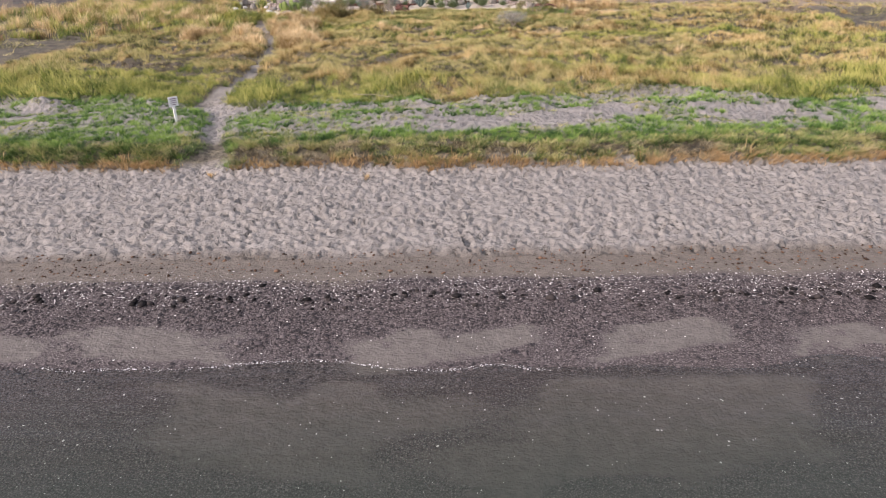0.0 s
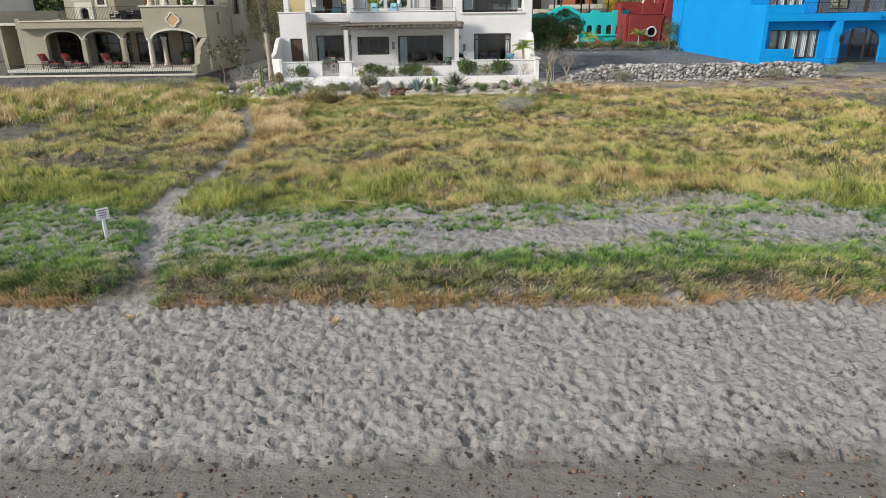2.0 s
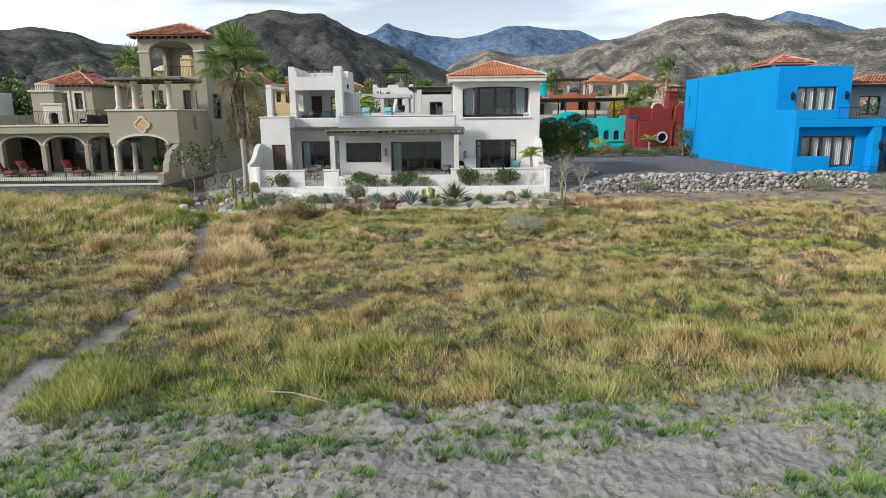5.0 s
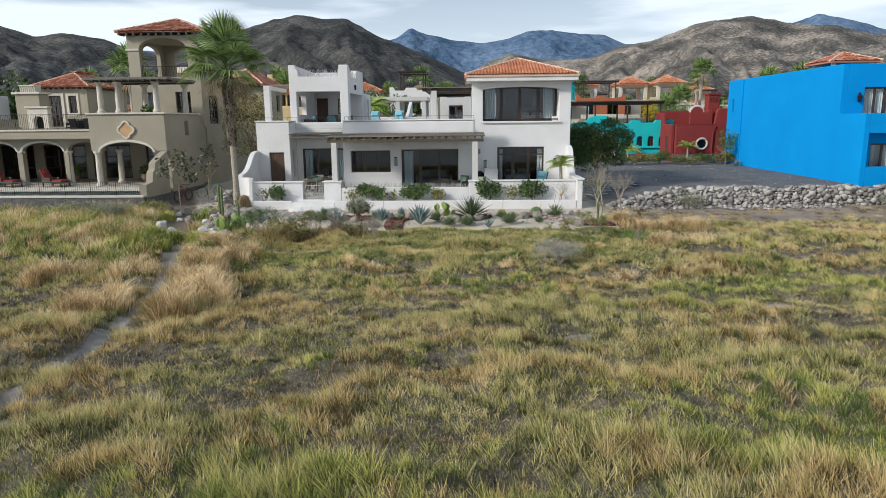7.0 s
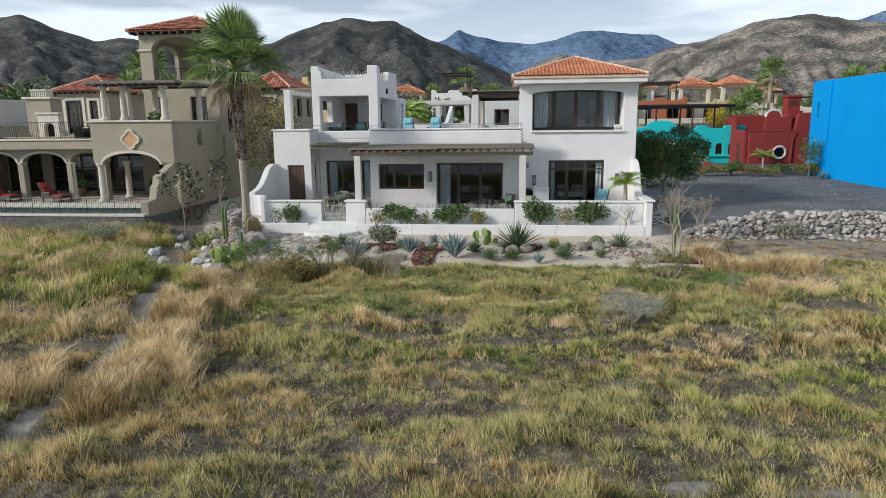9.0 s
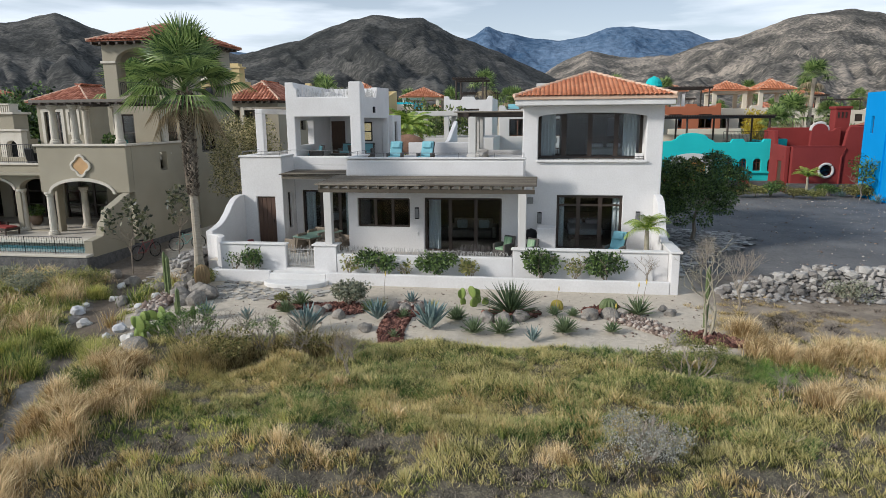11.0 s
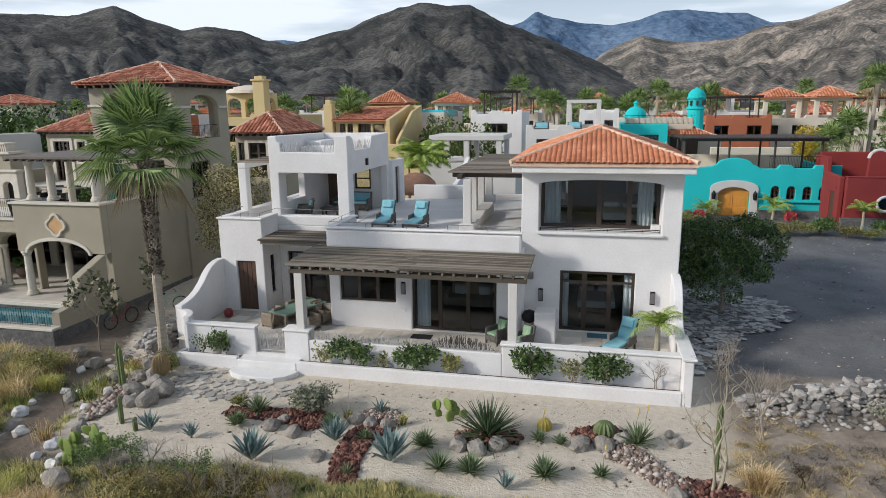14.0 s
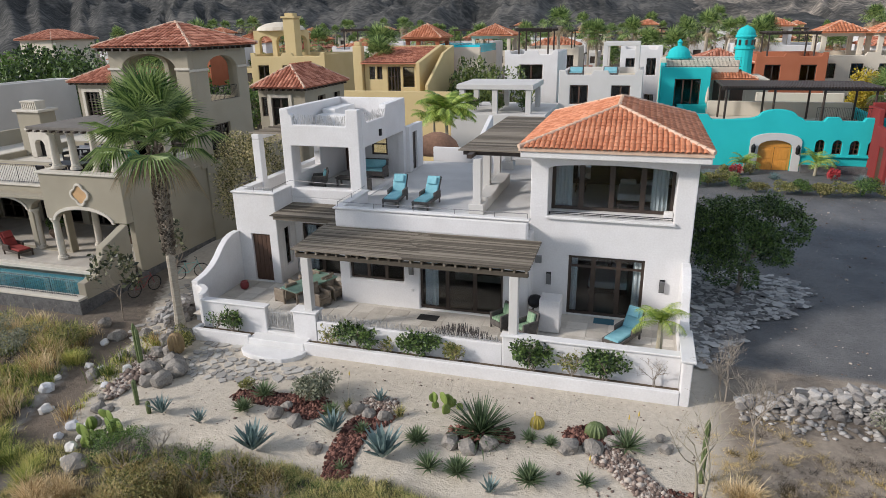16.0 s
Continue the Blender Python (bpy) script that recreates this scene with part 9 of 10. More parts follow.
# grill on the half wall
grill = thing("kettle_grill", "black grill behind the white half wall", "grill", at=(1.25, 54.5, FL - 0.02))
part("bowl", lathe(bmesh.new(), [(0.1, 0.62), (0.26, 0.72), (0.28, 0.88), (0.2, 1.05), (0.03, 1.12)], 12), IRON, grill, smooth=True)
for a in (0, 2.1, 4.2):
    part("leg", tube(bmesh.new(), ((0.25 * math.cos(a), 0.25 * math.sin(a), 0), (0.12 * math.cos(a), 0.12 * math.sin(a), 0.7)), 0.015, 5), IRON, grill)
# tan house furniture
for x in (-29.3, -27.6, -24.6):
    sun_lounger(x, 55.1, 2.76, 75, DARKWOOD, REDCLOTH, "wooden lounger with red cushions by the pool")["group"] = "pool loungers"
slab_table(-23.6, 58.4, 5.95, 0, 1.8, 1.0, 0.75, IRON, IRON, "black iron dining table on the upper terrace")
for x, y, rz in ((-24.2, 57.5, 180), (-23.2, 57.5, 180), (-24.2, 59.3, 0), (-23.2, 59.3, 0)):
    armchair(x, y, 5.95, rz, IRON, IRON, "black iron chair on the upper terrace", 0.55, "iron_chair")
for x, y, z, r in ((-18.8, 56.0, 6.45, 0.3), (-24.9, 57.8, 2.76, 0.32), (-20.2, 57.9, 2.76, 0.35)):
    pt = thing("plant_pot", "round clay pot with a leafy plant", "pot", at=(x, y, z))
    part("pot", lathe(bmesh.new(), [(r * 0.6, 0), (r, 0.25), (r * 0.95, 0.5), (r * 0.8, 0.52)], 12), plain("clay_pot_%d" % int(-x), (0.22, 0.15, 0.10), 0.7), pt, smooth=True)
    v, f = leaf_cloud([(0, 0, 0.75, 0.35, 0.35, 0.3)], 300, 0.14, int(-x))
    raw("foliage", v, f, LEAF, pt)["kind"] = "stuff"


def bicycle(x, y, rz, colour, label):
    t = thing("bicycle", label, "bicycle", at=(x, y, float(ground_h(x, y))), rz=rz)
    for cx in (-0.52, 0.52):
        w = part("wheel", tube(bmesh.new(), [(cx + 0.33 * math.cos(a), 0, 0.35 + 0.33 * math.sin(a)) for a in (2 * math.pi * k / 20 for k in range(21))], 0.022, 5, False), plain("tyre_rubber", (0.02, 0.02, 0.02), 0.8), t)
        bm = bmesh.new()
        for k in range(10):
            a = 2 * math.pi * k / 10
            tube(bm, ((cx, 0, 0.35), (cx + 0.32 * math.cos(a), 0, 0.35 + 0.32 * math.sin(a))), 0.004, 3, False)
        part("spokes", bm, GREYMETAL, w)["kind"] = "stuff"
    bm = bmesh.new()
    for p, q in (((-0.52, 0.35), (-0.05, 0.32)), ((-0.05, 0.32), (0.38, 0.75)), ((-0.05, 0.32), (-0.2, 0.85)), ((-0.17, 0.75), (0.38, 0.78)), ((-0.17, 0.75), (-0.52, 0.35)), ((0.36, 0.9), (0.52, 0.35))):
        tube(bm, ((p[0], 0, p[1]), (q[0], 0, q[1])), 0.018, 6)
    part("frame", bm, colour, t)
    part("saddle", joined((-0.33, -0.08, -0.07, 0.07, 0.86, 0.92)), IRON, t, bevel=0.02)
    part("handlebar", tube(bmesh.new(), ((0.28, -0.28, 0.98), (0.38, -0.1, 0.95), (0.38, 0.1, 0.95), (0.28, 0.28, 0.98)), 0.013, 5), IRON, t)
    return t


bicycle(-16.2, 54.1, 78, plain("red_bike_paint", (0.22, 0.04, 0.04), 0.4), "red bicycle leaning by the stone base")
bicycle(-15.4, 56.2, 40, plain("mint_bike_paint", (0.25, 0.48, 0.42), 0.4), "pale green bicycle beside the path")
# notice board on the bank
sg = thing("sign", "small white notice board on a post in the grass", "sign", at=(-8.45, 20.35, float(ground_h(-8.45, 20.35))), rz=48)
SIGNW = plain("white_sign_paint", (0.75, 0.75, 0.74), 0.6)
part("post", joined((-0.035, 0.035, -0.025, 0.025, -0.1, 0.75)), SIGNW, sg)
part("board", joined((-0.15, 0.15, -0.045, -0.027, 0.50, 0.80)), SIGNW, sg, bevel=0.004)
for k, (z, w) in enumerate(((0.74, 0.11), (0.68, 0.09), (0.62, 0.10), (0.56, 0.07))):
    part("text_bar", joined((-w, w, -0.050, -0.0455, z - 0.010, z + 0.010)), plain("dark_sign_ink", (0.12, 0.04, 0.10), 0.7) if k == 0 else bpy.data.materials["dark_sign_ink"], sg)
# driftwood and a marker post
dw = link("driftwood_stick", tube(bmesh.new(), ((0, 0, 0), (0.6, -0.15, 0.03), (1.35, -0.5, 0)), (0.012, 0.015, 0.009), 6), PALEBARK)
dw.matrix_basis = pose(-3.2, 23.0, float(ground_h(-3.2, 23.0)) + 0.14)
tagged(dw, "pale driftwood stick lying on the grass", "driftwood")
mk = link("marker_post", joined((-0.07, 0.07, -0.07, 0.07, -0.1, 0.38)), bpy.data.materials['grey_boulder'])
mk.matrix_basis = pose(-11.5, 38.6, float(ground_h(-11.5, 38.6)))
tagged(mk, "short grey concrete marker post in the grass", "post")


# ---- inside the villa ----
def bed(x, y, z, w=1.6, d=2.0):
    """A made bed, head towards +y."""
    t = thing("bed", "white made bed with pillows and wooden headboard", "bed", at=(x, y, z))
    part("bed_frame", boxes((-w / 2, w / 2, 0, d, 0.12, 0.32)), DOORWOOD, t, bevel=0.02)
    part("mattress", boxes((-w / 2 + 0.03, w / 2 - 0.03, 0.03, d - 0.03, 0.32, 0.62)), LINEN, t, bevel=0.07)
    part("headboard", boxes((-w / 2, w / 2, d, d + 0.08, 0.0, 1.15)), DOORWOOD, t, bevel=0.02)
    for sx in (-1, 1):
        part("pillow", boxes((sx * w * 0.25 - 0.32, sx * w * 0.25 + 0.32, d - 0.5, d - 0.1, 0.62, 0.82)), LINEN, t, bevel=0.08)
        part("leg", boxes((sx * (w / 2 - 0.1) - 0.04, sx * (w / 2 - 0.1) + 0.04, 0.05, 0.13, 0.0, 0.12)), DOORWOOD, t)
    return t


def sofa(x, y, z, w, rz, cloth, label):
    t = thing("sofa", label, "sofa", at=(x, y, z), rz=rz)
    part("seat", boxes((-w / 2, w / 2, 0, 0.85, 0.1, 0.45)), cloth, t, bevel=0.05)
    part("backrest", boxes((-w / 2, w / 2, 0.85, 1.05, 0.1, 0.9)), cloth, t, bevel=0.06)
    for sx in (-1, 1):
        part("armrest", boxes((min(sx * w / 2, sx * (w / 2 + 0.2)), max(sx * w / 2, sx * (w / 2 + 0.2)), 0, 1.0, 0.1, 0.65)), cloth, t, bevel=0.05)
        part("cushion", boxes((sx * w * 0.28 - 0.25, sx * w * 0.28 + 0.25, 0.6, 0.84, 0.46, 0.85)), CURTAIN, t, bevel=0.07)
    return t


LINEN = mat("white_bed_linen", (0.68, 0.67, 0.65), (0.82, 0.81, 0.79), 3, 0.9, 0.3, 12)
SOFACLOTH = mat("beige_sofa_cloth", (0.40, 0.35, 0.28), (0.55, 0.49, 0.40), 3, 0.9, 0.2, 40)
bed(4.6, 58.0, 6.1)
bed(3.7, 57.6, 2.462)
sofa(-1.6, 57.6, 2.46, 1.9, 0, SOFACLOTH, "beige sofa with pale cushions inside the villa")
sofa(-8.5, 59.3, 2.46, 1.9, 0, SOFACLOTH, "beige sofa with pale cushions inside the villa")
for x, y, z in ((2.2, 60.6, 6.1), (5.9, 60.3, 6.1), (-4.6, 60.4, 2.46), (0.0, 60.4, 2.46), (5.4, 60.2, 2.462)):
    lt = thing("table_lamp_stand", "small wooden side table with cream lamp", "side table", at=(x, y, z))
    part("tabletop", boxes((-0.25, 0.25, -0.22, 0.22, 0.52, 0.56)), DOORWOOD, lt)
    for sx in (-0.2, 0.2):
        for sy in (-0.17, 0.17):
            part("leg", boxes((sx - 0.02, sx + 0.02, sy - 0.02, sy + 0.02, 0, 0.52)), DOORWOOD, lt)
    part("shade", lathe(bmesh.new(), [(0.16, 0.82), (0.11, 1.08), (0.10, 1.08), (0.15, 0.82)], 12, (0, 0, 0)), LINEN, lt, "cream lamp shade")
    part("lamp_base", lathe(bmesh.new(), [(0.08, 0.56), (0.09, 0.62), (0.04, 0.72), (0.015, 0.85)], 10, (0, 0, 0)), TAN_LIGHT, lt)

# ---- the tan house's terrace, the track by the garden ----
slab_table(-26.4, 62.6, 5.95, 8, 2.0, 1.0, 0.75, GREYMETAL, IRON, "dark metal dining table on the tan house's terrace", "terrace_table")
for x, y, rz in ((-27.1, 61.8, 0), (-25.7, 61.8, 0), (-27.0, 63.5, 180), (-25.8, 63.5, 180)):
    armchair(x, y, 5.95, rz, IRON, SOFACLOTH, "dark metal armchair at the terrace table", 0.6, "terrace_chair")["group"] = "terrace chairs"
TEALPOT = plain("glazed_teal_pot", (0.03, 0.22, 0.20), 0.25)
for x, y, z in ((-20.9, 59.9, 6.45), (-23.6, 64.0, 5.95)):
    pot = thing("plant_pot", "glazed teal pot with spiky plant on the terrace", "plant pot", at=(x, y, z))
    part("pot", lathe(bmesh.new(), [(0.18, 0), (0.30, 0.25), (0.33, 0.5), (0.27, 0.62), (0.30, 0.68), (0.26, 0.68), (0.22, 0.55)], 14), TEALPOT, pot, smooth=True)
    part("plant", spikes(bmesh.new(), 16, 0.6, 0.05, 70, 0.2, 0.6, 3), YUCCA, pot)
for k in range(16):
    rock("terrace_stone", "rough dark stone in a terrace bed", -23.2 + 0.22 * (k % 8), 58.6 + 0.35 * (k // 8), 0.2, DARKSTONE, 300 + k, z=5.98 if k % 8 < 6 else 6.45, group="terrace stones")
PALEROCK = mat("pale_limestone", (0.50, 0.48, 0.44), (0.74, 0.72, 0.68), 3, 0.85, 0.4, 20)
for k, (x, y, r) in enumerate(((-13.2, 45.9, 0.24), (-10.65, 44.4, 0.22), (-10.35, 43.9, 0.16), (-12.2, 48.4, 0.2), (-14.7, 50.0, 0.2), (-13.95, 48.4, 0.16), (-11.4, 46.2, 0.13), (-11.1, 45.4, 0.12), (-14.3, 47.4, 0.14), (-10.9, 44.9, 0.14))):
    rock("pale_rock", "whitish rock beside the dirt track", x, y, r, PALEROCK, 330 + k, group="track rocks")
for k, (x, y, h) in enumerate(((-6.4, 44.3, 1.4), (-5.0, 43.9, 1.2), (-3.8, 43.7, 0.9), (-6.8, 43.6, 1.0), (-8.0, 44.6, 1.3))):
    bare_tree("dead_shrub", "bleached dead shrub of bent twigs in the scrub", x, y, h, 0.022, 4, 340 + k, 3, 0.6, TWIG)
ax_, ay_ = rng.uniform(7.5, 26, 1500), rng.uniform(53.5, 78, 1500)
scatter_stones("road_grit", "loose pale grit on the grey lot", ax_, ay_, rng.gamma(2, 0.012, 1500) + 0.012, GRAVEL)


# ---- the village behind ----
def town_house(x0, x1, y0, y1, h, wall_mat, label, roof="flat", wins=3, storeys=2, tiles=None, door=None, z=None, detail=True, pergola=False):
    """A stucco house: four walls with window openings on the sea side, a roof terrace with parapet or a hip roof."""
    z = float(ground_h((x0 + x1) / 2, y0)) - 0.3 if z is None else z
    t = thing("house", label, "house")
    holes, made = [], []
    span = (x1 - x0) / wins
    sh = h / storeys
    for f in range(storeys):
        for k in range(wins):
            a, b = x0 + span * (k + 0.28), x0 + span * (k + 0.72)
            lo, hi = z + sh * f + sh * 0.32, z + sh * f + sh * 0.78
            holes.append(rect(a, b, lo, hi))
            made.append((a, b, lo, hi))
    top = z + h
    par = [(x1, z), (x1, top + 0.5), (x1 - 0.5, top + 0.5), (x1 - 0.7, top + 0.1), ((x0 + x1) / 2 + 0.8, top + 0.1), ((x0 + x1) / 2 + 0.6, top + 0.45), ((x0 + x1) / 2 - 0.6, top + 0.45), ((x0 + x1) / 2 - 0.8, top + 0.1), (x0 + 0.7, top + 0.1), (x0 + 0.5, top + 0.5), (x0, top + 0.5), (x0, z)][::-1]
    part("wall", sheet(par if roof == "flat" else rect(x0, x1, z, top), holes, "y", y0, 0.35), wall_mat, t, bevel=0.05)
    hh = top + (0.3 if roof == "flat" else 0)
    part("wall", boxes((x0, x0 + 0.35, y0 + 0.35, y1, z, hh), (x1 - 0.35, x1, y0 + 0.35, y1, z, hh), (x0 + 0.35, x1 - 0.35, y1 - 0.35, y1, z, hh)), wall_mat, t, bevel=0.05)
    part("roof_slab", boxes((x0 + 0.35, x1 - 0.35, y0 + 0.35, y1 - 0.35, top - 0.5, top - 0.25)), CREAM, t)
    for a, b, lo, hi in made:
        if detail:
            window(t, "y", y0 + 0.15, a, b, lo, hi, 2, (), 0.08, material=door or DARKWOOD)
        else:
            part("window", boxes((a, b, y0 + 0.2, y0 + 0.26, lo, hi)), DARKWOOD, t)
    if roof == "hip":
        hip_roof(t, x0 - 0.5, x1 + 0.5, y0 - 0.5, y1 + 0.5, top + 0.12, min(x1 - x0, y1 - y0) * 0.22, (tiles or TILE_RED,) * 3, 0.34 if detail else 0.7, 0.55 if detail else 1.2)
    if pergola:
        beam_pergola(t, x0 + 0.8, x1 - 0.8, y0 + 1, min(y1 - 0.6, y0 + 6), top - 0.25, top + 2.3, 12)
    return t


def cupola(x0, x1, y0, y1, z0, z1, rise, label, post_mat, tiles=None):
    """An open pavilion: piers, beams and a tiled hip roof."""
    t = thing("pavilion", label, "pavilion")
    for x in (x0 + 0.3, x1 - 0.3):
        for y in (y0 + 0.3, y1 - 0.3):
            part("pier", boxes((x - 0.25, x + 0.25, y - 0.25, y + 0.25, z0, z1)), post_mat, t, bevel=0.03)
    part("beam", boxes((x0, x1, y0 + 0.1, y0 + 0.5, z1, z1 + 0.35), (x0, x1, y1 - 0.5, y1 - 0.1, z1, z1 + 0.35), (x0, x0 + 0.4, y0 + 0.5, y1 - 0.5, z1, z1 + 0.35), (x1 - 0.4, x1, y0 + 0.5, y1 - 0.5, z1, z1 + 0.35)), post_mat, t)
    hip_roof(t, x0 - 0.4, x1 + 0.4, y0 - 0.4, y1 + 0.4, z1 + 0.48, rise, (tiles or TILE_FAR,) * 3, 0.34, 0.56)
    return t


town_house(-39, -29.6, 100, 108, 8.0, YELLOW, "yellow stucco house with chimney and arched pavilion", wins=3)
ych = thing("roof_pavilion", "yellow arched roof pavilion with a square chimney", "pavilion")
part("wall", sheet(rect(-40.2, -35.0, 10.0, 12.9), [arch(-39.5, -37.8, 10.0, 11.6, 12.3), arch(-37.2, -35.6, 10.0, 11.6, 12.3)], "y", 103, 0.5), YELLOW, ych, bevel=0.04)
part("wall", sheet(rect(103.5, 107, 10.0, 12.9), [arch(104, 106.4, 10.0, 11.6, 12.3)], "x", -35.5, 0.5), YELLOW, ych, bevel=0.04)
part("roof", lathe(bmesh.new(), [(2.9, 0), (2.7, 0.35), (1.8, 0.75), (0.6, 0.95)], 18, (-37.6, 105, 12.9)), CREAM, ych)
part("chimney", boxes((-35.0, -33.6, 101.0, 102.4, 9.9, 14.2)), YELLOW, ych, bevel=0.04)
part("chimney_cap", boxes((-35.15, -33.45, 100.85, 102.55, 14.2, 14.4), (-34.8, -33.8, 101.2, 102.2, 14.4, 14.75)), YELLOW, ych)
y2 = thing("house", "yellow house with sloping red tile roof and glazed doors", "house")
part("wall", sheet(rect(-21.4, -16.0, 2.0, 9.75), [rect(-20.95, -20.35, 8.3, 9.5), rect(-20.15, -19.6, 8.3, 9.5), rect(-19.05, -17.75, 7.2, 9.5), rect(-17.5, -16.35, 7.6, 9.45)], "y", 92, 0.35), YELLOW, y2, bevel=0.04)
for a0, a1, z0, z1, np_ in ((-20.95, -20.35, 8.3, 9.5, 2), (-20.15, -19.6, 8.3, 9.5, 2), (-19.05, -17.75, 7.2, 9.5, 4), (-17.5, -16.35, 7.6, 9.45, 1)):
    window(y2, "y", 92.15, a0, a1, z0, z1, np_, (0.3, 0.6), 0.07)
part("side_wall", sheet([(91.4, 2.0), (99, 2.0), (99, 11.3), (91.4, 9.9)], [], "x", -16.0, 0.4), YELLOW, y2, bevel=0.05)
part("side_wall", sheet([(90.2, 2.0), (99, 2.0), (99, 11.2), (95.5, 10.6), (90.2, 8.0)], [], "x", -14.7, 0.3), YELLOW, y2, bevel=0.05)
part("rear_wall", boxes((-21.4, -14.7, 99, 99.35, 2.0, 11.2), (-21.4, -21.05, 92.35, 99, 2.0, 9.7)), YELLOW, y2)
sr = part("roof", sheet([(91.5, 9.75), (99, 10.95), (99, 11.05), (91.5, 9.87)], [], "x", -21.6, 5.6), TILE_RED, y2)
tme = tile_mesh(0.25, 0.42)
tv, tf = np.array([v.co[:] for v in tme.vertices]), np.array([p.vertices[:] for p in tme.polygons])
vs, fs = [], []
tilt = Matrix.Rotation(math.atan2(1.2, 7.5) - radians(2), 4, "X")
for i in range(22):
    for j in range(20):
        m_ = Matrix.Translation((-21.45 + i * 0.25, 91.45 + j * 0.37, 9.89 + j * 0.37 * 0.158)) @ tilt
        vs.append(tv @ np.array(m_.to_3x3()).T + np.array(m_.translation))
        fs.append(tf + len(tv) * len(fs))
raw("joined_roof_tiles", np.concatenate(vs), np.concatenate(fs), TILE_RED, sr)["kind"] = "stuff"
part("chimney", boxes((-22.4, -21.5, 91.6, 92.4, 2.0, 11.4), (-22.25, -21.65, 91.75, 92.25, 11.4, 11.8)), YELLOW, y2, bevel=0.06)
gw = thing("garden_wall", "long yellow stucco garden wall", "wall")
part("wall", boxes((-22.5, -10.5, 84, 84.35, 2.0, 8.0)), YELLOW, gw, bevel=0.04)
cupola(-26.6, -21.8, 118, 123, 8.8, 11.2, 1.7, "red pavilion with terracotta tile roof", TERRA_WALL)
town_house(-27.5, -20.5, 117, 126, 6.6, TERRA_WALL, "salmon red house below a tiled pavilion", wins=2)
town_house(-34.5, -28, 112, 120, 8.2, WHITE, "white stucco house with scalloped parapet", wins=2, pergola=True)
town_house(-9.3, -3.9, 100, 108, 8.1, WHITE, "white stucco house with brown double doors", wins=1, door=DOORWOOD, pergola=True)
wp = thing("garden_pavilion", "flat-roofed white garden pavilion with planters", "pavilion")
for x in (-9.0, -6.4, -3.8):
    for y in (82.2, 86.8):
        part("pier", boxes((x - 0.2, x + 0.2, y - 0.2, y + 0.2, 2.0, 8.4)), GREYWALL, wp)
part("roof", boxes((-9.4, -3.4, 81.9, 87.2, 8.4, 8.8)), GREYWALL, wp, bevel=0.04)
part("terrace", boxes((-9.8, -2.4, 81.6, 90, 2.0, 6.6)), GREYWALL, wp, bevel=0.04)
for k in range(3):
    bush("terrace_shrub", "dark green potted shrub under the pavilion", -8.4 + 2 * k, 83.6, 0.7, 1.1, 500, 0.16, LEAF, 400 + k, 6.6)
gc = town_house(-2.5, 4.4, 90, 98, 6.9, GREYWALL, "grey-white stucco house with open roof frame", wins=2, door=DOORWOOD)
part("roof_frame", boxes((0.9, 1.3, 93, 93.4, 8.9, 11.2), (3.6, 4.0, 93, 93.4, 8.9, 11.2), (0.9, 1.3, 96.6, 97, 8.9, 11.2), (3.6, 4.0, 96.6, 97, 8.9, 11.2), (0.9, 4.0, 93, 97, 11.2, 11.5)), GREYWALL, gc, bevel=0.03)
for x in (-1.2, 1.7):
    armchair(x, 91.2, 8.7, 0, WICKER, AQUA, "dark wicker chair with pale aqua cushion", 1.3, "roof_chair")
town_house(16, 23, 112, 120, 7.2, TERRA_WALL, "terracotta orange house with dark pergola", wins=2, pergola=True)
town_house(9.5, 15.5, 113, 120, 6.5, RED, "brick red house with tile roof", "hip", 2)
town_house(1.7, 6.3, 112, 120, 8.0, WHITE, "white stucco house with flat roof", wins=2)
cupola(-20.5, -14.6, 130, 136, 9.3, 11.2, 1.5, "cream pavilion with terracotta tile roof", CREAM)
cupola(23.8, 28.2, 120, 125, 9.0, 11.2, 1.2, "cream pavilion with terracotta tile roof", CREAM)
cupola(29.0, 33.0, 118, 123, 9.2, 11.2, 1.2, "cream pavilion with terracotta tile roof", CREAM)
town_house(23, 34, 117, 126, 7.0, CREAM, "cream stucco house with roof pavilions", wins=4)
town_house(-12, -4.5, 128, 136, 7.5, CREAM, "cream house with dark roof pergola", wins=3, pergola=True)
town_house(-46.5, -44.4, 70, 80, 7.0, GREYWALL, "plain grey stucco house side", wins=1)
town_house(-84, -78, 110, 118, 10, CREAM, "pale house with tile roof and round window", "hip", 2, tiles=TILE_RED)
pw = thing("roof_pool", "turquoise roof pool behind a low wall", "pool")
part("pool_water", boxes((-24.5, -17.0, 121, 131, 9.6, 10.6)), plain("pool_turquoise", (0.03, 0.50, 0.62), 0.15), pw)
part("pool_base", boxes((-24.6, -16.9, 120.5, 121, 2.0, 10.3), (-24.6, -16.9, 121, 131, 2.0, 9.6)), CREAM, pw)
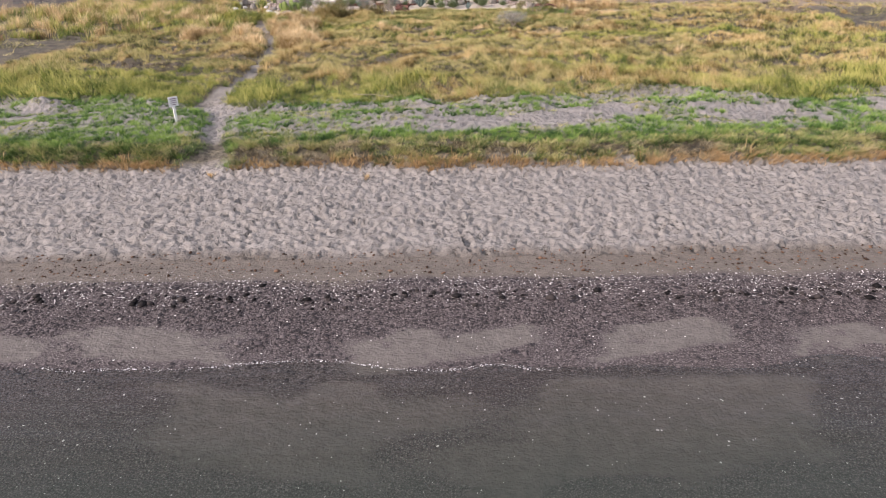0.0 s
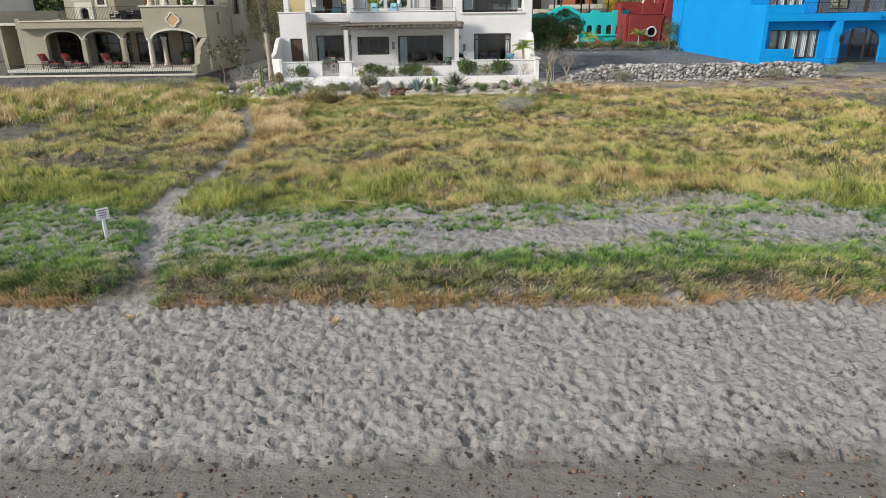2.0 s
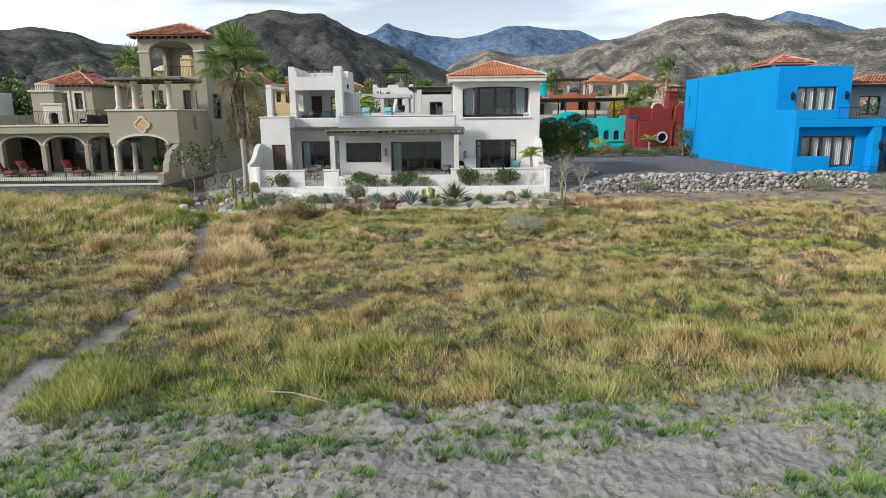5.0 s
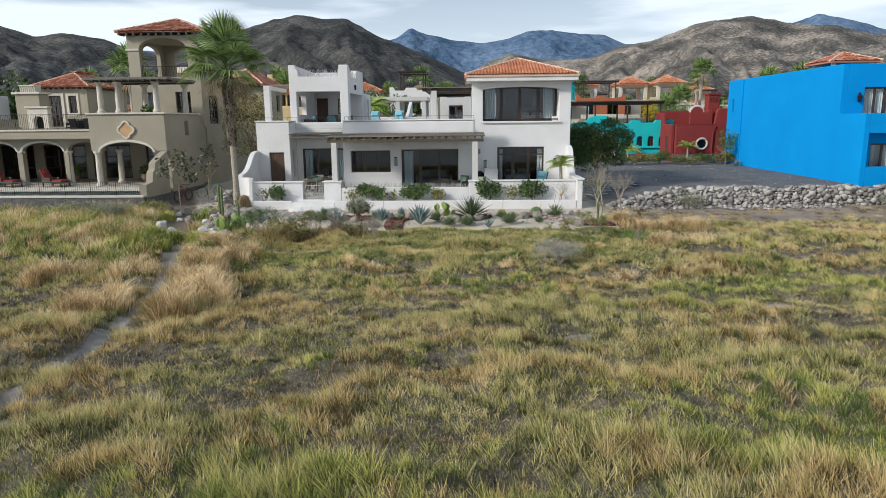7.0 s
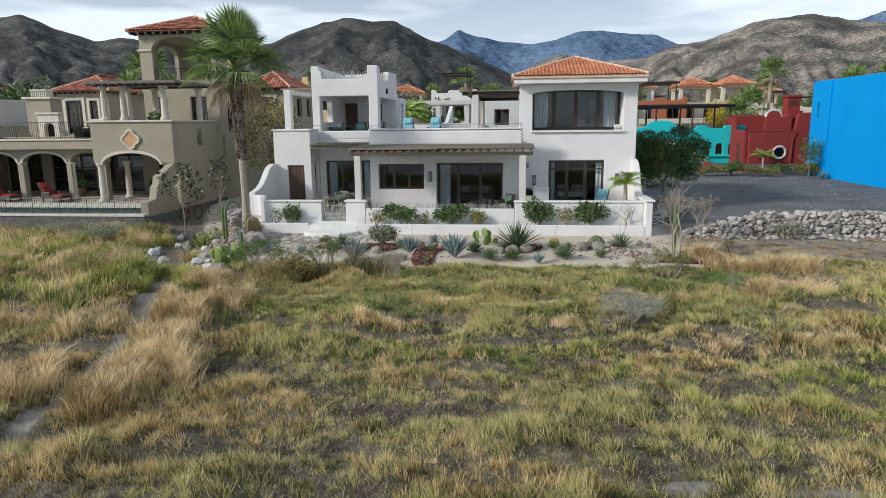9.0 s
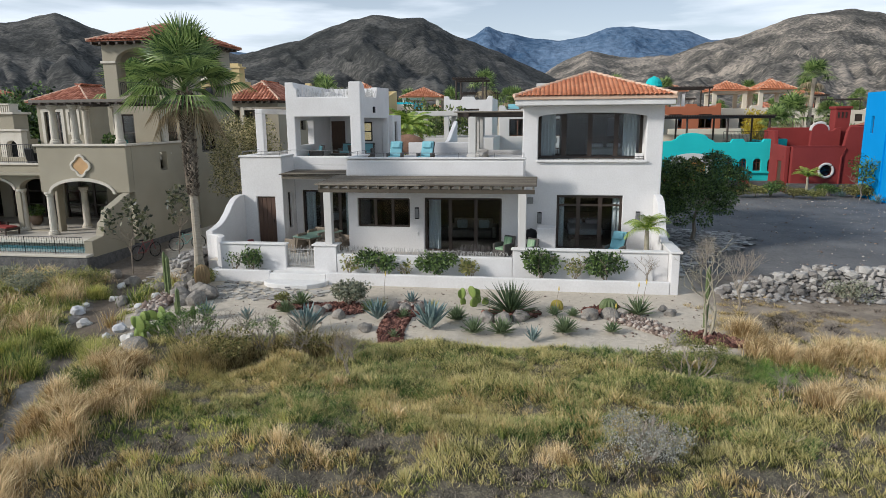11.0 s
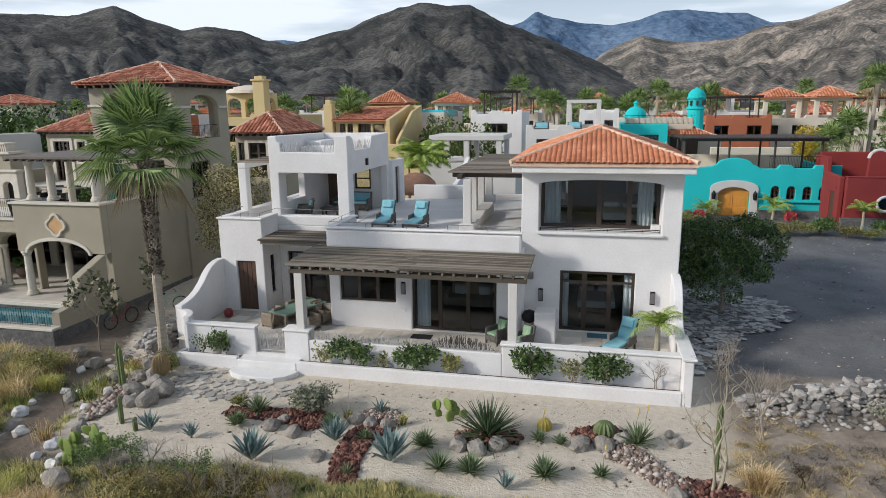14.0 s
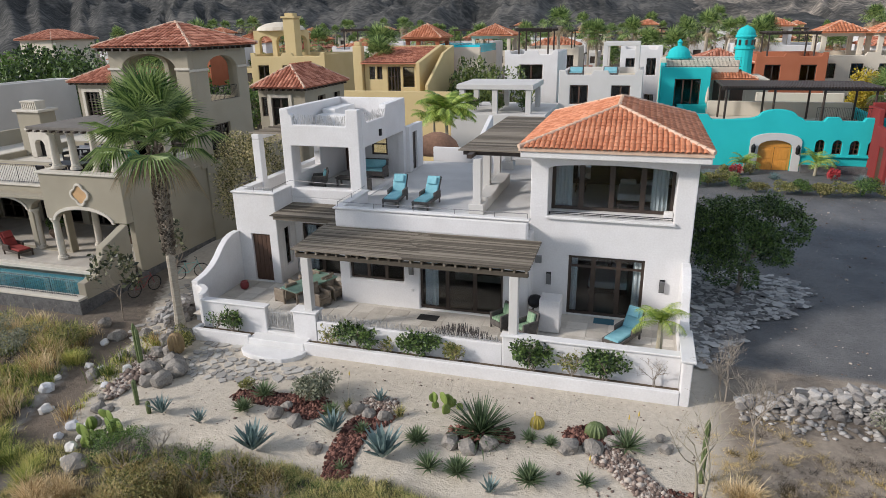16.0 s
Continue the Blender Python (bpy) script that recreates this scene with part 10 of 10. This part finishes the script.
# houses farther back
rnd = random.Random(21)
palette = [(WHITE, "white"), (CREAM, "cream"), (YELLOW, "yellow"), (TERRA_WALL, "terracotta"), (GREYWALL, "grey-white"), (CREAM, "cream"), (WHITE, "white"), (TAN, "tan")]
taken = []
for j, yy in enumerate((140, 158, 178, 202, 230, 265)):
    n = 9 + j * 2
    for k in range(n):
        x = (k - (n - 1) / 2 - 0.6) * (17 + j) + rnd.uniform(-4, 4)
        w, d, h = rnd.uniform(7, 12), rnd.uniform(7, 10), rnd.choice((3.6, 6.4, 6.8, 7.4))
        m, word = rnd.choice(palette)
        kind = rnd.choice(("flat", "flat", "hip"))
        y = yy + rnd.uniform(-5, 5)
        town_house(x - w / 2, x + w / 2, y, y + d, h, m, "distant %s stucco house with %s" % (word, "red tile roof" if kind == "hip" else "flat roof terrace"), kind, 3, 2 if h > 5 else 1, rnd.choice((TILE_RED, TILE_FAR)), detail=False, pergola=kind == "flat" and rnd.random() < 0.4)["group"] = "distant houses"
        if kind == "flat" and rnd.random() < 0.35:
            z = float(ground_h(x, y)) + h - 0.4
            cupola(x - 2, x + 2, y + 2, y + 6, z, z + 2.3, 1.1, "small tiled roof pavilion on a distant house", m)["group"] = "distant pavilions"
LEAFG = mat("fresh_green_leaves", (0.045, 0.08, 0.018), (0.22, 0.27, 0.075), 2, 0.5, 0, 10, island=0.7, leafy=0.25)
# palms
protos = [fan_palm("fan_palm", "fan palm rising among the village houses", 300, -300, h, 1.5, 23, 40 + k, (0.2, 0.1), 0.2, 16, z=0, dead=4) for k, h in enumerate((6.0, 7.8, 9.6))]
spots = [(-21.2, 95, 1, 1.0), (-7.0, 126, 2, 1.1), (-23.5, 101.5, 2, 0.95), (-27, 70, 1, 1.05), (18, 128, 1, 1.1), (8, 126, 0, 1.2), (27, 100, 0, 1.0), (24, 95.5, 0, 0.85), (36, 96, 1, 1.0), (44, 105, 1, 1.1), (-45, 120, 1, 1.1), (-55, 112, 1, 1.2), (-14, 140, 1, 1.1), (-3, 143, 1, 1.1), (20, 137, 1, 1.1), (5, 133, 0, 1.2)]
for k in range(95):
    y = rnd.uniform(122, 300)
    spots.append((rnd.uniform(-0.62, 0.62) * y - 4, y, rnd.randrange(3), rnd.uniform(0.75, 1.15)))
for k, (x, y, i, s) in enumerate(spots):
    z = float(ground_h(x, y)) - 0.1
    if k < 3:
        protos[i].matrix_basis = pose(x, y, z, 0, 0, rnd.uniform(0, 360)) if k != 2 else protos[i].matrix_basis
    copy_thing(protos[i], pose(x, y, z, 0, 0, rnd.uniform(0, 360)) @ Matrix.Diagonal((s, s, s, 1)))["group"] = "village palms"
for k, p_ in enumerate(protos):
    p_.matrix_basis = pose(-62 + 58 * k, 190 + 9 * k, float(ground_h(0, 190)), 0, 0, 40 * k)
    p_["group"] = "village palms"
for k in range(95):
    y = rnd.uniform(165, 325)
    s = rnd.uniform(0.8, 1.2)
    x = rnd.uniform(-0.75, 0.62) * y
    copy_thing(protos[rnd.randrange(3)], pose(x, y, float(ground_h(x, y)) - 0.1, 0, 0, rnd.uniform(0, 360)) @ Matrix.Diagonal((s, s, s, 1)))["group"] = "village palms"
# trees and hedges
tp_ = [tree("village_tree", "rounded green garden tree among the houses", -50 + 60 * k, 150 + 8 * k, 5.5 + k, 3.2 + 0.5 * k, 1.2, 620, 0.7, m, 500 + k, 0.16, 16) for k, m in enumerate((LEAF, LEAF2, LEAF))]
nt_ = [tree("village_tree", "leafy green garden tree among the houses", -40, 96, 6.0, 3.2, 0.4, 2600, 0.30, m, 520 + k, 0.16, 45, clump=(0.15, 0.26)) for k, m in enumerate((LEAF, LEAFG))]
nt_[1].matrix_basis = pose(-11.0, 94, 3.4) @ Matrix.Diagonal((1.0, 1.0, 1.15, 1))
for x, y, i, s in [(-12.3, 97, 1, 1.1), (-8.0, 94, 1, 1.05), (-12.6, 90.5, 0, 0.6), (-64, 100, 2, 1.5), (-72, 96, 0, 1.6), (-46, 96, 2, 1.5), (-56, 104, 0, 1.5), (-80, 104, 2, 1.5), (-13.2, 96, 0, 0.95), (-10.6, 98.5, 2, 0.8), (-36, 96, 0, 0.9), (-30.5, 110, 2, 1.0), (-44, 94, 2, 1.2), (-52, 100, 0, 1.3), (-60, 92, 2, 1.3), (-70, 104, 0, 1.3), (-66, 84, 2, 1.2), (-58, 76, 0, 1.1), (26, 108, 1, 0.9), (36, 112, 0, 1.0), (30, 96, 1, 0.7)]:
    copy_thing(nt_[i % 2], pose(x, y, float(ground_h(x, y)) - 0.1, 0, 0, rnd.uniform(0, 360)) @ Matrix.Diagonal((s, s, s, 1)))
for k in range(100):
    y = rnd.uniform(115, 330)
    x, i, s = rnd.uniform(-0.65, 0.65) * y, rnd.randrange(3), rnd.uniform(0.6, 1.15)
    copy_thing(tp_[i], pose(x, y, float(ground_h(x, y)) - 0.1, 0, 0, rnd.uniform(0, 360)) @ Matrix.Diagonal((s, s, s * 0.9, 1)))["group"] = "village trees"
feather_palm("feather_palm", "bright green feather palm behind the villa", -8.5, 76, 5.0, 2.6, 36, 61, trunk=0.14, leaflets=40)
feather_palm("feather_palm", "bright green feather palm behind the villa", -9.6, 76.6, 4.4, 2.0, 20, 62, trunk=0.1)
feather_palm("feather_palm", "young feather palm by the turquoise house", 17.0, 84.6, 0.9, 1.6, 14, 63)
feather_palm("feather_palm", "young feather palm by the turquoise house", 12.2, 84.8, 0.7, 1.4, 14, 64)
feather_palm("feather_palm", "young feather palm by the turquoise house", 21.8, 80.8, 1.3, 1.3, 12, 65)
YELLOWLEAF = mat("yellow_blossom_leaves", (0.35, 0.25, 0.02), (0.62, 0.50, 0.05), 2, 0.6, 0, 10, island=0.6, leafy=0.25)
tree("yellow_tree", "golden yellow flowering tree behind the turquoise house", 23.2, 99, 6.3, 2.0, 2.2, 3600, 0.22, YELLOWLEAF, 510, 0.12, 12)
hp = [bush("hedge_shrub", "clipped dull green hedge shrub along the road", 12.5, 77.5, 1.15, 1.1, 1700, 0.11, m, 600 + k) for k, m in enumerate((LEAF, LEAFB, LEAF2))]
for k in range(13):
    x, y = 11.2 + 1.28 * k + rnd.uniform(-0.3, 0.3), 78.0 + rnd.uniform(-0.5, 0.6) + (1.2 if k % 3 == 0 else 0)
    s = rnd.uniform(0.75, 1.15)
    copy_thing(hp[k % 3], pose(x, y, float(ground_h(x, y)) - 0.05, 0, 0, rnd.uniform(0, 360)) @ Matrix.Diagonal((s, s, s, 1)))["group"] = "hedge"
for k, h_ in enumerate(hp):
    h_.matrix_basis = pose(8.2 + 1.2 * k, 79.5 + 0.4 * k, float(ground_h(9, 79)) - 0.05)
    h_["group"] = "hedge"
REDFLOWER = mat("red_flowers", (0.35, 0.02, 0.03), (0.62, 0.08, 0.08), 3, 0.7, 0, 10, island=0.6, leafy=0.2)
for k, (x, y) in enumerate(((11.6, 83.6), (12.6, 84.2), (17.8, 83.2), (10.6, 83.0))):
    bush("flower_bush", "red-flowering shrub before the turquoise house", x, y, 0.5, 0.9, 500, 0.12, REDFLOWER if k % 2 == 0 else LEAF2, 620 + k)
tree("small_tree", "slim young tree beside the blue wall", 24.0, 77.2, 3.2, 1.0, 1.0, 700, 0.16, LEAF, 630, 0.05, 8)
for k, (x, y) in enumerate(((14, 82.5), (19.5, 82.8), (9.5, 82.4), (21.5, 79.5), (24.4, 75.5), (23.6, 79.0))):
    rosette("agave", "pale green agave in the roadside bed", x, y, 30, 0.8, 0.08, AGAVE, 75, 0.1, 70 + k)
